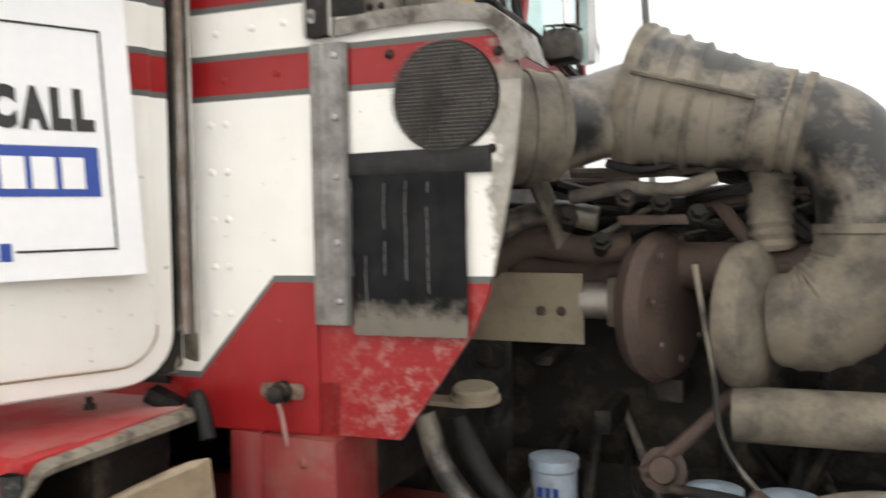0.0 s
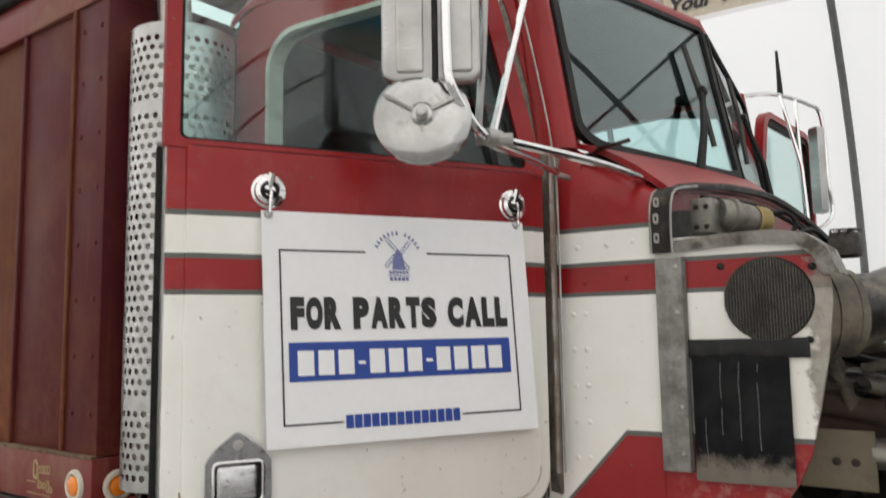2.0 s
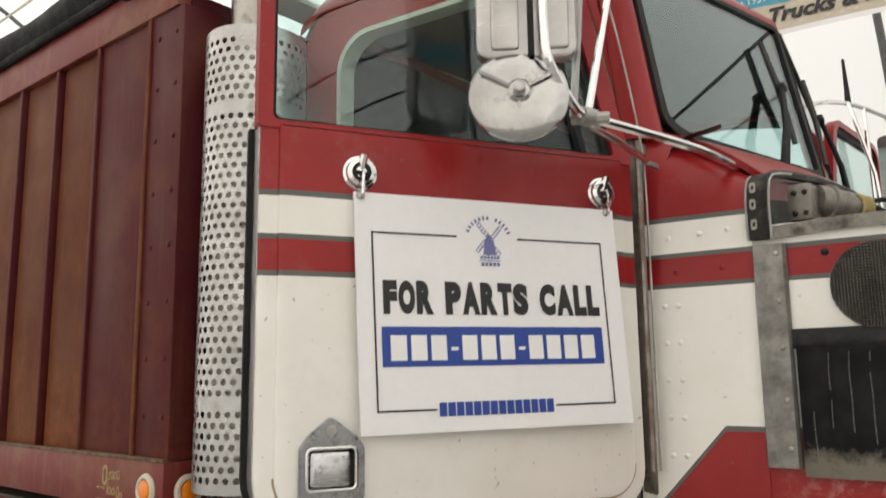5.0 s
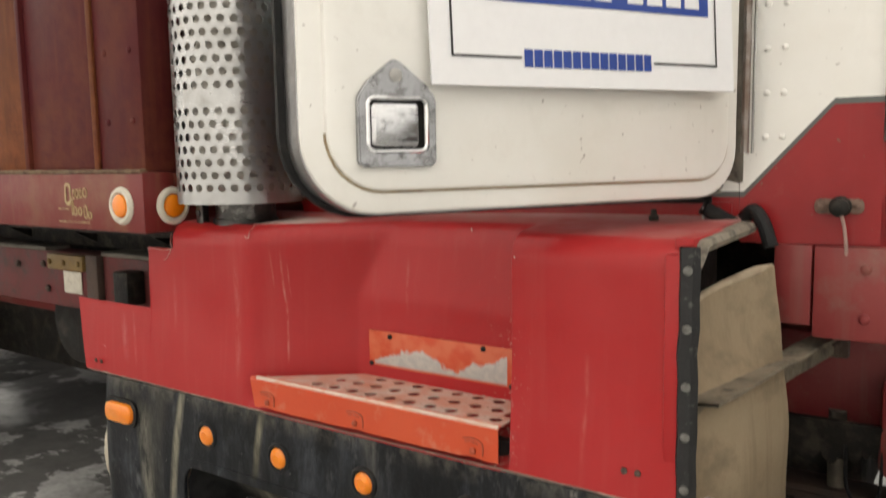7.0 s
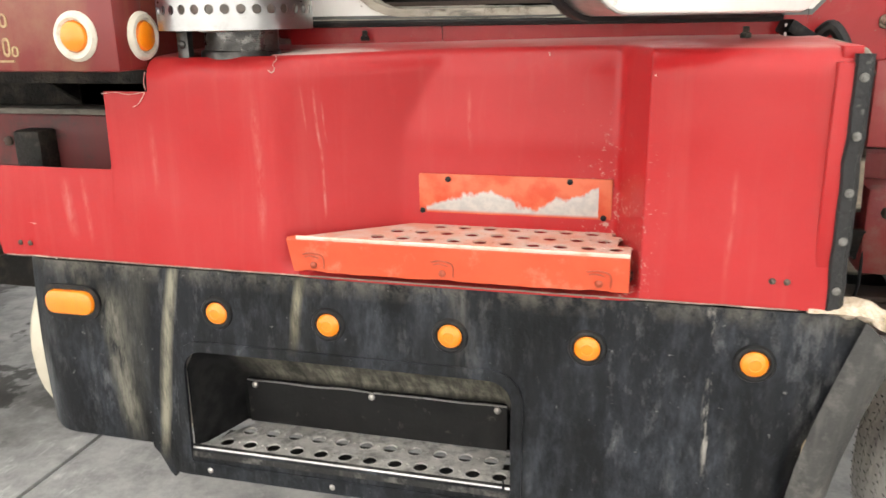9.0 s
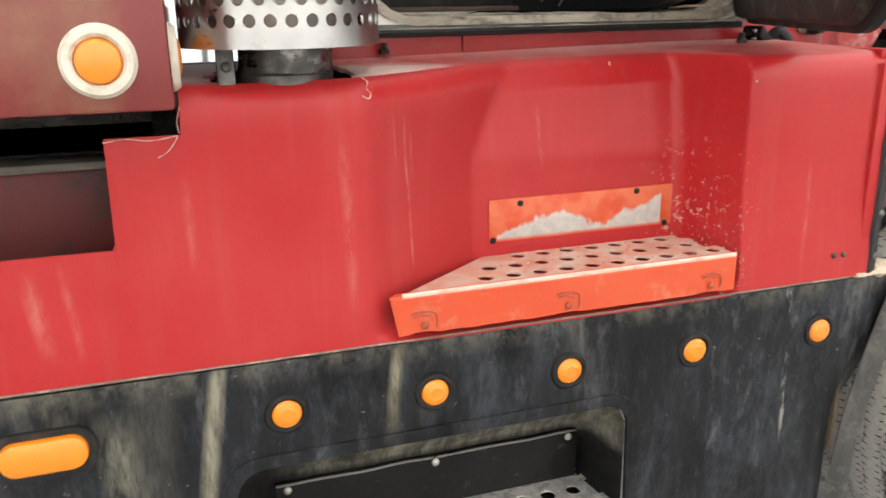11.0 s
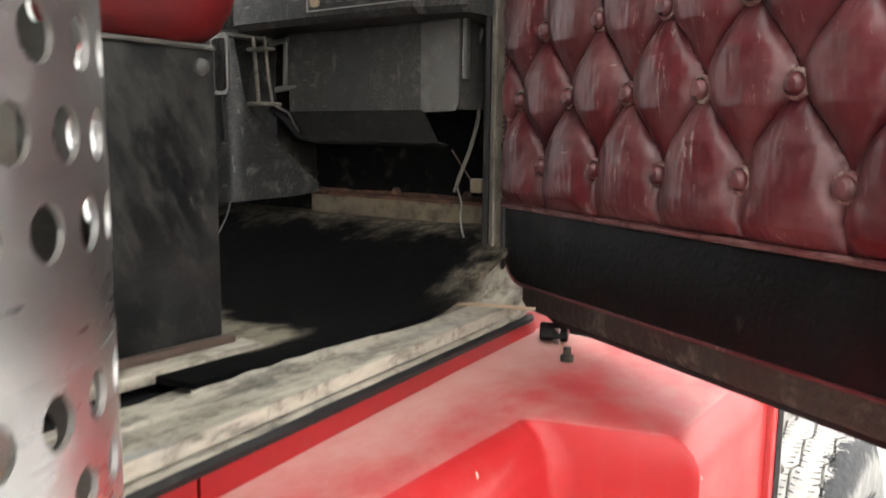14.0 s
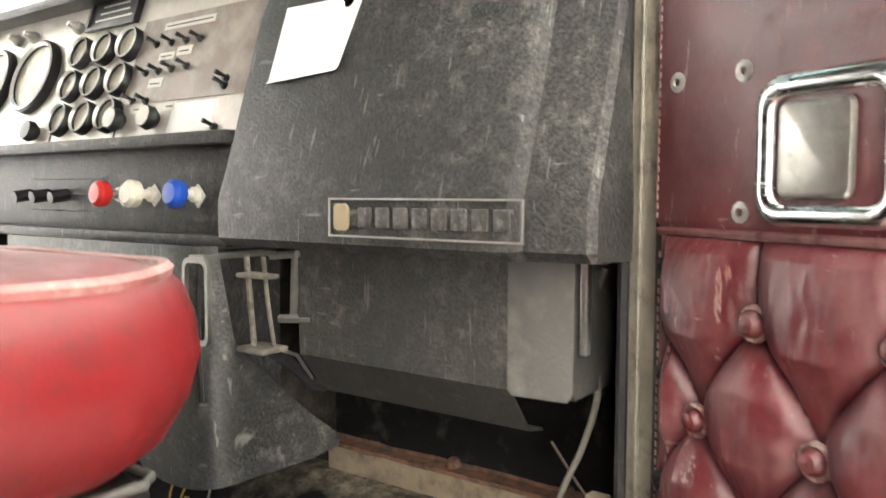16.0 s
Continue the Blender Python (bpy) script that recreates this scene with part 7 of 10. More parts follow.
def front_rubber(cx, cz, r, face_y):
    """Front tyre: pale dust on the tread, a ragged black band round the shoulder, grey dusty sidewall, black at the rim."""
    n = Nodes("dust_banded_tyre")
    x, y, z = n.axis(0), n.axis(1), n.axis(2)
    rad = n.math("SQRT", n.math("ADD", n.math("POWER", n.math("SUBTRACT", x, cx), 2), n.math("POWER", n.math("SUBTRACT", z, cz), 2)))
    rad = n.math("DIVIDE", rad, r)
    rag = n.ramp(n.noise(17, 7, 0.7, lo=0.25, hi=0.75), 0, 1, -0.035, 0.035)
    coarse = n.ramp(n.noise(5, 4, 0.6, lo=0.25, hi=0.75), 0, 1, -0.05, 0.05)
    grit = n.noise(70, 6, 0.7, lo=0.3, hi=0.7)
    dust = n.mix(grit, (0.29, 0.285, 0.268), (0.42, 0.41, 0.385))
    dust = n.mix(n.noise(9, 6, lo=0.52, hi=0.75), dust, (0.13, 0.13, 0.13))
    black = n.mix(grit, (0.014, 0.015, 0.017), (0.045, 0.047, 0.05))
    grey = n.mix(n.noise(13, 7, 0.7, lo=0.35, hi=0.65), (0.14, 0.14, 0.136), (0.25, 0.245, 0.23))
    over = n.math("ADD", n.math("SUBTRACT", y, face_y), n.math("ADD", rag, n.math("MULTIPLY", coarse, 0.9)))
    shoulder = n.ramp(over, 0.050, 0.040)
    col = n.mix(shoulder, dust, black)
    wall = n.math("ADD", rad, n.math("ADD", n.math("MULTIPLY", rag, 1.2), n.math("MULTIPLY", coarse, 0.5)))
    col = n.mix(n.math("MULTIPLY", n.ramp(wall, 0.90, 0.86), shoulder), col, grey)
    col = n.mix(n.math("MULTIPLY", n.ramp(wall, 0.745, 0.715), shoulder), col, black)
    n.bump(n.math("ADD", grit, n.noise(25, 5, lo=0.3, hi=0.7)), 0.5, 0.002)
    return n.done(col, 0.72, 0.0, Specular_IOR_Level=0.3)


def wheel(x, y, r, w, out):
    """Tyre with zigzag tread grooves on a steel rim; out is -1 when the face looks to -y."""
    th = w / 2
    prof = [(r * 0.60, -th * 0.72), (r * 0.62, -th * 0.86), (r * 0.74, -th * 1.0), (r * 0.86, -th * 0.99), (r * 0.945, -th * 0.90), (r * 0.985, -th * 0.80)]
    groove = [-0.66, -0.33, 0.0, 0.33, 0.66]
    for g_ in groove:
        a, b = g_ * th - 0.003, g_ * th + 0.003
        prof += [(r * (1 - 0.012 * abs(g_)), a), (r * 0.972, a + 0.001), (r * 0.972, b - 0.001), (r * (1 - 0.012 * abs(g_)), b)]
    prof += [(p, -h) for p, h in prof[5::-1]]
    seg = 168
    bm = bmesh.new()
    lathe(bm, prof, (x, y, GROUND + r), (0, out, 0), seg, lambda k, q: ((-0.005, -0.003, 0.000, 0.003, 0.006, 0.008)[(q + 2 * ((k - 6) // 4)) % 6] if 6 <= k < 26 else 0))
    for f in bm.faces:
        c = f.calc_center_median()
        f.material_index = 1 if math.hypot(c.x - x, c.z - GROUND - r) < r * 0.93 else 0
    rubber_ = front_rubber(x, GROUND + r, r, y - th) if x > -1 and out < 0 else None
    tyre = on("wheel", bm, (rubber_ or TYRE, rubber_ or SIDEWALL), "dusty worn truck tyre on a rusty white steel rim", 45)
    bm = bmesh.new()
    q = th
    lathe(bm, ((r * 0.585, q * 0.80), (r * 0.60, q * 0.84), (r * 0.615, q * 0.80), (r * 0.595, q * 0.70), (r * 0.56, q * 0.60), (r * 0.54, q * 0.30), (r * 0.45, q * 0.22), (r * 0.36, q * 0.34), (r * 0.22, q * 0.42), (0.0, q * 0.42)), (x, y, GROUND + r), (0, out, 0), 48)
    if x > -1 and out < 0:
        # short cuts on both sides of each tread groove
        cuts = bmesh.new()
        for gi, g_ in enumerate(groove):
            for k in range(176):
                a_ = 2 * math.pi * (k + 0.5 * (gi % 2)) / 176
                if math.sin(a_) < -0.75:
                    continue
                for sd in (-1, 1):
                    h0 = g_ * th + sd * 0.004
                    h1 = h0 + sd * (0.013 + 0.004 * math.sin(k * 2.3 + gi))
                    rr = r * (1 - 0.012 * abs(g_)) + 0.0007
                    quad = []
                    for hh, da in ((h0, -0.0042), (h0, 0.0042), (h1, 0.0062), (h1, 0.0038)):
                        aa = a_ + da + 0.004 * sd
                        quad.append(cuts.verts.new((x + rr * math.cos(aa), y + out * hh, GROUND + r + rr * math.sin(aa))))
                    cuts.faces.new(quad)
        under("tread_pattern", cuts, RUBBER, tyre, "short dark cuts across the tread ribs", doubles=False)
    rim = under("rim", bm, worn("rusty_white_rim", (0.58, 0.55, 0.47), (0.48, 0.41, 0.30), (0.34, 0.20, 0.08), 0.5, scale=12.0, dirt_lo=0.46, dirt_hi=0.66), tyre, "white steel rim with rust")
    for k in range(10):
        w_ = 2 * math.pi * k / 10
        bm = bmesh.new()
        lathe(bm, ((0.017, 0), (0.017, 0.028), (0.012, 0.032), (0, 0.033)), (x + r * 0.255 * math.cos(w_), y + out * q * 0.38, GROUND + r + r * 0.255 * math.sin(w_)), (0, out, 0), 6)
        under("lug_nut", bm, DULLBOLT, tyre)
    bm = bmesh.new()
    lathe(bm, ((r * 0.17, q * 0.40), (r * 0.165, q * 0.44), (r * 0.135, q * 0.46), (r * 0.13, q * 0.72), (r * 0.11, q * 0.79), (r * 0.05, q * 0.81), (0, q * 0.81)), (x, y, GROUND + r), (0, out, 0), 24)
    under("hub_cap", bm, GRIME_AND_SHADE, tyre)
    return tyre


wheel(-0.299, 0.807, 0.524, 0.322, -1)
wheel(-0.299, 2 * MID - 0.807, 0.524, 0.322, 1)
for x in (-5.4, -6.8):
    for y in (0.80, 1.16):
        wheel(x, y, 0.52, 0.28, -1)
        wheel(x, 2 * MID - y, 0.52, 0.28, 1)
on("front_axle", tubed([(-0.30, 0.90, 0.37), (-0.30, 1.3, 0.28), (-0.30, MID, 0.26), (-0.30, 2.6, 0.28), (-0.30, 3.0, 0.37)], 0.06, 10), GRIME_AND_SHADE, "greasy front axle beam")
bm = bmesh.new()
for k in range(6):
    box(bm, -1.05 + 0.06 * k, 0.5 - 0.06 * k, 1.46, 1.56, 0.52 - 0.018 * k, 0.535 - 0.018 * k, 0.003)
on("leaf_spring", bm, RUST, "rusty leaf spring pack")

# ---- cowl quarter panel with the round screen ----


def qp(u, v, t):
    return Vector((u, side(u) + 0.004 - t, v))


outline = [(-0.738, 1.153), (-0.595, 1.153), (-0.53, 1.245), (-0.472, 1.328), (-0.447, 1.385), (-0.425, 1.48), (-0.405, 1.58), (-0.392, 1.68), (-0.393, 1.725), (-0.402, 1.765), (-0.42, 1.80), (-0.45, 1.822), (-0.49, 1.832), (-0.738, 1.832)]
bm = bmesh.new()
slab(bm, outline, -0.01, 0.0, qp)
quarter = on("quarter_panel", bm, CAB, "battered cowl quarter panel patched with black tape")
bm = bmesh.new()
arch = [(-0.69, 1.80), (-0.60, 1.806), (-0.50, 1.808), (-0.45, 1.80), (-0.42, 1.775), (-0.405, 1.735), (-0.400, 1.68)]
arch2 = [(-0.69, 1.826), (-0.60, 1.833), (-0.49, 1.834), (-0.435, 1.824), (-0.395, 1.792), (-0.377, 1.74), (-0.374, 1.68)]
for (a, b), (c, d) in list(zip(zip(arch, arch2), list(zip(arch, arch2))[1:]))[:5]:
    for t in (0.012,):
        bm.faces.new([bm.verts.new(qp(*p, t)) for p in (a, c, d, b)])
        bm.faces.new([bm.verts.new(qp(*p)) for p in ((*b, t), (*d, t), (*d, -0.09), (*b, -0.09))])
ar = under("arch_strip", bm, worn("dirty_bare_metal", (0.26, 0.245, 0.22), (0.17, 0.158, 0.138), (0.06, 0.05, 0.04), 0.45, 0.5, scale=14.0, dirt_lo=0.44, dirt_hi=0.62, bump=0.4, depth=0.002), quarter, "bare dented metal arch strip")
ar.modifiers.new("thick", "SOLIDIFY").thickness = 0.003
# round mesh screen
bm = bmesh.new()
lathe(bm, ((0.0, 0.010), (0.03, 0.0095), (0.06, 0.007), (0.083, 0.002), (0.087, -0.004)), qp(-0.509, 1.693, 0.004), (0.1, -1, 0), 36)
under("screen_back", bm, GRIME_AND_SHADE, quarter)
bm = bmesh.new()
for k in range(-14, 15):
    d = 0.0058 * k
    h = math.sqrt(max(0.0, 0.085 ** 2 - d * d))
    tube(bm, [qp(-0.509 + d, 1.693 - h, 0.016), qp(-0.509 + d, 1.693 + h, 0.016)], 0.00062, 4)
    tube(bm, [qp(-0.509 - h, 1.693 + d, 0.017), qp(-0.509 + h, 1.693 + d, 0.017)], 0.00062, 4)
under("wire_mesh", bm, worn("screen_wire", (0.11, 0.103, 0.093), (0.17, 0.16, 0.142), (0.03, 0.027, 0.024), 0.6, scale=18.0, dirt_lo=0.45, dirt_hi=0.6), quarter, "dark round wire-mesh air screen")
for x, z in ((-0.60, 1.765), (-0.425, 1.755), (-0.437, 1.61)):
    bm = bmesh.new()
    stud(bm, qp(x, z, 0.0), (0, -1, 0), 0.008, 0.006)
    under("bolt", bm, GRIME_AND_SHADE, quarter)
CREASE = worn("chalky_crease", (0.14, 0.14, 0.14), (0.22, 0.22, 0.21), (0.03, 0.03, 0.03), 0.7, scale=80.0)
# tape patch: top strip, ribbed sheet, muddy lower end
TAPE = worn("black_tape", (0.006, 0.006, 0.007), (0.012, 0.012, 0.013), (0.04, 0.037, 0.034), 0.4, scale=14, bump=0.3, spec=0.3)
bm = bmesh.new()
slab(bm, [(-0.683, 1.572), (-0.437, 1.575), (-0.437, 1.615), (-0.683, 1.612)], 0.002, 0.009, qp, 0.002)
patch = under("tape_strip", bm, TAPE, quarter, "strip of black tape")
bm = bmesh.new()
g = []
for i in range(25):
    x = -0.666 + (0.666 - 0.475) * i / 24
    g.append([bm.verts.new(qp(x, 1.322 + 0.255 * k / 10, 0.010 + 0.005 * abs(math.sin(i / 24 * 4 * math.pi)) + 0.002 * noise.noise(Vector((x * 20, k, 0))))) for k in range(11)])
for r0, r1 in zip(g, g[1:]):
    for k in range(10):
        bm.faces.new((r0[k], r1[k], r1[k + 1], r0[k + 1]))


def muddy_tape():
    n = Nodes("muddy_black_sheet")
    z = n.axis(2)
    mud = n.math("ADD", n.ramp(z, 1.41, 1.33), n.math("MULTIPLY", n.noise(40, 6, 0.7, lo=0.2, hi=0.8), 0.7))
    mud = n.ramp(mud, 0.75, 1.15)
    col = n.mix(n.math("MULTIPLY", mud, 0.85), n.mix(n.noise(15, 4), (0.006, 0.006, 0.007), (0.014, 0.014, 0.015)), (0.19, 0.17, 0.14))
    return n.done(col, n.ramp(mud, 0, 1, 0.55, 0.85), 0.0, Specular_IOR_Level=0.12)


under("tape_sheet", bm, muddy_tape(), quarter, "ribbed black sheet with dried mud", 60)
for u_, v0_, v1_ in ((-0.607, 1.40, 1.565), (-0.571, 1.41, 1.567), (-0.535, 1.39, 1.565), (-0.640, 1.36, 1.45)):
    bm = bmesh.new()
    for k in range(9):
        a_ = v0_ + (v1_ - v0_) * k / 9
        if noise.noise(Vector((u_ * 60, a_ * 45, 0))) > -0.22:
            tube(bm, [qp(u_ + 0.003 * noise.noise(Vector((a_ * 20, u_, 0))), a_, 0.0165), qp(u_ + 0.003 * noise.noise(Vector((a_ * 20 + 0.4, u_, 0))), a_ + (v1_ - v0_) / 10, 0.0165)], 0.0009, 4)
    under("crease_crack", bm, CREASE, quarter)
# aluminium corner strip
bm = bmesh.new()
g = [[bm.verts.new(skin(x, z, t)) for x, t in ((-0.737, 0.001), (-0.733, 0.010), (-0.712, 0.013), (-0.708, 0.010), (-0.70, 0.011), (-0.676, 0.012), (-0.67, 0.002))] for z in (1.337, 1.45, 1.56, 1.67, 1.79)]
for r0, r1 in zip(g, g[1:]):
    for k in range(6):
        bm.faces.new((r0[k], r0[k + 1], r1[k + 1], r1[k]))
cs = on("corner_strip", bm, steel("weathered_corner_metal", (0.30, 0.295, 0.28), 0.38, (0.20, 0.19, 0.175), (0.08, 0.07, 0.06), 0.46, 0.68, 12.0), "dull weathered metal cowl corner strip")
cs.modifiers.new("thick", "SOLIDIFY").thickness = 0.003
for z in (1.375, 1.47, 1.575, 1.67, 1.768):
    bm = bmesh.new()
    stud(bm, skin(-0.688, z, 0.012), (0, -1, 0), 0.006, 0.005)
    under("screw", bm, ALU, cs)
# cab mount post and lower red panel
on("mount_post", boxed(-0.838, -0.692, 1.062, 1.20, 0.98, 1.15, 0.004), FRAMERED, "red cab mount post")
for z in (1.022, 1.112):
    bm = bmesh.new()
    stud(bm, (-0.752, 1.062, z), (0, -1, 0), 0.010, 0.008)
    on("mount_bolt", bm, FRAMERED, "painted cab mount bolt")
on("mount_plate", boxed(-0.908, -0.842, 1.068, 1.20, 1.0, 1.15, 0.003), FRAMERED, "red cab mount plate")
on("transmission", boxed(-2.3, -0.8, 1.62, 2.3, 0.40, 1.12, 0.03), GRIME_AND_SHADE, "grimy transmission under the cab")
bm = bmesh.new()
slab(bm, [(-0.97, 1.15), (-0.70, 1.15), (-0.70, 1.24), (-0.97, 1.24)], -0.012, -0.004, skin)
on("lower_cowl", bm, CAB)
bm = bmesh.new()
lathe(bm, ((0.019, 0.004), (0.019, 0.016), (0.015, 0.020), (0.015, 0.036), (0.009, 0.040), (0, 0.040)), skin(-0.80, 1.222, 0.0), (0.1, -1, 0), 14)
plug = on("plug_socket", bm, GRIME_AND_SHADE, "black plug socket on a rusty bracket")
bm = bmesh.new()
slab(bm, rounded(-0.842, -0.762, 1.209, 1.236, 0.010, 4), 0.001, 0.007, skin, 0.002)
stud(bm, skin(-0.832, 1.222, 0.007), (0, -1, 0), 0.007, 0.005)
stud(bm, skin(-0.772, 1.222, 0.007), (0, -1, 0), 0.007, 0.005)
under("socket_bracket", bm, worn("rust_flaked_bracket", (0.16, 0.10, 0.075), (0.24, 0.17, 0.13), (0.07, 0.035, 0.025), 0.8, scale=40.0, dirt_lo=0.45, dirt_hi=0.6, bump=0.5), plug, "rusty bracket of the socket")
bm = bmesh.new()
tube(bm, curve([skin(-0.80, 1.225, 0.03), skin(-0.79, 1.19, 0.025), skin(-0.785, 1.13, 0.015), skin(-0.79, 1.04, -0.04)], 4), 0.0035, 6)
under("strap", bm, worn("pale_tie", (0.36, 0.24, 0.21), (0.30, 0.17, 0.15), None, 0.7, scale=30), plug)
# black latch bar beside the fairing
bm = bmesh.new()
tube(bm, curve([(-0.955, 1.03, 1.20), (-0.935, 1.02, 1.215), (-0.915, 1.012, 1.19), (-0.900, 1.005, 1.15)], 5), 0.013, 10)
on("rubber_hose_end", bm, RUBBER, "stub of black rubber hose")
bm = bmesh.new()
box(bm, -0.034, 0.030, -0.022, 0.022, 0.0, 0.026, 0.004, place=lambda c: Matrix.Translation((-1.002, 1.012, 1.192)) @ Matrix.Rotation(0.45, 3, "Z").to_4x4() @ Matrix.Rotation(0.5, 3, "Y").to_4x4() @ c)
on("stop_block", bm, worn("black_stop_rubber", (0.0025, 0.0025, 0.0028), (0.006, 0.006, 0.006), (0.03, 0.028, 0.025), 0.5, scale=20.0, spec=0.15), "black door stop block")
bm = bmesh.new()
box(bm, -1.022, -1.018, 0.992, 1.004, 1.192, 1.222, 0.001)
box(bm, -1.030, -1.018, 0.992, 1.004, 1.190, 1.194, 0.001)
on("stop_angle", bm, MIRRORBACK, "small bent steel angle beside the door stop")
# small studs on the fairing top
for x, y in ((-1.85, 0.95), (-1.096, 0.94)):
    bm = bmesh.new()
    lathe(bm, ((0.010, 0), (0.010, 0.008), (0.006, 0.010), (0.006, 0.02), (0, 0.021)), (x, y, 1.198), (0, 0, 1), 8)
    on("mount_bolt", bm, GRIME_AND_SHADE, "dark mounting bolt")
# cab sill: red strip below, dirty aluminium tread above
bm = bmesh.new()
slab(bm, [(-2.02, 1.19), (-1.692, 1.19), (-1.692, 1.228), (-2.02, 1.228)], 0.0, 0.006, skin)
slab(bm, [(-1.688, 1.19), (-0.985, 1.19), (-0.985, 1.228), (-1.688, 1.228)], 0.0, 0.006, skin)
on("sill_strip", bm, CAB, "red strip below the door sill")
bm = bmesh.new()
g = []
for k in range(81):
    x = -1.97 + 0.965 * k / 80
    lift = 0.065 * smooth01(x, -1.14, -1.0) ** 2
    draw = 0.06 * smooth01(x, -1.10, -1.005)
    y0 = side(x)
    g.append([bm.verts.new((x, y + 0.003 * noise.noise(Vector((x * 30, q, 0))), z + 0.0035 * noise.noise(Vector((x * 22, q * 0.6, 5))) + (lift if q > 1 else lift * 0.3))) for q, (y, z) in enumerate(((y0 - 0.010, 1.226), (y0 - 0.012, 1.238), (y0 + 0.01, 1.244), (y0 + 0.05, 1.247), (y0 + 0.055, 1.262), (y0 + 0.075 - 0.3 * draw, 1.265), (y0 + 0.09 - 0.5 * draw, 1.252), (y0 + 0.13 - draw, 1.25)))])
for r0, r1 in zip(g, g[1:]):
    for q in range(7):
        bm.faces.new((r0[q], r0[q + 1], r1[q + 1], r1[q]))
sill = on("door_sill", bm, SILL, "dirt-covered aluminium door sill")
sill.modifiers.new("thick", "SOLIDIFY").thickness = 0.004
bm = bmesh.new()
tube(bm, [(x, side(x) - 0.012, 1.232) for x in (-1.97, -1.5, -1.02)], 0.007, 6)
under("sill_edge", bm, RUBBER, sill)
stick = empty("stick", "thin dry stick lying on the dirty door sill", "stick", at=(-1.135, 1.045, 1.268))
child(part("twig", tubed([(-1.158, 1.115, 1.268), (-1.14, 1.05, 1.272), (-1.112, 0.985, 1.270)], 0.0028, 6, 4), worn("dry_twig", (0.30, 0.22, 0.15), (0.22, 0.15, 0.10), None, 0.8, scale=40)), stick)
# hinge pillar seen from inside
bm = bmesh.new()
box(bm, -1.016, -0.965, 1.06, 1.134, 1.262, 2.06, 0.008)
pillar = on("hinge_pillar", bm, PILLAR, "scuffed metal hinge pillar")
bm = bmesh.new()
tube(bm, [(-1.012, 1.138, 1.30), (-1.012, 1.138, 2.04)], 0.007, 8)
tube(bm, [(-1.019, 1.098, 1.30), (-1.019, 1.098, 2.04)], 0.006, 8)
under("seal", bm, RUBBER, pillar)
bm = bmesh.new()
tube(bm, [(-1.0185, 1.120, 1.30), (-1.0185, 1.120, 2.04)], 0.0028, 8)
under("bright_bead", bm, PILLAR, pillar)
on("pillar_lining", boxed(-1.0, -0.86, 1.085, 1.145, 1.25, 1.86, 0.004), worn("muddy_side_lining", (0.10, 0.082, 0.058), (0.16, 0.13, 0.09), (0.035, 0.03, 0.024), 0.8, scale=16.0, streak=0.5, dirt_lo=0.45, dirt_hi=0.65, bump=0.5), "muddy brown side lining")

# ---- cab interior ----
# floor with raised toe board
bm = bmesh.new()
g = []
for k in range(25):
    x = -1.62 + 0.77 * k / 24
    z = 1.252 + 0.102 * smooth01(x, -1.25, -0.90)
    g.append([bm.verts.new((x, 1.085 + 1.3 * j / 12, z + 0.02 * math.exp(-((j - 0.3) / 0.7) ** 2))) for j in range(13)])
for r0, r1 in zip(g, g[1:]):
    for j in range(12):
        bm.faces.new((r0[j], r0[j + 1], r1[j + 1], r1[j]))


def dusty_mat():
    """Black mat with pale dust gathered along the toe board and the sill."""
    n = Nodes("dust_edged_black_mat")
    x, y = n.axis(0), n.axis(1)
    wob = n.ramp(n.noise(9, 6, 0.65, lo=0.2, hi=0.8), 0, 1, -0.09, 0.09)
    toe_ = n.ramp(n.math("ADD", x, wob), -1.00, -0.905)
    sill_ = n.math("MULTIPLY", n.ramp(x, -1.22, -1.10), n.ramp(n.math("ADD", n.math("SUBTRACT", y, n.math("MULTIPLY", n.ramp(x, -1.25, -0.95), 0.07)), wob), 1.105, 1.045))
    rear_ = n.math("MULTIPLY", n.ramp(n.math("ADD", x, wob), -1.36, -1.42), n.ramp(n.math("ADD", y, n.math("MULTIPLY", wob, 0.3)), 1.150, 1.165))
    edge = n.math("MAXIMUM", n.math("MAXIMUM", n.math("MULTIPLY", toe_, 0.8), n.math("MULTIPLY", sill_, 0.7)), n.math("MULTIPLY", rear_, 0.85))
    fleck = n.math("MAXIMUM", n.noise(45, 8, 0.75, lo=0.42, hi=0.68), n.math("MULTIPLY", rear_, 0.8))
    mask = n.math("MULTIPLY", edge, n.math("MULTIPLY_ADD", fleck, 0.75, 0.25))
    col = n.mix(mask, n.mix(n.noise(30, 5, lo=0.35, hi=0.7), (0.0022, 0.0022, 0.0025), (0.0045, 0.0044, 0.0043)), (0.27, 0.235, 0.18))
    n.bump(n.noise(60, 5, lo=0.3, hi=0.7), 0.4, 0.002)
    return n.done(col, 0.9, 0.0, Specular_IOR_Level=0.05)


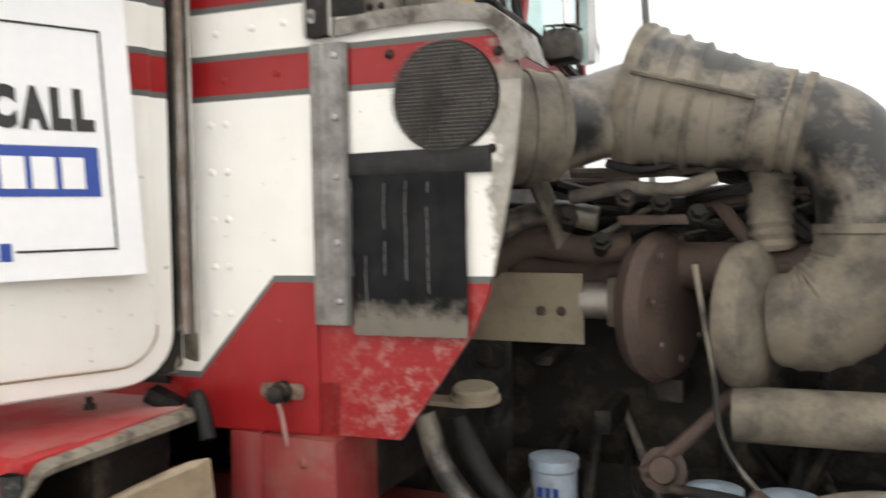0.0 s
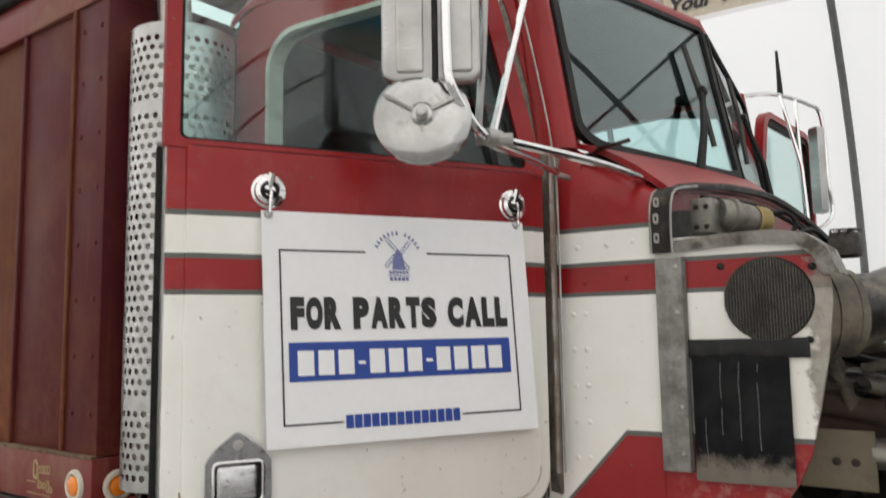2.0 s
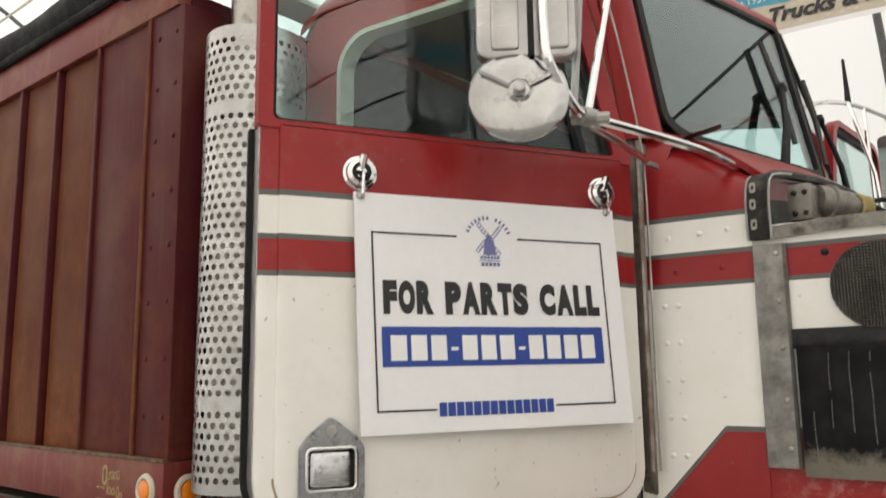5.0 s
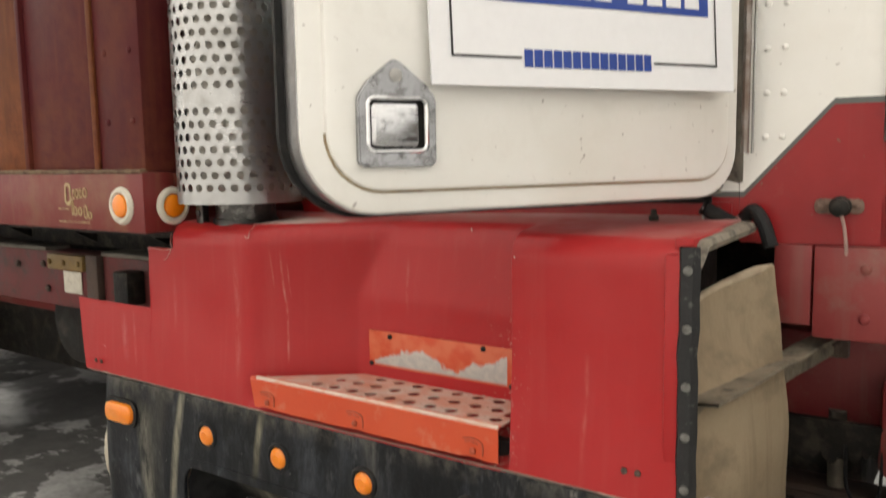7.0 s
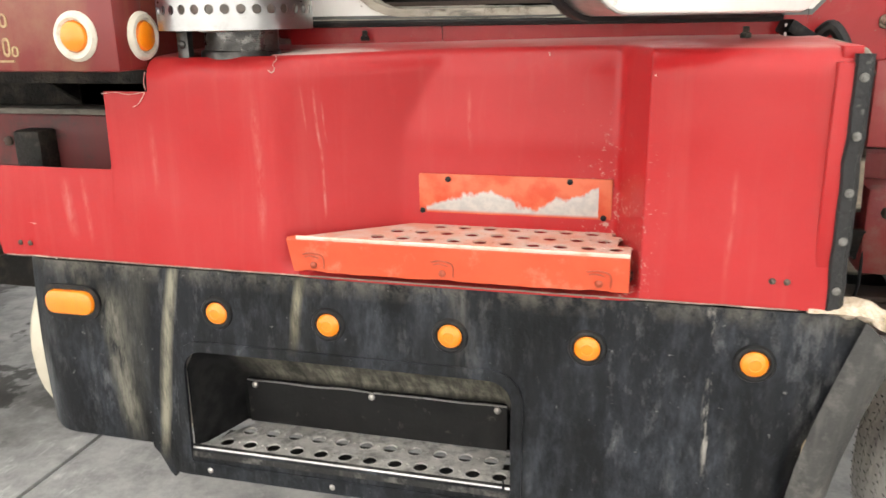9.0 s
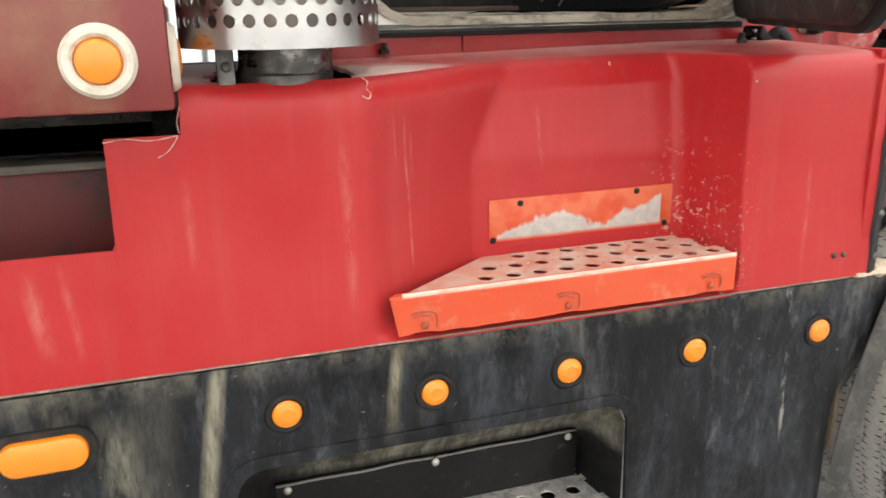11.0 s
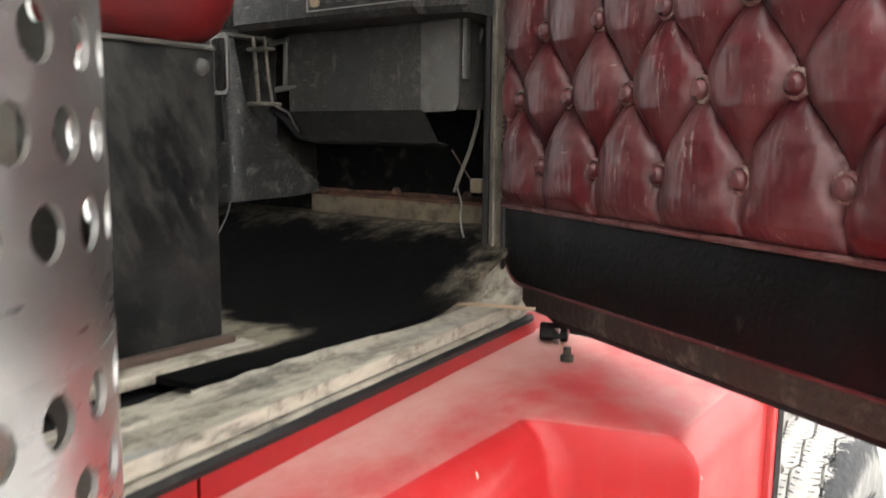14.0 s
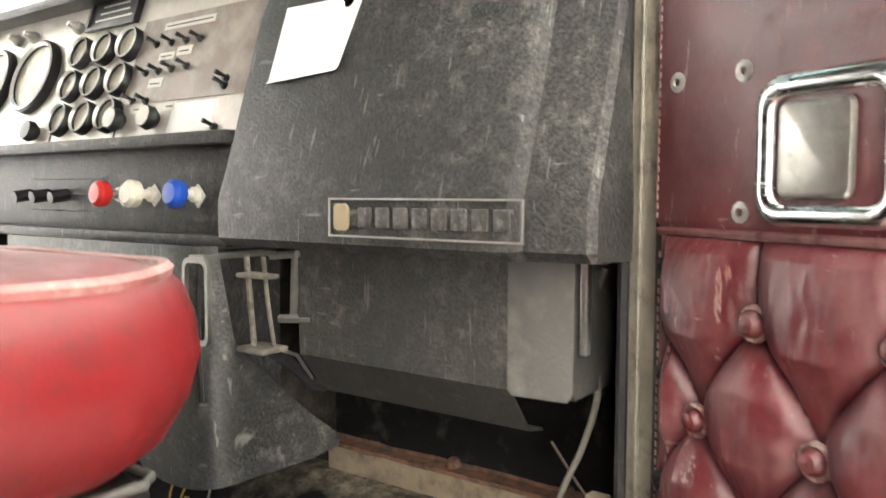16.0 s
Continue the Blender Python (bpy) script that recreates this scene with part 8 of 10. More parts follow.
mat_ = on("floor_mat", bm, dusty_mat(), "black rubber floor mat rising to the toe board", 60)
mat_.modifiers.new("thick", "SOLIDIFY").thickness = 0.008
bm = bmesh.new()
box(bm, -0.897, -0.887, 1.10, 1.66, 1.345, 1.394, 0.002)
toe = on("toe_board", bm, worn("dirty_toe_board", (0.17, 0.135, 0.09), (0.25, 0.205, 0.145), (0.06, 0.045, 0.032), 0.8, scale=16.0, dirt_lo=0.45, dirt_hi=0.65, streak=0.4, bump=0.4), "dusty bare toe board")
bm = bmesh.new()
for k in range(20):
    y0_, y1_ = 1.10 + 0.028 * k, 1.10 + 0.028 * (k + 1)
    r0, r1 = ([bm.verts.new((x_, y_, z_ + 0.003 * noise.noise(Vector((y_ * 25, x_ * 60, 0))))) for x_, z_ in ((-0.900, 1.390), (-0.900, 1.396), (-0.890, 1.397), (-0.881, 1.399), (-0.880, 1.404))] for y_ in (y0_, y1_))
    for q in range(4):
        bm.faces.new((r0[q], r1[q], r1[q + 1], r0[q + 1]))
for y in (1.26, 1.43):
    stud(bm, (-0.89, y, 1.402), (-0.3, 0, 1), 0.010, 0.012)
under("rusty_lip", bm, worn("orange_rust_flake", (0.12, 0.055, 0.032), (0.17, 0.085, 0.05), (0.03, 0.022, 0.018), 0.85, scale=24.0, dirt_lo=0.42, dirt_hi=0.58, bump=0.5, depth=0.002), toe, "rusty upper lip of the toe board")
on("kick_wall", boxed(-0.8795, -0.8605, 1.10, 2.8, 1.25, 1.75), CARPET, "dark firewall lining")
# dash
bm = bmesh.new()
sec = [(-1.10, 1.702), (-1.112, 1.712), (-1.112, 1.76), (-1.098, 1.80), (-1.04, 1.99), (-1.02, 2.035), (-0.98, 2.06), (-0.90, 2.07)]
g = []
for y, d in ((1.09, 0.115), (1.128, 0.10), (1.136, 0.035), (1.143, 0.026), (1.205, 0.018), (1.214, 0.003), (1.222, 0.0), (1.62, 0.0), (1.64, 0.004), (1.652, 0.02), (1.655, 0.09)):
    g.append([bm.verts.new((x + d, y, z)) for x, z in sec])
for r0, r1 in zip(g, g[1:]):
    for k in range(len(sec) - 1):
        bm.faces.new((r0[k], r0[k + 1], r1[k + 1], r1[k]))
    bm.faces.new((r0[0], r1[0], bm.verts.new((-0.95, r1[0].co.y, 1.702)), bm.verts.new((-0.95, r0[0].co.y, 1.702))))
dash = on("dashboard", bm, DASH, "grained black dashboard over the passenger footwell", 30)


def face(y, z, t=0.0):
    """On the dash face: t stands off towards the seat."""
    x = -1.112 if z < 1.76 else -1.112 + (z - 1.76) * 0.31
    return Vector((x - t, y, z))


# raised badge: frame and plain bars
bm = bmesh.new()
ring_plate(bm, [(1.441, 1.720), (1.194, 1.720), (1.194, 1.762), (1.441, 1.762)], [(1.4392, 1.7218), (1.1958, 1.7218), (1.1958, 1.7602), (1.4392, 1.7602)], -0.001, 0.003, lambda u, v, t: face(u, v, t))
badge = under("badge_frame", bm, ALU, dash, "thin bright badge frame")
BADGE = worn("rubbed_badge", (0.028, 0.028, 0.027), (0.08, 0.078, 0.072), (0.22, 0.21, 0.19), 0.4, scale=60)
for k in range(8):
    bm = bmesh.new()
    box(bm, 1.208 + 0.0245 * k, 1.208 + 0.0245 * k + 0.017, -0.0005, 0.004, 1.731, 1.752, 0.001, place=lambda c: face(c.x, c.z, c.y))
    under("badge_bar", bm, BADGE, dash)
bm = bmesh.new()
slab(bm, rounded(1.412, 1.432, 1.727, 1.756, 0.006, 3), 0.0, 0.004, lambda u, v, t: face(u, v, t))
under("badge_mark", bm, worn("brassy_mark", (0.45, 0.36, 0.22), (0.3, 0.25, 0.18), None, 0.4, 0.5), dash)
bm = bmesh.new()
lathe(bm, ((0.012, 0), (0.011, 0.006), (0.006, 0.008), (0, 0.007)), face(1.475, 1.995, 0), (-1, 0, 0.2), 14)
under("glovebox_lock", bm, CHROME, dash)
rounded_card = [(1.588, 1.907), (1.592, 1.903), (1.476, 1.910), (1.472, 1.914), (1.455, 2.0), (1.584, 2.0)]
card = empty("paper_card", "blank white paper card stuck on the dashboard", "card", at=face(1.59, 1.92, 0.002))
bm = bmesh.new()
slab(bm, rounded_card, 0.0015, 0.003, lambda u, v, t: face(u, v, t))
child(part("sheet", bm, PAPER), card)
# switch panel and gauge panel beyond
gp = lambda y, z, t=0.0: Vector((-1.045 + 0.35 * (z - 1.84) - t + 0.05 * (1.655 - y) * 0, y, z))
bm = bmesh.new()
slab(bm, [(2.75, 1.845), (1.655, 1.845), (1.655, 2.11), (2.75, 2.11)], -0.01, 0.0, gp)
under("gauge_panel", bm, PANELSILVER, dash, "brushed silver gauge panel")
bm = bmesh.new()
box(bm, -1.06, -0.95, 1.655, 2.75, 1.705, 1.835, 0.006)
under("switch_panel", bm, DASH, dash)
under("panel_ledge", boxed(-1.085, -1.0, 1.655, 2.75, 1.832, 1.85, 0.005), DASH, dash)
under("panel_ledge", boxed(-1.085, -0.98, 1.655, 2.75, 1.695, 1.712, 0.005), DASH, dash)


RIMWHITE = plain("pale_gauge_rim", (0.72, 0.72, 0.70), 0.3, 0.4)


def gauge(y, z, r):
    bm = bmesh.new()
    lathe(bm, ((r * 0.86, 0.008), (r * 0.92, 0.016), (r, 0.012), (r, 0.0)), gp(y, z), (-1, 0, 0.35), 24)
    ob = under("gauge_bezel", bm, GAUGEFACE, dash)
    bm = bmesh.new()
    lathe(bm, ((r * 0.84, 0.013), (r * 0.90, 0.018), (r * 0.95, 0.016)), gp(y, z), (-1, 0, 0.35), 24)
    under("gauge_rim", bm, RIMWHITE, dash)
    bm = bmesh.new()
    lathe(bm, ((0.0, 0.0075), (r * 0.88, 0.0075)), gp(y, z), (-1, 0, 0.35), 24)
    under("gauge_dial", bm, WHITEPLASTIC, dash)


for a in range(3):
    for b in range(3):
        gauge(2.008 + 0.074 * a, 1.889 + 0.059 * b, 0.029)
gauge(2.30, 1.978, 0.072)
gauge(2.465, 1.978, 0.072)
# faded brown switch plate, label plates and toggles
bm = bmesh.new()
slab(bm, [(1.985, 1.905), (1.66, 1.905), (1.66, 2.045), (1.985, 2.045)], 0.0005, 0.003, gp)
under("switch_plate", bm, worn("faded_brown_plate", (0.20, 0.155, 0.13), (0.28, 0.235, 0.205), (0.42, 0.38, 0.33), 0.45, scale=9.0, dirt_lo=0.45, dirt_hi=0.7), dash, "faded brown switch plate")
LEGEND = plain("yellowed_label", (0.62, 0.60, 0.54), 0.5)
for y0_, y1_, z0_, z1_ in ((1.800, 1.925, 2.022, 2.034), (1.838, 1.874, 1.976, 1.990), (1.890, 1.926, 1.929, 1.944), (1.880, 1.918, 1.972, 1.984), (1.923, 1.952, 1.890, 1.906), (1.838, 1.866, 1.890, 1.903)):
    bm = bmesh.new()
    slab(bm, [(y1_, z0_), (y0_, z0_), (y0_, z1_), (y1_, z1_)], 0.003, 0.0045, gp)
    under("label", bm, LEGEND, dash)
    bm = bmesh.new()
    slab(bm, [(y1_ - 0.006, z0_ + 0.005), (y0_ + 0.006, z0_ + 0.005), (y0_ + 0.006, z0_ + 0.007), (y1_ - 0.006, z0_ + 0.007)], 0.0045, 0.005, gp)
    under("label_print", bm, GAUGEFACE, dash)
for y, z in ((1.935, 2.000), (1.896, 1.999), (1.858, 1.998), (1.824, 1.997), (1.942, 1.954), (1.908, 1.954), (1.875, 1.955), (1.839, 1.956), (1.955, 1.910), (1.919, 1.908), (1.735, 1.928), (1.735, 1.918), (1.732, 1.858)):
    bm = bmesh.new()
    tube(bm, [gp(y, z), gp(y, z + 0.004, 0.010), gp(y + 0.003, z + 0.009, 0.024)], [0.0024, 0.0026, 0.0038], 8)
    lathe(bm, ((0.0065, 0.0), (0.0065, 0.003), (0.0045, 0.0035), (0.004, 0.007), (0, 0.007)), gp(y, z, 0.002), (-1, 0, 0.3), 10)
    under("toggle_switch", bm, GAUGEFACE, dash)
bm = bmesh.new()
ring_plate(bm, [(2.165, 2.048), (2.015, 2.048), (2.015, 2.105), (2.165, 2.105)], [(2.158, 2.054), (2.022, 2.054), (2.022, 2.099), (2.158, 2.099)], 0.0, 0.012, gp)
slab(bm, [(2.160, 2.050), (2.020, 2.050), (2.020, 2.102), (2.160, 2.102)], 0.0, 0.006, gp)
label_box = under("notice_plate", bm, GAUGEFACE, dash, "black framed notice plate")
for z0_, w0_, w1_ in ((2.064, 2.035, 2.145), (2.076, 2.045, 2.135), (2.088, 2.050, 2.13)):
    bm = bmesh.new()
    slab(bm, [(w1_, z0_), (w0_, z0_), (w0_, z0_ + 0.003), (w1_, z0_ + 0.003)], 0.006, 0.0068, gp)
    under("notice_print", bm, LEGEND, label_box)
bm = bmesh.new()
box(bm, -1.0, -0.87, 1.66, 2.75, 2.098, 2.118, 0.008)
under("panel_hood", bm, DASH, dash, "dark dash hood over the gauges")
for y in (2.185, 1.985):
    bm = bmesh.new()
    slab(bm, [(y + 0.0015, 1.852), (y - 0.0015, 1.852), (y - 0.0015, 1.90), (y + 0.0015, 1.90)], 0.0005, 0.0018, gp)
    under("panel_gap", bm, GAUGEFACE, dash)
for y in (2.36, 2.42, 2.20):
    bm = bmesh.new()
    lathe(bm, ((0.011, 0), (0.012, 0.01), (0.008, 0.014), (0.004, 0.026), (0, 0.026)), gp(y, 2.062 if y > 2.3 else 2.06), (-1, 0, 0.3), 12)
    under("screw_knob", bm, ALU, dash)
bm = bmesh.new()
for z in (1.738, 1.765, 1.790):
    tube(bm, [(-1.061, 1.98, z), (-1.061, 2.20, z + 0.001)], 0.0013, 5)
under("scribed_lines", bm, GAUGEFACE, dash)
for y, m in ((1.744, BLUEKNOB), (1.846, WHITEPLASTIC), (1.927, REDKNOB)):
    bm = bmesh.new()
    tube(bm, [(-1.06, y, 1.765), (-1.085, y, 1.765)], 0.006, 8)
    lathe(bm, ((0.008, 0.0), (0.019, 0.006), (0.020, 0.018), (0.014, 0.024), (0, 0.025)), (-1.085, y, 1.765), (-1, 0, 0.1), 16)
    under("pull_knob", bm, m, dash)
    bm = bmesh.new()
    slab(bm, [(y + 0.014, 1.763), (y - 0.002, 1.747), (y - 0.018, 1.763), (y - 0.002, 1.780)], 0.0, 0.003, lambda u, v, t: Vector((-1.061 - t, u, v)))
    lathe(bm, ((0.011, 0.0), (0.011, 0.008), (0.007, 0.010), (0.007, 0.02)), (-1.062, y, 1.765), (-1, 0, 0.05), 12)
    under("knob_plate", bm, LEGEND if m is not REDKNOB else ALU, dash)
for y in (2.09, 2.15, 2.21):
    bm = bmesh.new()
    tube(bm, [(-1.06, y, 1.765), (-1.09, y, 1.76)], 0.010, 8)
    under("switch_knob", bm, GAUGEFACE, dash)
for y, z in ((1.884, 1.876), (1.975, 1.878), (2.24, 1.872)):
    bm = bmesh.new()
    lathe(bm, ((0.012, 0), (0.019, 0.01), (0.017, 0.022), (0, 0.023)), gp(y, z), (-1, 0, 0.3), 14)
    under("knob", bm, GAUGEFACE, dash)
    if y < 2.0:
        bm = bmesh.new()
        lathe(bm, ((0.016, 0.0232), (0.008, 0.0245), (0.0, 0.0248)), gp(y, z), (-1, 0, 0.3), 14)
        under("knob_face", bm, LEGEND, dash)
bm = bmesh.new()
slab(bm, [(1.845, 1.852), (1.745, 1.852), (1.745, 1.900), (1.845, 1.900)], 0.0, 0.003, gp)
under("legend_plate", bm, PAPER, dash)
# heater duct under the dash
bm = bmesh.new()
sec = [(-1.03, 1.70), (-1.03, 1.615), (-1.028, 1.558), (-0.985, 1.503), (-0.955, 1.497)]
g = [[bm.verts.new((x + 0.0, y, z)) for x, z in sec] for y in (1.182, 1.259, 1.262, 1.58)]
for i, (r0, r1) in enumerate(zip(g, g[1:])):
    for k in range(len(sec) - 1):
        if i == 0 and k >= 2:
            continue
        bm.faces.new((r0[k], r0[k + 1], r1[k + 1], r1[k]))
for r in (g[0], g[-1]):
    bm.faces.new([r[0], r[1], r[2], bm.verts.new((-0.90, r[2].co.y, 1.56)), bm.verts.new((-0.90, r[0].co.y, 1.70))])
duct = on("heater_duct", bm, scuffed("grey_duct_metal", (0.026, 0.026, 0.025), (0.046, 0.046, 0.043), (0.24, 0.225, 0.195), 0.62, 0.45, 0.15, 0.001), "bent grey sheet-metal heater duct under the dash")
duct.modifiers.new("thick", "SOLIDIFY").thickness = 0.003
bm = bmesh.new()
slab(bm, [(1.182, 1.566), (1.188, 1.556), (1.253, 1.554), (1.259, 1.560), (1.259, 1.70), (1.182, 1.70)], 0.0, 0.002, lambda u, v, t: Vector((-1.031 - t, u, v)))
under("duct_cap", bm, worn("light_duct_metal", (0.075, 0.074, 0.070), (0.11, 0.106, 0.098), (0.16, 0.15, 0.135), 0.55, scale=12, grain=200, bump=0.3), duct)
bm = bmesh.new()
tube(bm, [(-1.03, 1.585, 1.69), (-1.02, 1.60, 1.60)], 0.006, 6)
tube(bm, [(-1.04, 1.62, 1.685), (-1.04, 1.57, 1.69)], 0.005, 6)
tube(bm, [(-1.025, 1.62, 1.60), (-1.025, 1.56, 1.605)], 0.006, 6)
tube(bm, [(-1.0, 1.57, 1.59), (-0.95, 1.51, 1.53)], 0.008, 6)
under("duct_bracket", bm, ALU, duct)
bm = bmesh.new()
box(bm, -1.032, -1.02, 1.168, 1.176, 1.606, 1.70, 0.002)
under("duct_edge", bm, MIRRORBACK, duct)
# engine cover in the middle of the cab: one sheet bent round the corner of the tunnel
PLAN = [(-0.912, 1.622), (-0.96, 1.628), (-1.01, 1.632), (-1.055, 1.637), (-1.085, 1.641), (-1.105, 1.647), (-1.117, 1.657), (-1.124, 1.672), (-1.128, 1.70), (-1.130, 1.74), (-1.131, 1.78), (-1.131, 1.82), (-1.131, 1.86), (-1.131, 1.95), (-1.131, 2.15)]
LOWS = [1.398, 1.392, 1.389, 1.388, 1.387, 1.386, 1.385, 1.384, 1.382, 1.382, 1.393, 1.425, 1.46, 1.50, 1.52]
HIGHS = [1.416, 1.455, 1.50, 1.545, 1.58] + [1.70] * 10
bm = bmesh.new()
g = []
for (x, y), lo, hi in zip(PLAN, LOWS, HIGHS):
    g.append([bm.verts.new((x + 0.004 * noise.noise(Vector((y * 14, k, 0))), y + 0.004 * noise.noise(Vector((x * 14, k, 4))), lo + (hi - lo) * k / 8)) for k in range(9)])
for r0, r1 in zip(g, g[1:]):
    for k in range(8):
        bm.faces.new((r0[k], r0[k + 1], r1[k + 1], r1[k]))
hog = on("engine_cover", bm, scuffed("chalky_black_cover", (0.010, 0.0105, 0.011), (0.030, 0.031, 0.031), (0.26, 0.255, 0.23), 0.55, 0.42, 0.25, 0.001), "scuffed black engine cover panel bent round the tunnel corner", 50)
hog.modifiers.new("thick", "SOLIDIFY").thickness = 0.004
bm = bmesh.new()
tube(bm, curve([(-1.122, 1.660, 1.69), (-1.124, 1.664, 1.60), (-1.122, 1.662, 1.50)], 4), 0.004, 6)
tube(bm, [(-1.118, 1.655, 1.69), (-1.118, 1.655, 1.58)], 0.0028, 6)
under("flange", bm, SEATBASE, hog)
on("tunnel_core", boxed(-0.99, -0.87, 1.66, 2.24, 1.40, 1.70), GRIME_AND_SHADE, "grimy tunnel behind the cover")
# beige bracket and bent black clip between cover and duct
bm = bmesh.new()
tube(bm, [(-1.100, 1.566, 1.690), (-1.088, 1.572, 1.63), (-1.072, 1.580, 1.575)], 0.003, 6)
tube(bm, [(-1.104, 1.592, 1.690), (-1.092, 1.600, 1.63), (-1.082, 1.606, 1.575)], 0.004, 6)
box(bm, -1.098, -1.055, 1.572, 1.622, 1.567, 1.574, 0.002)
box(bm, -1.115, -1.090, 1.548, 1.600, 1.664, 1.670, 0.002)
on("duct_hanger", bm, worn("dirty_pale_bracket", (0.13, 0.118, 0.098), (0.19, 0.175, 0.145), (0.06, 0.05, 0.04), 0.6, scale=40.0, dirt_lo=0.45, dirt_hi=0.62), "dirty pale hanger bracket under the dash")
bm = bmesh.new()
tube(bm, [(-1.062, 1.600, 1.566), (-1.035, 1.592, 1.545), (-0.998, 1.590, 1.512), (-0.985, 1.575, 1.508)], 0.008, 8)
on("bent_clip", bm, RUBBER, "bent black clip")
bm = bmesh.new()
tube(bm, [(-1.056, 1.590, 1.568), (-1.030, 1.583, 1.556), (-1.002, 1.585, 1.520)], 0.0025, 6)
on("clip_wire", bm, MIRRORBACK, "bright bent wire")
# wires
CABLE = worn("dusty_grey_cable", (0.10, 0.092, 0.078), (0.15, 0.138, 0.115), (0.05, 0.045, 0.04), 0.7, scale=40.0)
for pts, m in (([(-0.975, 1.175, 1.69), (-0.97, 1.190, 1.655), (-0.97, 1.194, 1.62), (-0.97, 1.184, 1.558), (-0.97, 1.199, 1.498), (-0.97, 1.221, 1.448), (-0.97, 1.232, 1.419)], CABLE), ([(-0.97, 1.239, 1.491), (-0.968, 1.222, 1.468), (-0.968, 1.203, 1.445), (-0.97, 1.19, 1.435)], RUST), ([(-0.97, 1.228, 1.43), (-0.972, 1.216, 1.40), (-0.98, 1.212, 1.375), (-0.99, 1.195, 1.34), (-0.99, 1.17, 1.32)], ALU), ([(-1.09, 1.72, 1.40), (-1.10, 1.735, 1.36), (-1.11, 1.75, 1.33), (-1.15, 1.80, 1.29)], worn("yellow_wire", (0.35, 0.24, 0.02), (0.25, 0.17, 0.03))), ([(-1.10, 1.665, 1.41), (-1.11, 1.672, 1.36), (-1.12, 1.69, 1.32), (-1.14, 1.70, 1.275)], ALU), ([(-1.09, 1.75, 1.40), (-1.105, 1.76, 1.345), (-1.10, 1.73, 1.335), (-1.11, 1.715, 1.36), (-1.12, 1.76, 1.31)], worn('ochre_wire', (0.28, 0.18, 0.03), (0.2, 0.13, 0.03)))):
    on("wire", tubed(pts, 0.0036 if m is CABLE else 0.0016, 6, 5), m, "loose hanging wire")
on("wire_connector", boxed(-0.980, -0.960, 1.170, 1.194, 1.420, 1.444, 0.003), TAN, "pale plug on a loose wire")
# passenger seat on its box
seat = on("seat_base", boxed(-2.0, -1.498, 1.192, 1.72, 1.255, 1.611, 0.006), SEATBASE, "scuffed black seat box")


def rise(outline, levels):
    """Closed padded shape: the outline drawn in and lifted level by level."""
    bm = bmesh.new()
    cx, cy = sum(p[0] for p in outline) / len(outline), sum(p[1] for p in outline) / len(outline)
    rings = []
    for inset, z in levels:
        ring = []
        for x, y in outline:
            dx, dy = x - cx, y - cy
            l_ = math.hypot(dx, dy)
            ring.append(bm.verts.new((x - dx / l_ * inset, y - dy / l_ * inset, z + 0.003 * noise.noise(Vector((x * 16, y * 16, z * 16))))))
        rings.append(ring)
    for r0, r1 in zip(rings, rings[1:]):
        for q in range(len(r0)):
            bm.faces.new((r0[q], r0[(q + 1) % len(r0)], r1[(q + 1) % len(r0)], r1[q]))
    bm.faces.new(rings[0][::-1])
    bm.faces.new(rings[-1])
    return bm, rings


CUSH = dense(rounded(-2.0, -1.452, 1.155, 1.71, 0.085, 8), 3)
bm, rings = rise(CUSH, ((0.055, 1.613), (0.040, 1.618), (0.020, 1.632), (0.006, 1.655), (0.0, 1.678), (0.003, 1.700), (0.010, 1.716), (0.018, 1.723), (0.05, 1.729), (0.10, 1.733), (0.16, 1.736), (0.22, 1.737)))
seam = [v.co.copy() for v in rings[7]]
under("cushion", bm, SEATRED, seat, "red vinyl seat cushion", 70)
bm = bmesh.new()
tube(bm, seam + seam[:1], 0.0045, 6)
under("piping", bm, worn("faded_pink_piping", (0.19, 0.055, 0.05), (0.24, 0.12, 0.11), (0.26, 0.20, 0.18), 0.5, scale=30), seat, "faded pale cushion piping")
bm = bmesh.new()
tube(bm, [(-1.99, 1.190, 1.612), (-1.505, 1.190, 1.612), (-1.496, 1.198, 1.612), (-1.496, 1.715, 1.612)], 0.0032, 8)
under("edge_trim", bm, worn("worn_box_edge", (0.05, 0.048, 0.044), (0.11, 0.105, 0.095), (0.015, 0.014, 0.013), 0.45, scale=30.0), seat, "worn edge along the seat box")
under("foot_ledge", boxed(-2.0, -1.47, 1.150, 1.192, 1.254, 1.268, 0.003), SILL, seat, "dusty ledge under the seat box")
under("foot_rust", boxed(-2.0, -1.49, 1.180, 1.1915, 1.268, 1.278, 0.002), RUST, seat, "rust-brown strip at the foot of the seat box")
bm = bmesh.new()
vs = box(bm, -2.0, -1.90, 1.16, 1.71, 1.745, 2.16, 0.04, seg=4)
under("backrest", bm, DASH, seat, "dark backrest")
bm = bmesh.new()
ring_plate(bm, rounded(1.592, 1.640, 1.585, 1.690, 0.012, 4), rounded(1.597, 1.635, 1.591, 1.684, 0.009, 4), -0.003, 0.003, lambda u, v, t: Vector((-1.16 + t, u, v)))
box(bm, -1.16, -1.05, 1.60, 1.63, 1.688, 1.693)
on("latch_bracket", bm, steel("dull_bracket_steel", (0.36, 0.35, 0.33), 0.35, (0.25, 0.24, 0.22), (0.12, 0.10, 0.08)), "bent steel latch bracket beside the seat")
bm = bmesh.new()
lathe(bm, ((0.010, 0), (0.009, 0.003), (0.004, 0.006), (0, 0.006)), (-1.518, 1.192, 1.590), (0, -1, 0), 12)
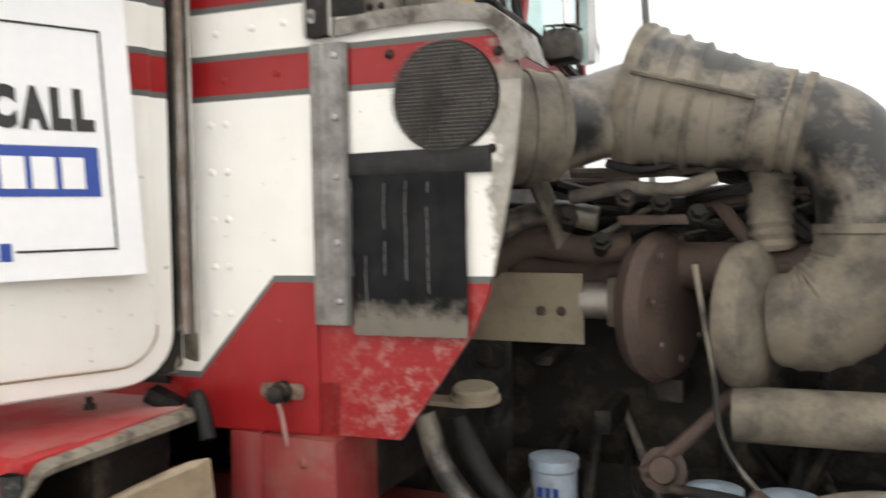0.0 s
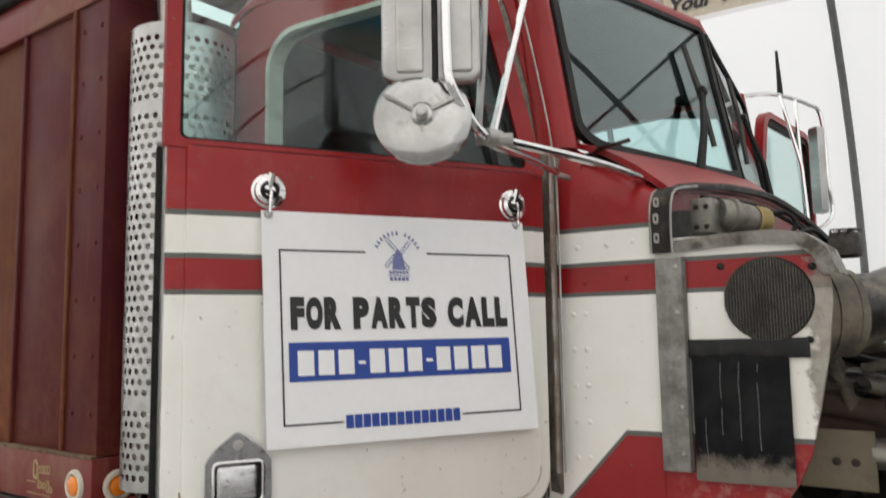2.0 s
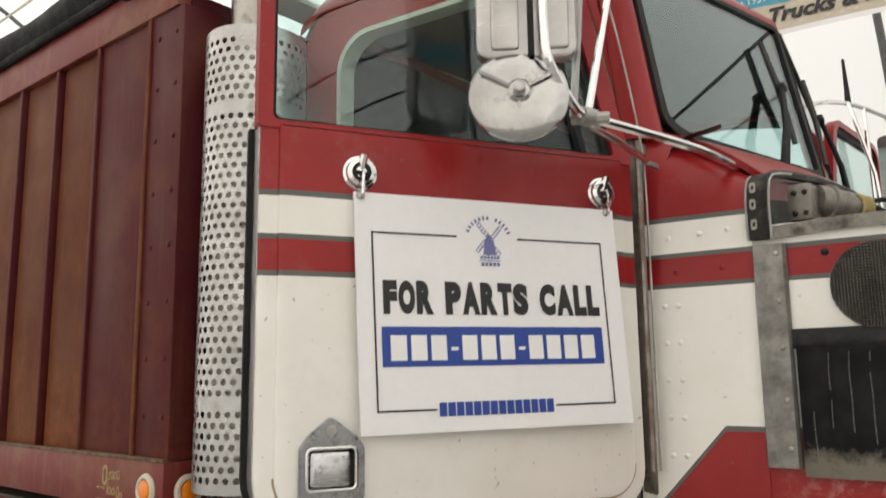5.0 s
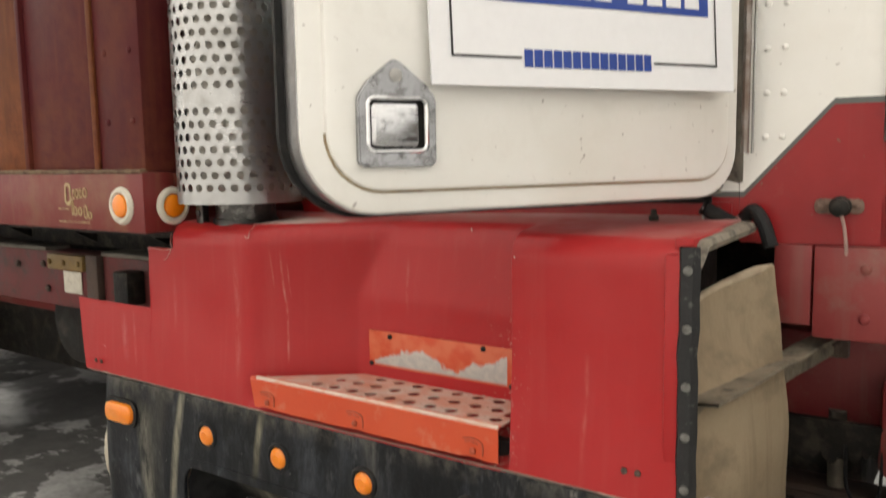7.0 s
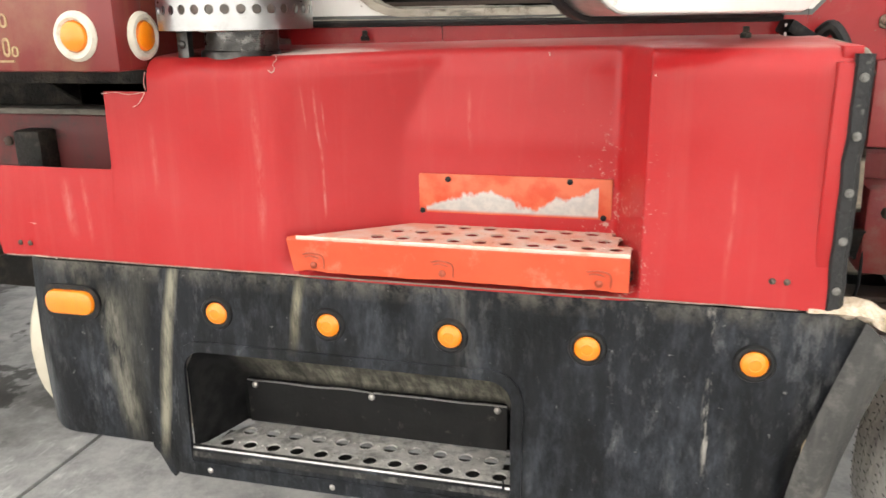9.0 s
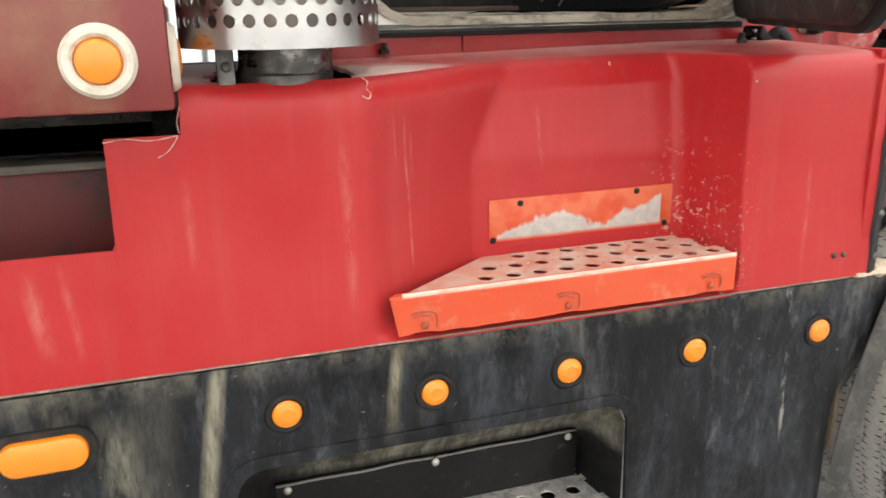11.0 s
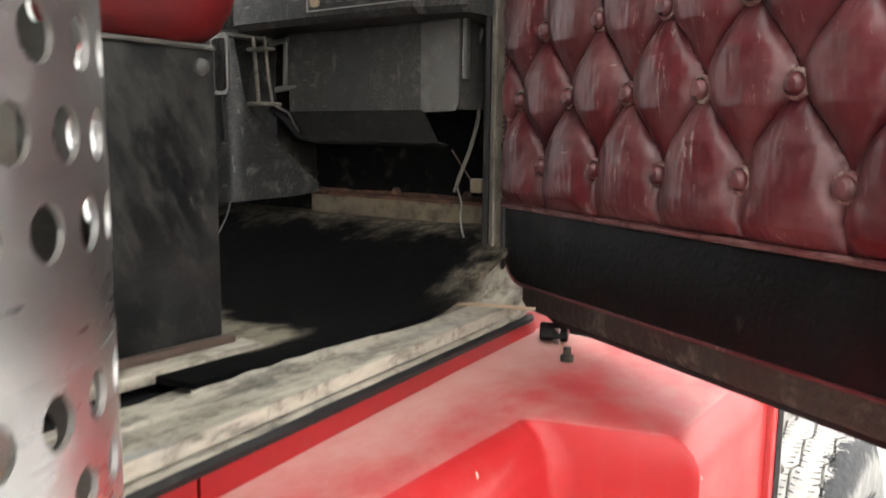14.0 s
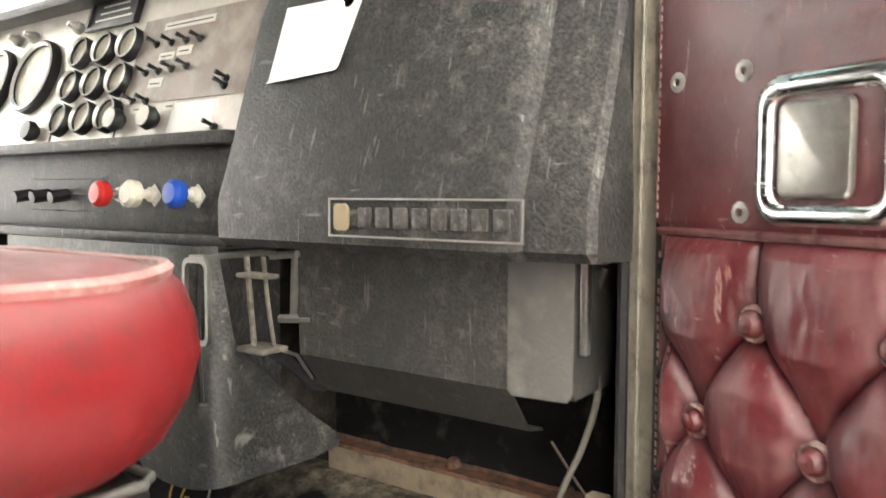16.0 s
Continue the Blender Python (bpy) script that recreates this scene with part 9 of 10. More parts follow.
under("bolt", bm, worn("blackened_bolt", (0.035, 0.034, 0.031), (0.06, 0.057, 0.05), (0.02, 0.018, 0.016), 0.55, scale=60.0), seat)

# ---- cowl front: gasket strip, wiper motor, arch lip ----
half = [(1.082, 1.80), (1.081, 1.84), (1.082, 1.88), (1.087, 1.908), (1.099, 1.930), (1.122, 1.944), (1.17, 1.955), (1.26, 1.970), (1.36, 1.983), (1.50, 2.001), (1.69, 2.017), (1.83, 2.026), (1.95, 2.029)]
lip_path = half + [(2 * MID - y, z) for y, z in half[-2::-1]]
bm = bmesh.new()
g = []
for k, (y, z) in enumerate(lip_path):
    t0, t1 = Vector(lip_path[max(k - 1, 0)]), Vector(lip_path[min(k + 1, len(lip_path) - 1)])
    e = (t1 - t0).normalized()
    up = Vector((-e.y, e.x))
    g.append([bm.verts.new((x, y + up.x * h, z + up.y * h)) for x, h in ((-0.740, 0.0), (-0.738, 0.005), (-0.722, 0.006), (-0.706, 0.006), (-0.698, 0.010), (-0.694, 0.004), (-0.698, -0.006), (-0.74, -0.006))])
for r0, r1 in zip(g, g[1:]):
    for q in range(8):
        bm.faces.new((r0[q], r0[(q + 1) % 8], r1[(q + 1) % 8], r1[q]))
gasket = on("cowl_gasket", bm, worn("dusty_black_gasket", (0.010, 0.009, 0.009), (0.030, 0.026, 0.023), (0.12, 0.10, 0.08), 0.55, scale=16, dirt_lo=0.52, dirt_hi=0.75, bump=0.4, spec=0.3), "black rubber hood gasket channel with metal clips", 50)
for z in (1.822, 1.865, 1.902):
    bm = bmesh.new()
    ring_plate(bm, rounded(-0.731, -0.719, z, z + 0.022, 0.004, 3), rounded(-0.728, -0.722, z + 0.006, z + 0.016, 0.002, 3), 0.0, 0.003, lambda u, v, t: Vector((u, 1.074 - t + (0.006 if v > 1.90 else 0), v)))
    under("clip", bm, ALU, gasket)
bm = bmesh.new()
tube(bm, [(-0.6935, y - 0.004, z) for y, z in half[:8]], 0.0028, 6)
under("edge_trim", bm, ALU, gasket)
bm = bmesh.new()
tube(bm, [(-0.741, y - 0.005, z + 0.002) for y, z in half[:7]], 0.0022, 6)
under("edge_trim", bm, ALU, gasket)
# dark red inner face of the cowl under the lip
bm = bmesh.new()
g = [[bm.verts.new((-0.728 - 0.012 * q, y, z - 0.012 - 0.07 * q)) for q in range(3)] for y, z in lip_path[4:-4]]
for r0, r1 in zip(g, g[1:]):
    for q in range(2):
        bm.faces.new((r0[q], r0[q + 1], r1[q + 1], r1[q]))
under("inner_face", bm, FRAMERED, gasket)
bm = bmesh.new()
box(bm, -0.83, -0.735, 1.12, 2 * MID - 1.12, 1.60, 1.93)
on("firewall_step", bm, GRIME_AND_SHADE, "dark grimy firewall face")
MOTOR = worn("dirty_cast_aluminium", (0.26, 0.245, 0.22), (0.18, 0.165, 0.145), (0.06, 0.05, 0.04), 0.5, 0.6, scale=18, bump=0.3)
bm = bmesh.new()
lathe(bm, ((0.0, 0.0), (0.034, 0.0), (0.036, 0.01), (0.036, 0.085), (0.03, 0.09), (0.03, 0.10), (0.0, 0.10)), (-0.64, 1.22, 1.895), (0.55, 0.8, -0.15), 20)
motor = on("wiper_motor", bm, MOTOR, "dirty cast wiper motor under the cowl lip")
bm = bmesh.new()
box(bm, -0.68, -0.63, 1.16, 1.24, 1.845, 1.925, 0.006)
under("gearbox", bm, MOTOR, motor)
for k in range(4):
    bm = bmesh.new()
    stud(bm, (-0.665 + 0.022 * (k % 2), 1.158, 1.86 + 0.045 * (k // 2)), (0, -1, 0), 0.006, 0.006)
    under("bolt", bm, GRIME_AND_SHADE, motor)
bm = bmesh.new()
lathe(bm, ((0.036, 0.0), (0.042, 0.002), (0.042, 0.010), (0.036, 0.012)), (-0.625, 1.242, 1.891), (0.55, 0.8, -0.15), 20)
under("flange", bm, MOTOR, motor)
bm = bmesh.new()
lathe(bm, ((0.033, 0.0), (0.037, 0.004), (0.037, 0.03), (0.033, 0.034)), (-0.585, 1.30, 1.88), (0.55, 0.8, -0.15), 20)
under("brass_ring", bm, worn("brass_band", (0.35, 0.27, 0.10), (0.25, 0.19, 0.09), (0.1, 0.08, 0.05), 0.4, 0.7), motor)
for pts in ([(-0.56, 1.33, 1.895), (-0.525, 1.35, 1.90), (-0.505, 1.36, 1.875), (-0.52, 1.35, 1.845), (-0.545, 1.33, 1.84)], [(-0.62, 1.25, 1.86), (-0.55, 1.3, 1.82), (-0.48, 1.4, 1.86), (-0.45, 1.48, 1.80)], [(-0.7, 1.3, 1.95), (-0.6, 1.45, 1.93), (-0.5, 1.6, 1.85)]):
    on("cowl_hose", tubed(pts, 0.006, 8, 5), RUBBER, "thin black hose")
bm = bmesh.new()
box(bm, -0.455, -0.39, 1.42, 1.50, 1.795, 1.855, 0.014)
for k in range(3):
    tube(bm, [(-0.457, 1.425 + 0.012 * k, 1.80), (-0.445 + 0.02 * k, 1.418, 1.858), (-0.39, 1.43 + 0.02 * k, 1.857)], 0.003, 6)
on("washer_bottle", bm, worn("filthy_plastic", (0.055, 0.050, 0.042), (0.10, 0.09, 0.072), (0.02, 0.018, 0.016), 0.7, scale=20.0, dirt_lo=0.44, dirt_hi=0.62, bump=0.4), "filthy plastic bottle with strapped hoses")

# ---- passenger mirror on its tubular bracket ----
MN, MW = Vector((0.6, -0.8, 0)), Vector((0.8, 0.6, 0))
MC = Vector((-0.946, 0.566, 2.320))


def mp(u, v, t):
    return MC + MW * u + Vector((0, 0, v)) + MN * t


bm = bmesh.new()
slab(bm, rounded(-0.094, 0.094, -0.213, 0.213, 0.024, 5), -0.03, 0.0, mp, 0.008)
mirror = on("side_mirror", bm, MIRRORBACK, "tall brushed steel truck mirror seen from behind")
bm = bmesh.new()
for u0, u1 in ((-0.066, -0.014), (0.026, 0.078)):
    slab(bm, rounded(u0, u1, -0.198, 0.200, 0.008, 3), -0.001, 0.007, mp, 0.005)
under("pressed_rib", bm, MIRRORBACK, mirror)
bm = bmesh.new()
slab(bm, rounded(-0.087, 0.087, -0.206, 0.206, 0.018, 5), -0.032, -0.029, mp)
under("mirror_glass", bm, plain("mirror_silver", (0.9, 0.9, 0.9), 0.01, 1.0), mirror)
bm = bmesh.new()
tube(bm, [mp(0.008, -0.212, 0.002), mp(0.008, 0.212, 0.002)], 0.006, 6)
under("rubber_trim", bm, RUBBER, mirror)
# round spot mirror below
HC = Vector((-0.957, 0.552, 2.036))
bm = bmesh.new()
lathe(bm, ((0.0, 0.020), (0.018, 0.019), (0.024, 0.014), (0.060, 0.012), (0.084, 0.005), (0.092, -0.002), (0.093, -0.008), (0.088, -0.012), (0.0, -0.014)), HC, MN + Vector((0, 0, 0.15)), 40)
SPOTSTEEL = steel("spot_mirror_steel", (0.52, 0.52, 0.51), 0.10, (0.30, 0.295, 0.29), (0.2, 0.19, 0.17), 0.6, 0.85)
spot = under("spot_mirror", bm, SPOTSTEEL, mirror, "round bright spot mirror")
bm = bmesh.new()
for w in (0.5, 2.6, 4.7):
    d = MW * math.cos(w) + Vector((0, 0, math.sin(w)))
    tube(bm, [HC + MN * 0.016 + d * 0.02, HC + MN * 0.013 + d * 0.055, HC + MN * 0.006 + d * 0.082], 0.0042, 6)
lathe(bm, ((0.012, 0.018), (0.012, 0.036), (0.007, 0.04), (0, 0.04)), HC, MN, 12)
under("spot_ribs", bm, MIRRORBACK, mirror)
KN = Vector((-0.894, 0.690, 2.012))
bm = bmesh.new()
tube(bm, curve([mp(0.03, 0.26, 0.02), mp(0.03, 0.1, 0.022), mp(0.03, -0.16, 0.022), mp(0.04, -0.235, 0.02), KN.lerp(mp(0.06, -0.29, 0.0), 0.5), KN], 6), 0.0095, 10)
arm = under("bracket_tube", bm, CHROME, mirror, "bent bright mirror tube")
for name, pts, r, m in (("brace", [KN, (-0.80, 0.98, 1.992), (-0.774, 1.178, 1.976)], 0.0095, CHROME), ("brace", [KN + Vector((0, 0, -0.015)), (-0.915, 0.88, 2.0), (-0.925, 1.0, 1.995)], 0.008, CHROME), ("brace", [KN, (-0.945, 0.88, 2.31), (-0.995, 1.065, 2.59)], 0.008, CHROME), ("brace", [KN + Vector((-0.02, -0.02, 0)), mp(0.105, -0.05, -0.03), mp(0.10, 0.19, -0.03)], 0.0075, MIRRORBACK), ("upper_arm", [mp(0.02, 0.24, 0.0), mp(0.09, 0.20, -0.03), (-0.97, 0.86, 2.555), (-0.998, 1.06, 2.595)], 0.0062, GRIME_AND_SHADE)):
    under(name, tubed(pts, r, 8, 5), m, mirror)
bm = bmesh.new()
lathe(bm, ((0.0, -0.02), (0.017, -0.018), (0.019, 0.0), (0.017, 0.018), (0, 0.02)), KN, (0.3, 1, 0), 12)
tube(bm, [KN + Vector((-0.03, -0.01, 0.0)), KN + Vector((0.035, 0.02, -0.004))], 0.012, 8)
under("clamp", bm, ALU, mirror)
bm = bmesh.new()
lathe(bm, ((0.016, 0), (0.014, 0.006), (0.007, 0.008), (0, 0.008)), (-0.995, 1.062, 2.595), (0.5, -1, 0.2), 12)
under("foot", bm, ALU, mirror)
under("foot", boxed(-0.932, -0.922, 1.0, 1.062, 1.985, 1.997, 0.002), ALU, mirror)
bm = bmesh.new()
lathe(bm, ((0.013, 0.0), (0.010, 0.002), (0.009, -0.006), (0, -0.007)), skin(-0.905, 1.985, -0.035), (0.1, -1, 0.3), 12)
on("empty_hole", bm, GRIME_AND_SHADE, "open bolt hole")

# driver's mirror on the far side
bm = bmesh.new()
FM = Vector((-0.845, 3.30, 2.35))
slab(bm, rounded(-0.036, 0.028, -0.2, 0.2, 0.015, 4), -0.02, 0.02, lambda u, v, t: FM + Vector((0.75, -0.66, 0)) * u + Vector((0, 0, v)) + Vector((0.66, 0.75, 0)) * t, 0.006)
fm = on("side_mirror", bm, MIRRORBACK, "driver's tall bright mirror")
bm = bmesh.new()
tube(bm, curve([(-1.03, 2.82, 2.62), (-0.96, 3.05, 2.67), (-0.87, 3.26, 2.655), (-0.83, 3.33, 2.60), (-0.82, 3.34, 2.3), (-0.82, 3.33, 2.12), (-0.9, 2.9, 1.99)], 6), 0.010, 8)
tube(bm, [(-0.90, 3.17, 2.66), (-0.885, 3.17, 2.05)], 0.008, 8)
tube(bm, [(-0.775, 2.72, 1.98), (-0.83, 2.9, 2.3), (-0.92, 2.99, 2.64)], 0.008, 8)
under("bracket_tube", bm, CHROME, fm)
bm = bmesh.new()
tube(bm, [(-0.945, 3.10, 2.67), (-0.945, 3.10, 2.73), (-0.95, 3.10, 2.88)], [0.014, 0.011, 0.006], 8)
under("antenna", bm, RUBBER, fm)

# ---- engine, hood off ----


def hose(name, pts, r, m, label="", seg=18, steps=8, ribs=0.0):
    path = curve(pts, steps)
    rs = [r * (1 + ribs * (k % 2)) if not isinstance(r, (list, tuple)) else None for k in range(len(path))]
    if isinstance(r, (list, tuple)):
        rs = []
        for k in range(len(path)):
            f = k / (len(path) - 1) * (len(r) - 1)
            i = min(int(f), len(r) - 2)
            rs.append((r[i] + (r[i + 1] - r[i]) * (f - i)) * (1 + ribs * (k % 2)))
    bm = bmesh.new()
    tube(bm, path, rs, seg)
    return on(name, bm, m, label, 50)


def clamp_band(at, axis, r):
    bm = bmesh.new()
    lathe(bm, ((r, -0.008), (r + 0.004, -0.007), (r + 0.004, 0.007), (r, 0.008)), at, axis, 28)
    return on("hose_clamp", bm, DUSTY, "dusty hose clamp")


DUST2 = worn("dusty_black_hose", (0.014, 0.014, 0.015), (0.05, 0.046, 0.038), (0.27, 0.235, 0.185), 0.36, scale=3.6, dirt_lo=0.47, dirt_hi=0.60, bump=0.10, depth=0.001)
hose("intake_duct", [(-0.53, 1.25, 1.660), (-0.47, 1.30, 1.660), (-0.41, 1.35, 1.664)], [0.098, 0.099, 0.092], DUSTY, "dust-caked intake duct behind the quarter panel", 28)
clamp_band((-0.452, 1.315, 1.660), (0.8, 0.6, 0), 0.098)
clamp_band((-0.415, 1.346, 1.664), (0.8, 0.6, 0), 0.092)
hose("intake_elbow", [(-0.42, 1.34, 1.663), (-0.35, 1.395, 1.680), (-0.28, 1.45, 1.705)], [0.084, 0.076, 0.080], DUST2, "black rubber intake elbow", 24)
bm = bmesh.new()
lathe(bm, ((0.0, -0.02), (0.10, -0.02), (0.122, -0.012), (0.128, 0.0), (0.128, 0.012), (0.118, 0.02), (0.118, 0.05), (0.122, 0.054), (0.112, 0.062), (0.110, 0.09), (0.114, 0.094), (0.102, 0.102), (0.098, 0.13), (0.101, 0.134), (0.094, 0.152), (0.091, 0.19), (0.094, 0.194), (0.088, 0.204), (0.086, 0.235)), (-0.270, 1.455, 1.714), (0.95, -0.02, -0.235), 48)
can = on("air_canister", bm, DUST2, "large dusty ribbed intake canister", 40)
bm = bmesh.new()
tube(bm, [Vector((-0.270, 1.455, 1.714)) + Vector((0.95, -0.02, -0.235)) * f + Vector((0.0, -0.128, 0.030)) * (1 - 1.3 * f) for f in (0.0, 0.05, 0.1, 0.16, 0.2)], 0.005, 6)
lathe(bm, ((0.118, -0.026), (0.131, -0.022), (0.133, -0.008), (0.128, 0.002)), (-0.270, 1.455, 1.714), (0.95, -0.02, -0.235), 48)
under("bead", bm, DUSTY, can)
hose("intake_pipe", [(-0.055, 1.452, 1.660), (-0.01, 1.45, 1.650), (0.035, 1.45, 1.625), (0.072, 1.45, 1.575), (0.086, 1.45, 1.52), (0.087, 1.45, 1.47)], 0.082, DUST2, "dust-streaked black intake pipe bending down", 28)
clamp_band((-0.045, 1.452, 1.658), (0.95, -0.02, -0.235), 0.084)
clamp_band((-0.015, 1.45, 1.651), (0.95, -0.02, -0.25), 0.083)
clamp_band((0.087, 1.45, 1.478), (0, 0, 1), 0.083)
hose("lower_elbow", [(0.087, 1.45, 1.475), (0.078, 1.45, 1.41), (0.045, 1.45, 1.355), (0.0, 1.452, 1.328), (-0.055, 1.462, 1.322)], [0.080, 0.084, 0.090, 0.088, 0.074], DUSTY, "ribbed dusty elbow into the turbocharger", 28, 5, 0.04)
bm = bmesh.new()
lathe(bm, ((0.055, 0.045), (0.075, 0.03), (0.105, 0.024), (0.128, 0.012), (0.135, -0.008), (0.128, -0.03), (0.105, -0.04), (0.0, -0.042)), (-0.085, 1.478, 1.325), (0.95, -0.3, 0), 48)
turbo = on("turbocharger", bm, DUSTY, "dust-caked turbocharger housing", 40)
bm = bmesh.new()
lathe(bm, ((0.0, 0.03), (0.09, 0.03), (0.13, 0.022), (0.142, 0.0), (0.13, -0.026), (0.09, -0.034), (0.0, -0.036)), (-0.250, 1.49, 1.338), (0.95, -0.3, 0), 40)
box(bm, -0.315, -0.175, 1.42, 1.55, 1.488, 1.506, 0.004)
under("turbine_housing", bm, RUST, turbo, "rusty brown turbine housing")
for k in range(8):
    w = 2 * math.pi * k / 8
    bm = bmesh.new()
    stud(bm, Vector((-0.215, 1.475, 1.355)) + Vector((0.1, 0.3, 0)) * 0.11 * math.cos(w) * 3 + Vector((0, 0, 0.11 * math.sin(w))), (0.95, -0.3, 0), 0.008, 0.008)
    under("bolt", bm, RUST, turbo)
hose("bellows_hose", [(-0.06, 1.50, 1.44), (-0.065, 1.50, 1.52), (-0.06, 1.51, 1.60), (-0.05, 1.52, 1.66)], 0.036, DUSTY, "ribbed dusty hose", 18, 8, 0.14)
bm = bmesh.new()
box(bm, -0.64, -0.392, 1.468, 1.474, 1.262, 1.398, 0.002)
shield = on("heat_shield", bm, TAN, "muddy tan heat shield plate")
for x in (-0.475, -0.435):
    bm = bmesh.new()
    stud(bm, (x, 1.467, 1.325), (0, -1, 0), 0.010, 0.004)
    under("bolt", bm, RUST, shield)
hose("exhaust_stub", [(-0.40, 1.50, 1.345), (-0.33, 1.50, 1.345), (-0.28, 1.50, 1.345)], 0.036, MUFF, "bright exhaust stub with a clamp")
bm = bmesh.new()
box(bm, -0.345, -0.325, 1.455, 1.54, 1.30, 1.39, 0.005)
on("v_clamp", bm, DUSTY, "dusty pipe clamp")
on("lower_pipe", tubed([(-0.12, 1.42, 1.165), (0.2, 1.42, 1.17), (0.8, 1.44, 1.17)], 0.047, 20, 4), DUSTY, "dusty horizontal pipe along the block")
# block, heads and clutter
block = on("engine_block", boxed(-0.62, 0.62, 1.66, 2.24, 0.55, 1.36, 0.03), GRIME_AND_SHADE, "oily black engine block")
under("cylinder_head", boxed(-0.60, 0.60, 1.70, 2.20, 1.36, 1.50, 0.02), GRIME_AND_SHADE, block)
for k in range(3):
    under("rocker_cover", boxed(-0.58 + 0.40 * k, -0.21 + 0.40 * k, 1.74, 2.16, 1.50, 1.57, 0.025), GRIME_AND_SHADE, block)
for k in range(6):
    x = -0.52 + 0.2 * k
    bm = bmesh.new()
    tube(bm, curve([(x, 1.70, 1.43), (x, 1.58, 1.43), (x + 0.05, 1.53, 1.41)], 4), 0.032, 12)
    under("manifold_runner", bm, RUST, block)
under("exhaust_manifold", tubed([(-0.55, 1.53, 1.41), (0.0, 1.53, 1.41), (0.55, 1.53, 1.41)], 0.045, 14, 4), RUST, block)
rng = random.Random(4)
for k in range(24):
    x, y, z = rng.uniform(-0.60, 0.25), rng.uniform(1.50, 1.66), rng.uniform(0.72, 1.24)
    dx, dz = rng.uniform(0.02, 0.07), rng.uniform(0.02, 0.07)
    bm = bmesh.new()
    if k % 3 == 0:
        lathe(bm, ((0, 0.0), (dx * 0.45, 0.0), (dx * 0.45, 0.05), (dx * 0.3, 0.065), (0, 0.065)), (x, y - 0.05, z), (0, -1, rng.uniform(-0.3, 0.3)), 12)
    else:
        box(bm, x - dx / 2, x + dx / 2, y - 0.06, y + 0.12, z - dz / 2, z + dz / 2, 0.008)
    under("accessory", bm, GRIME_AND_SHADE, block)
for k in range(30):
    a = Vector((rng.uniform(-0.62, 0.1), rng.uniform(1.46, 1.6), rng.uniform(1.42, 1.60)))
    b = Vector((a.x + rng.uniform(0.15, 0.45), rng.uniform(1.48, 1.62), rng.uniform(1.40, 1.575)))
    m = a.lerp(b, 0.5) + Vector((0, rng.uniform(-0.06, 0.02), rng.uniform(-0.04, 0.02)))
    bm = bmesh.new()
    tube(bm, curve([a, m, b], 5), rng.choice((0.006, 0.008, 0.010, 0.014)), 8)
    under("fuel_line", bm, rng.choice((GRIME_AND_SHADE, RUBBER, DUST2, GRIME_AND_SHADE, RUST)), block)
for k in range(12):
    a = Vector((rng.uniform(-0.6, 0.2), 1.68, rng.uniform(0.95, 1.15)))
    b = Vector((a.x + rng.uniform(-0.15, 0.25), rng.uniform(1.44, 1.54), rng.uniform(0.70, 0.86)))
    bm = bmesh.new()
    tube(bm, curve([a, a.lerp(b, 0.5) + Vector((rng.uniform(-0.06, 0.06), -0.10, 0.03)), b], 6), rng.choice((0.008, 0.012, 0.016)), 8)
    under("coolant_hose", bm, rng.choice((GRIME_AND_SHADE, DUST2, RUBBER)), block)
under("support_strut", tubed([(-0.48, 1.36, 1.68), (-0.46, 1.42, 1.55), (-0.42, 1.47, 1.46)], 0.014, 10), DUSTY, block)
for pts, r_, m_ in (([(-0.50, 1.43, 1.66), (-0.47, 1.44, 1.58), (-0.44, 1.45, 1.50), (-0.43, 1.46, 1.44)], 0.017, DUSTY), ([(-0.60, 1.44, 1.44), (-0.52, 1.45, 1.50), (-0.44, 1.45, 1.515), (-0.36, 1.46, 1.50)], 0.024, DUST2), ([(-0.62, 1.46, 1.38), (-0.54, 1.47, 1.44), (-0.48, 1.47, 1.455), (-0.38, 1.47, 1.44), (-0.30, 1.48, 1.45)], 0.028, RUST), ([(-0.40, 1.42, 1.54), (-0.31, 1.42, 1.555), (-0.22, 1.43, 1.55), (-0.15, 1.45, 1.57)], 0.013, DUSTY), ([(-0.33, 1.40, 1.60), (-0.27, 1.41, 1.585), (-0.20, 1.43, 1.60)], 0.008, RUBBER)):
    under("dusty_line", tubed(pts, r_, 12, 5), m_, block)
for x_, y_, z_ in ((-0.40, 1.40, 1.50), (-0.30, 1.42, 1.53), (-0.24, 1.42, 1.52), (-0.34, 1.40, 1.455), (-0.18, 1.43, 1.50)):
    bm = bmesh.new()
    lathe(bm, ((0.0, 0.03), (0.012, 0.03), (0.013, 0.018), (0.019, 0.017), (0.019, 0.004), (0.013, 0.003), (0.013, -0.03)), (x_, y_, z_), (0.3, -1, 0.5), 6)
    under("fitting", bm, GRIME_AND_SHADE, block)
on("cross_pipe", tubed([(-0.42, 1.50, 1.59), (-0.25, 1.48, 1.585), (-0.05, 1.55, 1.60)], 0.010, 8), DUSTY, "dusty line across the engine")
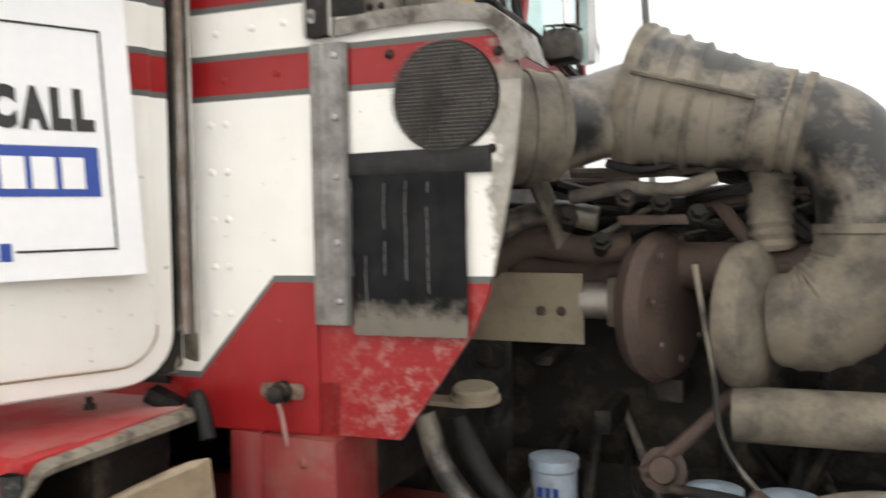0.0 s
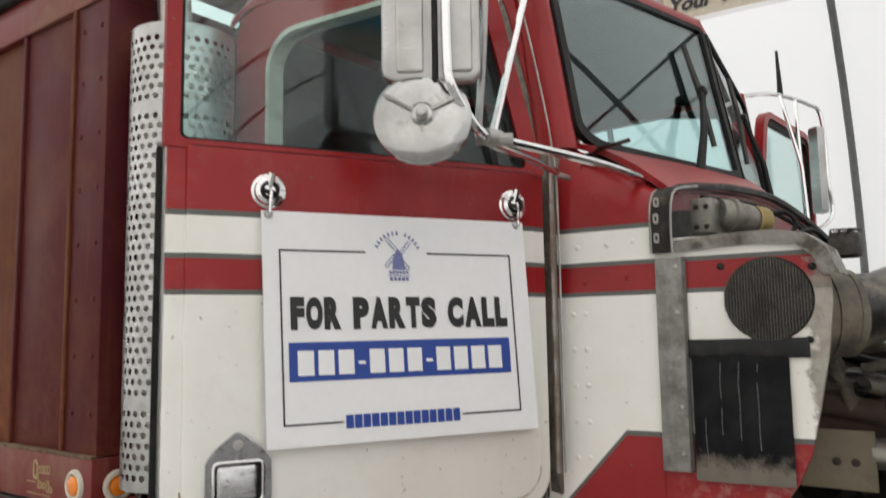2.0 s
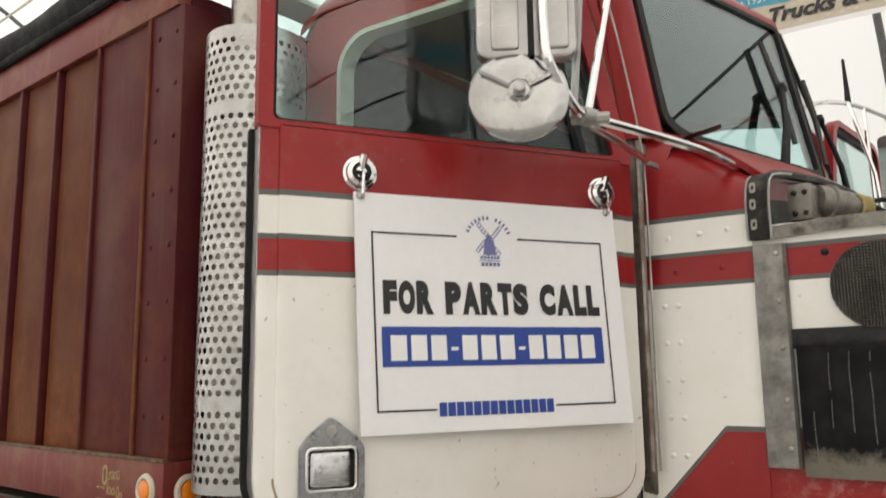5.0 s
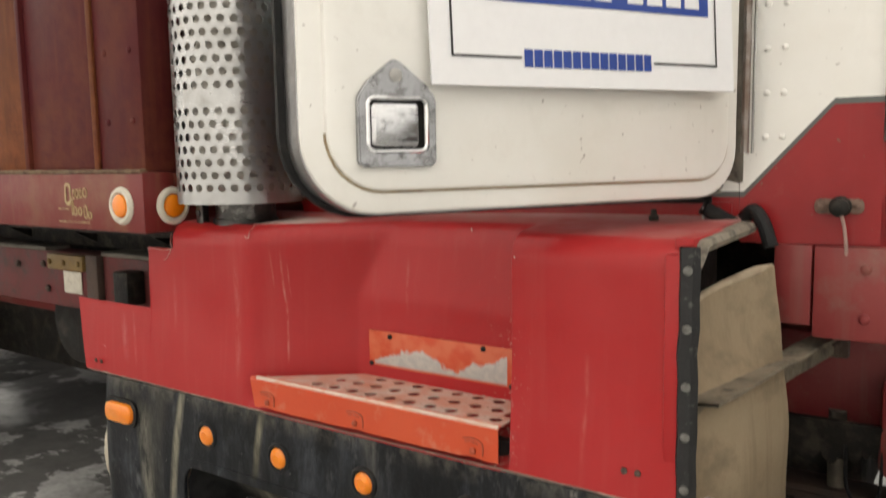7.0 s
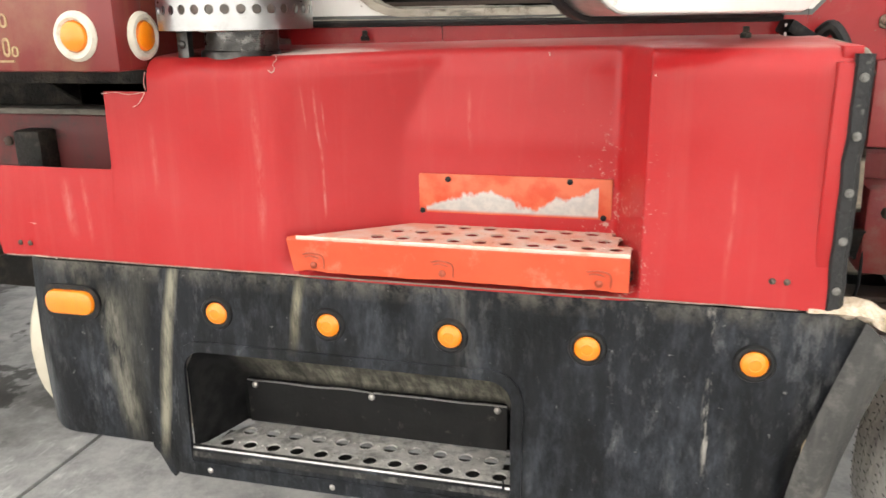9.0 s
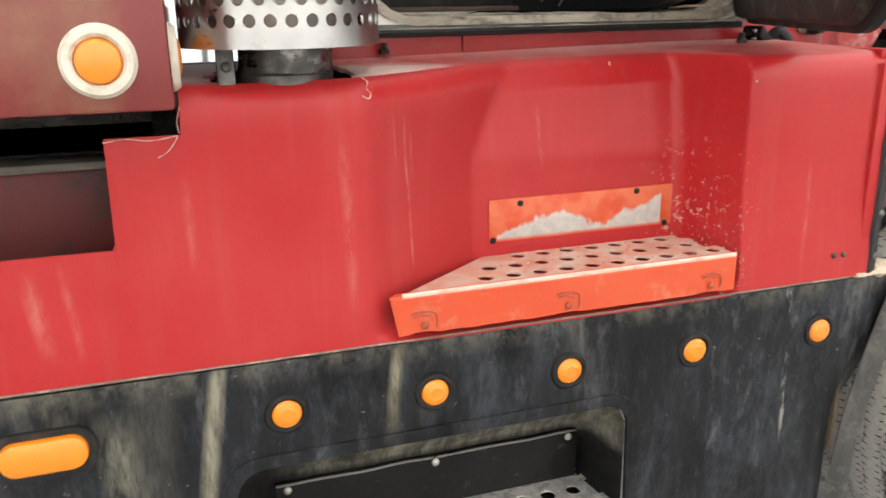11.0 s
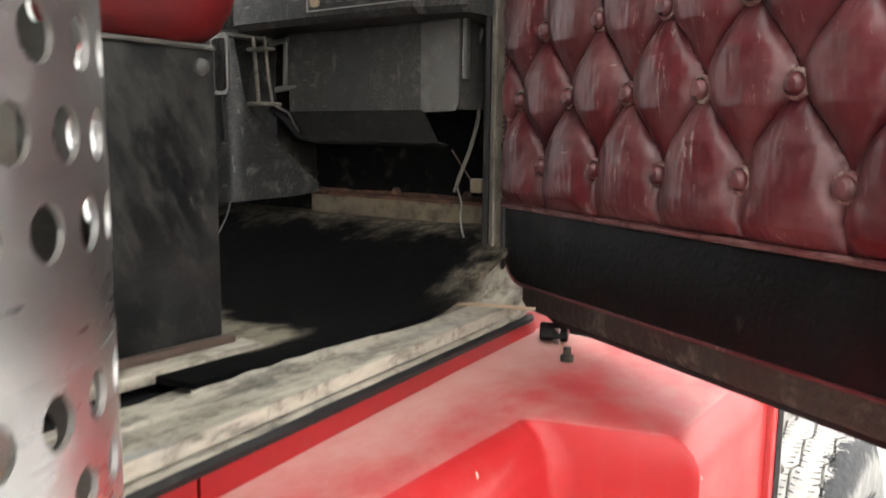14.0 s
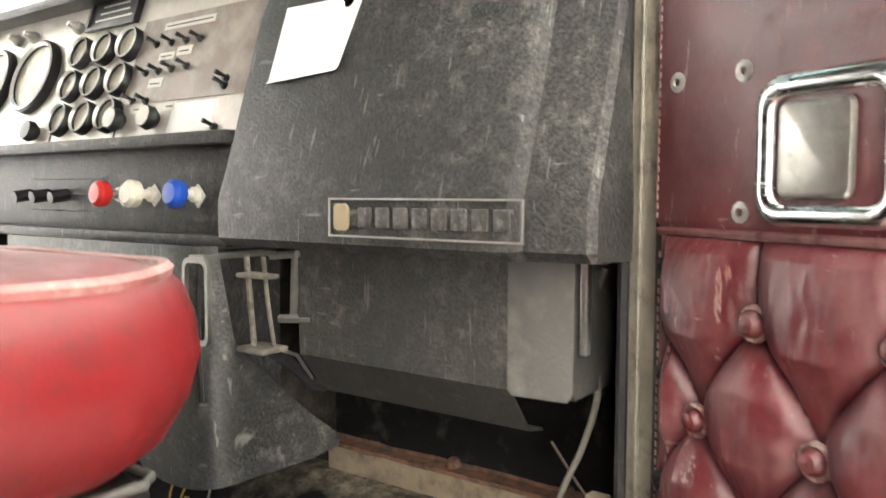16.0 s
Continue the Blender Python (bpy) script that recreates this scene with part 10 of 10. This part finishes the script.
# oil filters
for x, y in ((-0.155, 1.44), (-0.035, 1.44), (-0.47, 1.52)):
    bm = bmesh.new()
    lathe(bm, ((0.0, 0.0), (0.04, 0.0), (0.046, 0.01), (0.046, 0.20), (0.05, 0.205), (0.05, 0.225), (0.0, 0.235)), (x, y, 0.80), (0, 0, 1), 24)
    fil = on("oil_filter", bm, FILTER, "pale blue and white spin-on filter")
    bm = bmesh.new()
    for k in range(3):
        box(bm, x - 0.02 + 0.016 * k, x - 0.010 + 0.016 * k, y - 0.0475, y - 0.046, 0.955, 0.975)
    under("blue_mark", bm, SIGNBLUE, fil)
# oil filler on its arm, and lower hoses
bm = bmesh.new()
lathe(bm, ((0.0, 0.016), (0.020, 0.017), (0.036, 0.016), (0.041, 0.010), (0.041, 0.0), (0.046, -0.003), (0.046, -0.010), (0.0, -0.012)), (-0.548, 1.303, 1.190), (0.05, -0.1, 1), 24)
box(bm, -0.66, -0.55, 1.275, 1.33, 1.168, 1.178, 0.003)
on("reservoir_cap", bm, TAN, "dusty reservoir cap on a bracket")
hose("steering_hose", [(-0.64, 1.28, 1.15), (-0.60, 1.28, 1.05), (-0.52, 1.30, 0.95), (-0.42, 1.34, 0.84)], 0.022, DUST2, "dusty black hose", 12)
hose("steering_hose", [(-0.58, 1.30, 1.15), (-0.54, 1.30, 1.06), (-0.46, 1.32, 0.96), (-0.34, 1.36, 0.86)], 0.022, RUBBER, "", 12)
hose("red_hose", [(-0.72, 1.22, 0.98), (-0.62, 1.26, 0.92), (-0.50, 1.30, 0.90), (-0.38, 1.34, 0.86)], 0.008, REDKNOB, "thin red air line", 8)
hose("braided_hose", [(-0.27, 1.40, 1.05), (-0.21, 1.42, 1.10), (-0.14, 1.45, 1.17), (-0.10, 1.50, 1.22)], 0.013, RUST, "rusty braided hose", 12)
hose("drain_line", [(-0.18, 1.40, 1.42), (-0.15, 1.38, 1.25), (-0.13, 1.38, 1.12), (-0.05, 1.36, 1.03), (0.05, 1.36, 0.99)], 0.005, DUST2, "thin dusty line", 8)
hose("drain_line", [(-0.22, 1.38, 1.035), (-0.10, 1.37, 1.03), (0.02, 1.37, 1.0), (0.1, 1.38, 0.95)], 0.010, GRIME_AND_SHADE, "", 8)
bm = bmesh.new()
lathe(bm, ((0.0, 0.03), (0.022, 0.03), (0.026, 0.0), (0.04, 0.0), (0.04, -0.01), (0.0, -0.01)), (-0.235, 1.40, 1.06), (0.1, -1, 0.3), 16)
on("valve_body", bm, RUST, "rusty round valve body")
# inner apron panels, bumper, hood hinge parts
on("apron", boxed(-0.60, 0.85, 1.60, 1.64, 0.45, 1.0), GRIME_AND_SHADE, "black engine bay apron")
on("firewall_skirt", boxed(-0.86, -0.72, 1.20, 2.7, 1.0, 1.6), GRIME_AND_SHADE, "grimy lower firewall")
bm = bmesh.new()
plan_ = [(0.64, 0.845), (0.76, 0.832)] + [(0.88 + 0.10 * math.sin(radians(a_)), 0.93 - 0.10 * math.cos(radians(a_))) for a_ in range(0, 91, 15)] + [(0.985, 1.3), (0.985, MID)]
plan_ += [(x_, 2 * MID - y_) for x_, y_ in plan_[-2::-1]]
g = []
for x_, y_ in plan_:
    g.append([bm.verts.new((x_ + dx * (1 if y_ > 0.86 else 0), y_, z_)) for z_, dx in ((0.47, -0.03), (0.50, -0.004), (0.63, 0.004), (0.755, 0.0), (0.785, -0.02))])
for r0, r1 in zip(g, g[1:]):
    for q in range(4):
        bm.faces.new((r0[q], r1[q], r1[q + 1], r0[q + 1]))
bumper = on("front_bumper", bm, steel("scratched_bumper", (0.34, 0.33, 0.31), 0.4, (0.22, 0.20, 0.18), (0.16, 0.075, 0.04), 0.45, 0.62), "scratched steel front bumper", 50)
bumper.modifiers.new("thick", "SOLIDIFY").thickness = 0.008
under("inner_lip", boxed(0.60, 0.64, 0.93, 1.32, 0.728, 0.738, 0.003), TAN, bumper)
under("inner_plate", boxed(0.64, 0.65, 0.93, 1.32, 0.50, 0.728, 0.003), RUST, bumper)
under("channel_floor", boxed(0.65, 0.965, 0.86, 1.32, 0.60, 0.612, 0.003), GRIME_AND_SHADE, bumper)
rad = on("radiator", boxed(0.72, 0.86, 1.30, 2.60, 0.60, 1.50, 0.01), GRIME_AND_SHADE, "dirty black radiator between red supports")
under("header_tank", boxed(0.70, 0.90, 0.92, 2.66, 1.44, 1.72, 0.02), DUSTY, rad)
for y0, y1 in ((1.14, 1.30), (2.60, 2.76)):
    under("side_support", boxed(0.70, 0.92, y0, y1, 0.60, 1.44, 0.008), worn("grimy_red_support", (0.07, 0.012, 0.012), (0.05, 0.022, 0.018), (0.10, 0.08, 0.06), 0.7, scale=7.0, dirt_lo=0.44, dirt_hi=0.62), rad)
bm = bmesh.new()
g = []
for k in range(9):
    f = k / 8
    g.append([bm.verts.new((0.62 + 0.5 * j / 6 + 0.02 * noise.noise(Vector((k, j, 0))), 1.16 - 0.46 * f, 1.06 + 0.30 * f ** 1.3 + 0.015 * noise.noise(Vector((k * 0.7, j * 0.7, 3))))) for j in range(7)])
for r0, r1 in zip(g, g[1:]):
    for j in range(6):
        bm.faces.new((r0[j], r0[j + 1], r1[j + 1], r1[j]))
panel_ = on("splash_panel", bm, DUST2, "dusty bent inner splash panel", 60)
panel_.modifiers.new("thick", "SOLIDIFY").thickness = 0.006
tray = on("battery_tray", boxed(0.88, 0.93, 0.86, 1.14, 0.80, 1.04, 0.012), GRIME_AND_SHADE, "black tray box above the front bumper")
under("tray_lip", boxed(0.865, 0.885, 0.86, 1.14, 0.985, 1.0, 0.004), TAN, tray)
hose("heater_hose", [(0.30, 1.05, 0.79), (0.36, 1.06, 0.85), (0.47, 1.065, 0.94), (0.555, 1.055, 1.0), (0.64, 1.02, 1.07)], 0.016, DUSTY, "dusty grey hose", 10)
for pts in ([(0.10, 1.38, 0.80), (0.20, 1.36, 0.92), (0.32, 1.34, 1.02)], [(0.05, 1.36, 0.98), (0.2, 1.35, 1.0), (0.36, 1.33, 0.96)], [(0.30, 1.40, 1.04), (0.34, 1.36, 0.9), (0.30, 1.34, 0.78)], [(-0.1, 1.34, 1.0), (0.05, 1.33, 1.06), (0.15, 1.33, 1.07)]):
    hose("brace_arm", pts, 0.020, DUSTY, "dusty brace arm on the frame", 8)
# spring hanger and linkage lumps by the frame, caked with dust
for c_, sz, m_ in (((0.20, 1.26, 0.91), (0.06, 0.04, 0.05), DUSTY), ((0.36, 1.24, 0.89), (0.09, 0.045, 0.030), RUST), ((0.02, 1.30, 0.90), (0.05, 0.04, 0.08), FRAMERED), ((0.44, 1.25, 0.90), (0.035, 0.04, 0.035), DUSTY), ((0.62, 1.26, 1.08), (0.07, 0.05, 0.06), FRAMERED), ((0.60, 1.24, 1.0), (0.06, 0.04, 0.03), DUSTY), ((-0.02, 1.26, 0.98), (0.04, 0.04, 0.035), DUSTY)):
    bm = bmesh.new()
    rings_ = 10
    g = []
    for i in range(rings_ + 1):
        v = math.pi * i / rings_
        g.append([])
        for j in range(16):
            d_ = Vector((math.sin(v) * math.cos(j * math.pi / 8), math.sin(v) * math.sin(j * math.pi / 8), math.cos(v)))
            d_ = Vector([math.copysign(abs(q_) ** 0.55, q_) for q_ in d_]) * (1 + 0.35 * noise.noise(d_ * 2.3 + Vector(c_) * 9))
            g[-1].append(bm.verts.new(Vector(c_) + Vector((d_.x * sz[0], d_.y * sz[1], d_.z * sz[2]))))
    for r0, r1 in zip(g, g[1:]):
        for j in range(16):
            bm.faces.new((r0[j], r1[j], r1[(j + 1) % 16], r0[(j + 1) % 16]))
    bmesh.ops.remove_doubles(bm, verts=bm.verts, dist=1e-5)
    on("cast_bracket", bm, m_, "dust-caked cast bracket on the frame", 40)
bm = bmesh.new()
slab(bm, [(-0.08, 0.72), (0.46, 0.72), (0.44, 0.87), (0.30, 0.93), (-0.06, 0.955)], -0.006, 0.006, lambda u, v, t: Vector((u, 1.33 - t, v)))
gusset = on("spring_hanger", bm, FRAMERED, "grimy red spring hanger plate")
for x_, z_ in ((0.0, 0.90), (0.12, 0.80), (0.34, 0.80)):
    bm = bmesh.new()
    stud(bm, (x_, 1.324, z_), (0, -1, 0), 0.018, 0.016)
    under("bolt", bm, DUSTY, gusset)
for pts, r_ in (([(-0.07, 1.28, 0.955), (0.10, 1.275, 1.0), (0.233, 1.27, 1.02), (0.375, 1.27, 1.015)], 0.018), ([(0.08, 1.27, 0.83), (0.19, 1.28, 0.885), (0.32, 1.28, 0.89), (0.453, 1.27, 0.873)], 0.017), ([(0.15, 1.29, 1.10), (0.18, 1.285, 1.05), (0.27, 1.28, 1.005), (0.38, 1.28, 1.02), (0.425, 1.285, 1.08)], 0.013), ([(0.20, 1.27, 0.87), (0.24, 1.27, 0.80), (0.32, 1.27, 0.74)], 0.02)):
    hose("link_arm", pts, r_, DUSTY, "dust-caked link arm", 8)
hose("damper_post", [(0.465, 1.30, 1.12), (0.49, 1.30, 0.97), (0.53, 1.30, 0.76)], 0.026, GRIME_AND_SHADE, "oily black damper post", 10)
# fan shroud behind its slanting stay
bm = bmesh.new()
slab(bm, [(1.29, 0.82), (0.80, 0.82), (0.80, 1.62), (1.03, 1.50), (1.27, 1.19)], 0.0, 0.012, lambda u, v, t: Vector((1.03 - t, u, v)))
shroud = on("fan_shroud", bm, worn("dusty_dark_shroud", (0.030, 0.026, 0.020), (0.055, 0.047, 0.036), (0.11, 0.09, 0.066), 0.75, scale=5.0, streak=0.3, bump=0.3, depth=0.002), "dusty dark fan shroud panel")
bm = bmesh.new()
tube(bm, [(1.0, 1.30, 1.15), (1.0, 1.26, 1.20), (1.0, 1.045, 1.49), (1.0, 0.92, 1.66)], 0.024, 10)
under("stay", bm, DUSTY, shroud)
sb = on("steering_box", boxed(-0.75, -0.45, 1.36, 1.50, 0.62, 0.84, 0.02), FRAMERED, "grimy red steering box")
for x, z in ((-0.70, 0.78), (-0.62, 0.70), (-0.52, 0.78), (-0.52, 0.68)):
    bm = bmesh.new()
    stud(bm, (x, 1.36, z), (0, -1, 0), 0.016, 0.014)
    under("bolt", bm, RUST, sb)
on("shock_post", tubed([(-0.848, 1.5, 0.72), (-0.846, 1.5, 0.52), (-0.838, 1.5, 0.30)], 0.020, 12, 3), DUSTY, "dusty shock absorber tube")
for k in range(10):
    a = Vector((rng.uniform(-0.7, 0.2), rng.uniform(1.15, 1.4), rng.uniform(0.85, 1.1)))
    b = a + Vector((rng.uniform(-0.2, 0.3), rng.uniform(-0.05, 0.15), rng.uniform(-0.25, 0.05)))
    bm = bmesh.new()
    tube(bm, curve([a, a.lerp(b, 0.5) + Vector((0, 0, rng.uniform(-0.08, 0.05))), b], 5), rng.choice((0.008, 0.012, 0.02)), 8)
    under("air_line", bm, rng.choice((GRIME_AND_SHADE, RUBBER, GRIME_AND_SHADE, RUST)), block)
on("air_hose", tubed([(-0.812, 1.37, 0.68), (-0.806, 1.36, 0.59), (-0.775, 1.36, 0.547), (-0.745, 1.36, 0.58), (-0.740, 1.37, 0.70)], 0.004, 8), RUBBER, "black air hose hanging in a loop")

# ---- banner on its rope ----
BA, BB, BZ, BH = Vector((-2.70, 6.28, 0)), Vector((1.30, 6.60, 0)), 4.42, 1.075
banner = empty("hanging_banner", "cream printed cloth banner with a blue stripe hung from a rope", "banner", at=(BA.x, BA.y, BZ))


def bp(u, v, t=0.0):
    """u metres along the banner, v metres up from its bottom edge."""
    d = (BB - BA).normalized()
    nrm = Vector((d.y, -d.x, 0))
    return BA + d * u + Vector((0, 0, BZ + v - 0.02 * math.sin(u * 1.6) ** 2 * (v / BH))) + nrm * (t + 0.03 * math.sin(u * 2.2 + v * 2))


def banner_part(name, bm, m, label=""):
    return child(part(name, bm, m, None, label, 60), banner)


bm = bmesh.new()
BL = (BB - BA).length
g = [[bm.verts.new(bp(BL * i / 40, BH * k / 8)) for k in range(9)] for i in range(41)]
for r0, r1 in zip(g, g[1:]):
    for k in range(8):
        bm.faces.new((r0[k], r0[k + 1], r1[k + 1], r1[k]))
cl = banner_part("cloth", bm, BANNERCLOTH)
cl.modifiers.new("thick", "SOLIDIFY").thickness = 0.003


def band(name, u0, u1, lo, hi, m, t=0.006):
    bm = bmesh.new()
    n = max(2, int((u1 - u0) * 12))
    a = [bm.verts.new(bp(u0 + (u1 - u0) * k / n, lo(u0 + (u1 - u0) * k / n), t)) for k in range(n + 1)]
    b = [bm.verts.new(bp(u0 + (u1 - u0) * k / n, hi(u0 + (u1 - u0) * k / n), t)) for k in range(n + 1)]
    for k in range(n):
        bm.faces.new((a[k], a[k + 1], b[k + 1], b[k]))
    return banner_part(name, bm, m)


def swoosh(u):
    return 0.285 - 0.025 * smooth01(u, 0.2, 0.9) + 0.05 * smooth01(u, 1.0, 2.4)


band("white_hem", 0.0, BL, lambda u: -0.03, lambda u: 0.018, SIGNWHITE, 0.004)
band("blue_stripe", 0.0, BL, swoosh, lambda u: swoosh(u) + 0.125 + 0.07 * smooth01(u, 0.3, 0.9), BANNERBLUE)
for k in range(16):
    if k != 3:
        band("white_bar", 0.67 + 0.078 * k, 0.725 + 0.078 * k, lambda u: swoosh(u) + 0.055, lambda u: swoosh(u) + (0.118 if k % 3 else 0.14), SIGNWHITE, 0.010)
# faint diamond print over the cloth
bm = bmesh.new()
for i in range(38):
    for j in range(9):
        u, v = 0.06 + 0.105 * i + 0.05 * (j % 2), 0.06 + 0.118 * j
        if (i * 7 + j * 3) % 4 == 0:
            continue
        bm.faces.new([bm.verts.new(bp(u + a, v + b, 0.0045)) for a, b in ((-0.022, -0.006), (0.0, -0.015), (0.022, 0.006), (0.0, 0.015))])
banner_part("diamond_print", bm, BANNERPALE)
# brand script as plain sweeping shapes, pale with a black edge
STROKES = [[(0.58, 0.62), (0.70, 0.74), (0.74, 0.58), (0.78, 0.40), (0.90, 0.58), (1.02, 0.80)], [(0.96, 0.44), (1.06, 0.56), (1.12, 0.44), (1.20, 0.54)], [(1.20, 0.44), (1.28, 0.57), (1.34, 0.44), (1.42, 0.54)], [(1.42, 0.46), (1.52, 0.57), (1.58, 0.80), (1.58, 0.46), (1.68, 0.56)], [(1.68, 0.48), (1.78, 0.58), (1.74, 0.46), (1.86, 0.52)], [(1.90, 0.46), (1.96, 0.62), (2.08, 0.58)]]
for pts in STROKES:
    for r, m, t in ((0.062, SIGNWHITE, 0.010), (0.050, SIGNBLACK, 0.013), (0.022, SIGNWHITE, 0.016)):
        bm = bmesh.new()
        path = curve([(0.64 + (a - 0.58) * 0.80 + (b - 0.4) * 0.12, 0.455 + (b - 0.40) * 1.02, 0) for a, b in pts], 6)
        pairs = []
        for k, p in enumerate(path):
            e = (path[min(k + 1, len(path) - 1)] - path[max(k - 1, 0)]).normalized()
            nn = Vector((-e.y, e.x, 0)) * r
            pairs.append([bm.verts.new(bp(w.x, w.y, t)) for w in (p + nn, p - nn)])
        for (a, b), (c, d_) in zip(pairs, pairs[1:]):
            bm.faces.new((a, b, d_, c))
        banner_part("script_shape", bm, m)
# mill mark: lattice sails over a banded tower
BANNERSKY = plain("banner_pale_blue", (0.30, 0.55, 0.60), 0.8)


def mill_quad(name, quads, m, t):
    bm = bmesh.new()
    for q in quads:
        bm.faces.new([bm.verts.new(bp(u, v, t)) for u, v in q])
    return banner_part(name, bm, m, "")


mill_quad("mill_tower", [((0.19, 0.46), (0.50, 0.46), (0.43, 0.68), (0.345, 0.80), (0.26, 0.68))], BANNERSKY, 0.008)
mill_quad("mill_band", [((0.16 + 0.065 * k, 0.40), (0.205 + 0.065 * k, 0.40), (0.20 + 0.065 * k, 0.455), (0.165 + 0.065 * k, 0.455)) for k in range(6)] + [((0.14, 0.455), (0.56, 0.455), (0.54, 0.48), (0.16, 0.48)), ((0.33, 0.48), (0.37, 0.48), (0.37, 0.57), (0.33, 0.57))], BANNERBLUE, 0.012)
sails = []
for a, b in (((0.14, 0.84), (0.55, 0.53)), ((0.52, 0.87), (0.17, 0.51))):
    p, q = Vector(a), Vector(b)
    e = (q - p).normalized()
    nn = Vector((-e.y, e.x)) * 0.036
    sails += [(p + nn, p + nn * 0.55, q + nn * 0.55, q + nn), (p - nn * 0.1, p - nn * 0.5, q - nn * 0.5, q - nn * 0.1)]
    for k in range(9):
        c = p.lerp(q, k / 8)
        sails.append((c + nn - e * 0.006, c - nn * 0.5 - e * 0.006, c - nn * 0.5 + e * 0.006, c + nn + e * 0.006))
mill_quad("mill_sails", sails, BANNERBLUE, 0.015)


def banner_text(body, u, v, size, m, wide, shear=0.0, weight=0.0):
    fc = bpy.data.curves.new("words", "FONT")
    fc.body, fc.size, fc.shear, fc.offset, fc.resolution_u = body, size, shear, weight, 2
    tmp = new("words", fc)
    bpy.context.view_layer.update()
    me = bpy.data.meshes.new_from_object(tmp.evaluated_get(bpy.context.evaluated_depsgraph_get()))
    bpy.data.objects.remove(tmp)
    bm = bmesh.new()
    bm.from_mesh(me)
    far = max(w.co.x for w in bm.verts)
    for w in bm.verts:
        w.co = bp(u + w.co.x * wide / far, v + w.co.y, 0.013)
    banner_part("lettering", bm, m)


banner_text("Your Trucks & Parts", 0.06, 0.10, 0.185, SIGNBLACK, 1.64, 0.30, 0.007)
banner_text("Since 1939", 0.15, swoosh(0.2) + 0.03, 0.10, SIGNWHITE, 0.38)
banner_text("Spencer, IA", 0.15, 0.94, 0.075, SIGNBLACK, 0.33, 0, 0.002)
banner_text("DesMoines, IA", 0.64, 0.945, 0.075, SIGNBLACK, 0.38, 0, 0.002)
d = (BB - BA).normalized()
rope = tagged(part("rope", tubed([BA - d * 1.2 + Vector((0, 0, 5.475)), BA + Vector((0, 0, 5.50)), BB + Vector((0, 0, 5.51)), BB + d * 2.5 + Vector((0, 0, 5.55))], 0.022, 8, 4), HOOP), "grey rope line carrying the banner", "rope")

# ---- concrete slabs with open joints ----
slab_mesh = None
for i in range(7):
    for j in range(6):
        x0, y0 = -12.07 + 3.0 * i, -8.6 + 3.2 * j
        if slab_mesh is None:
            bm = boxed(0.007, 2.993, 0.007, 3.193, -0.025, 0.0, 0.005)
            piece = part("slab", bm, CONCRETE, ground)
            slab_mesh = piece.data
        else:
            piece = new("slab", slab_mesh)
            piece.parent = ground
        piece.location = (x0, y0, GROUND)
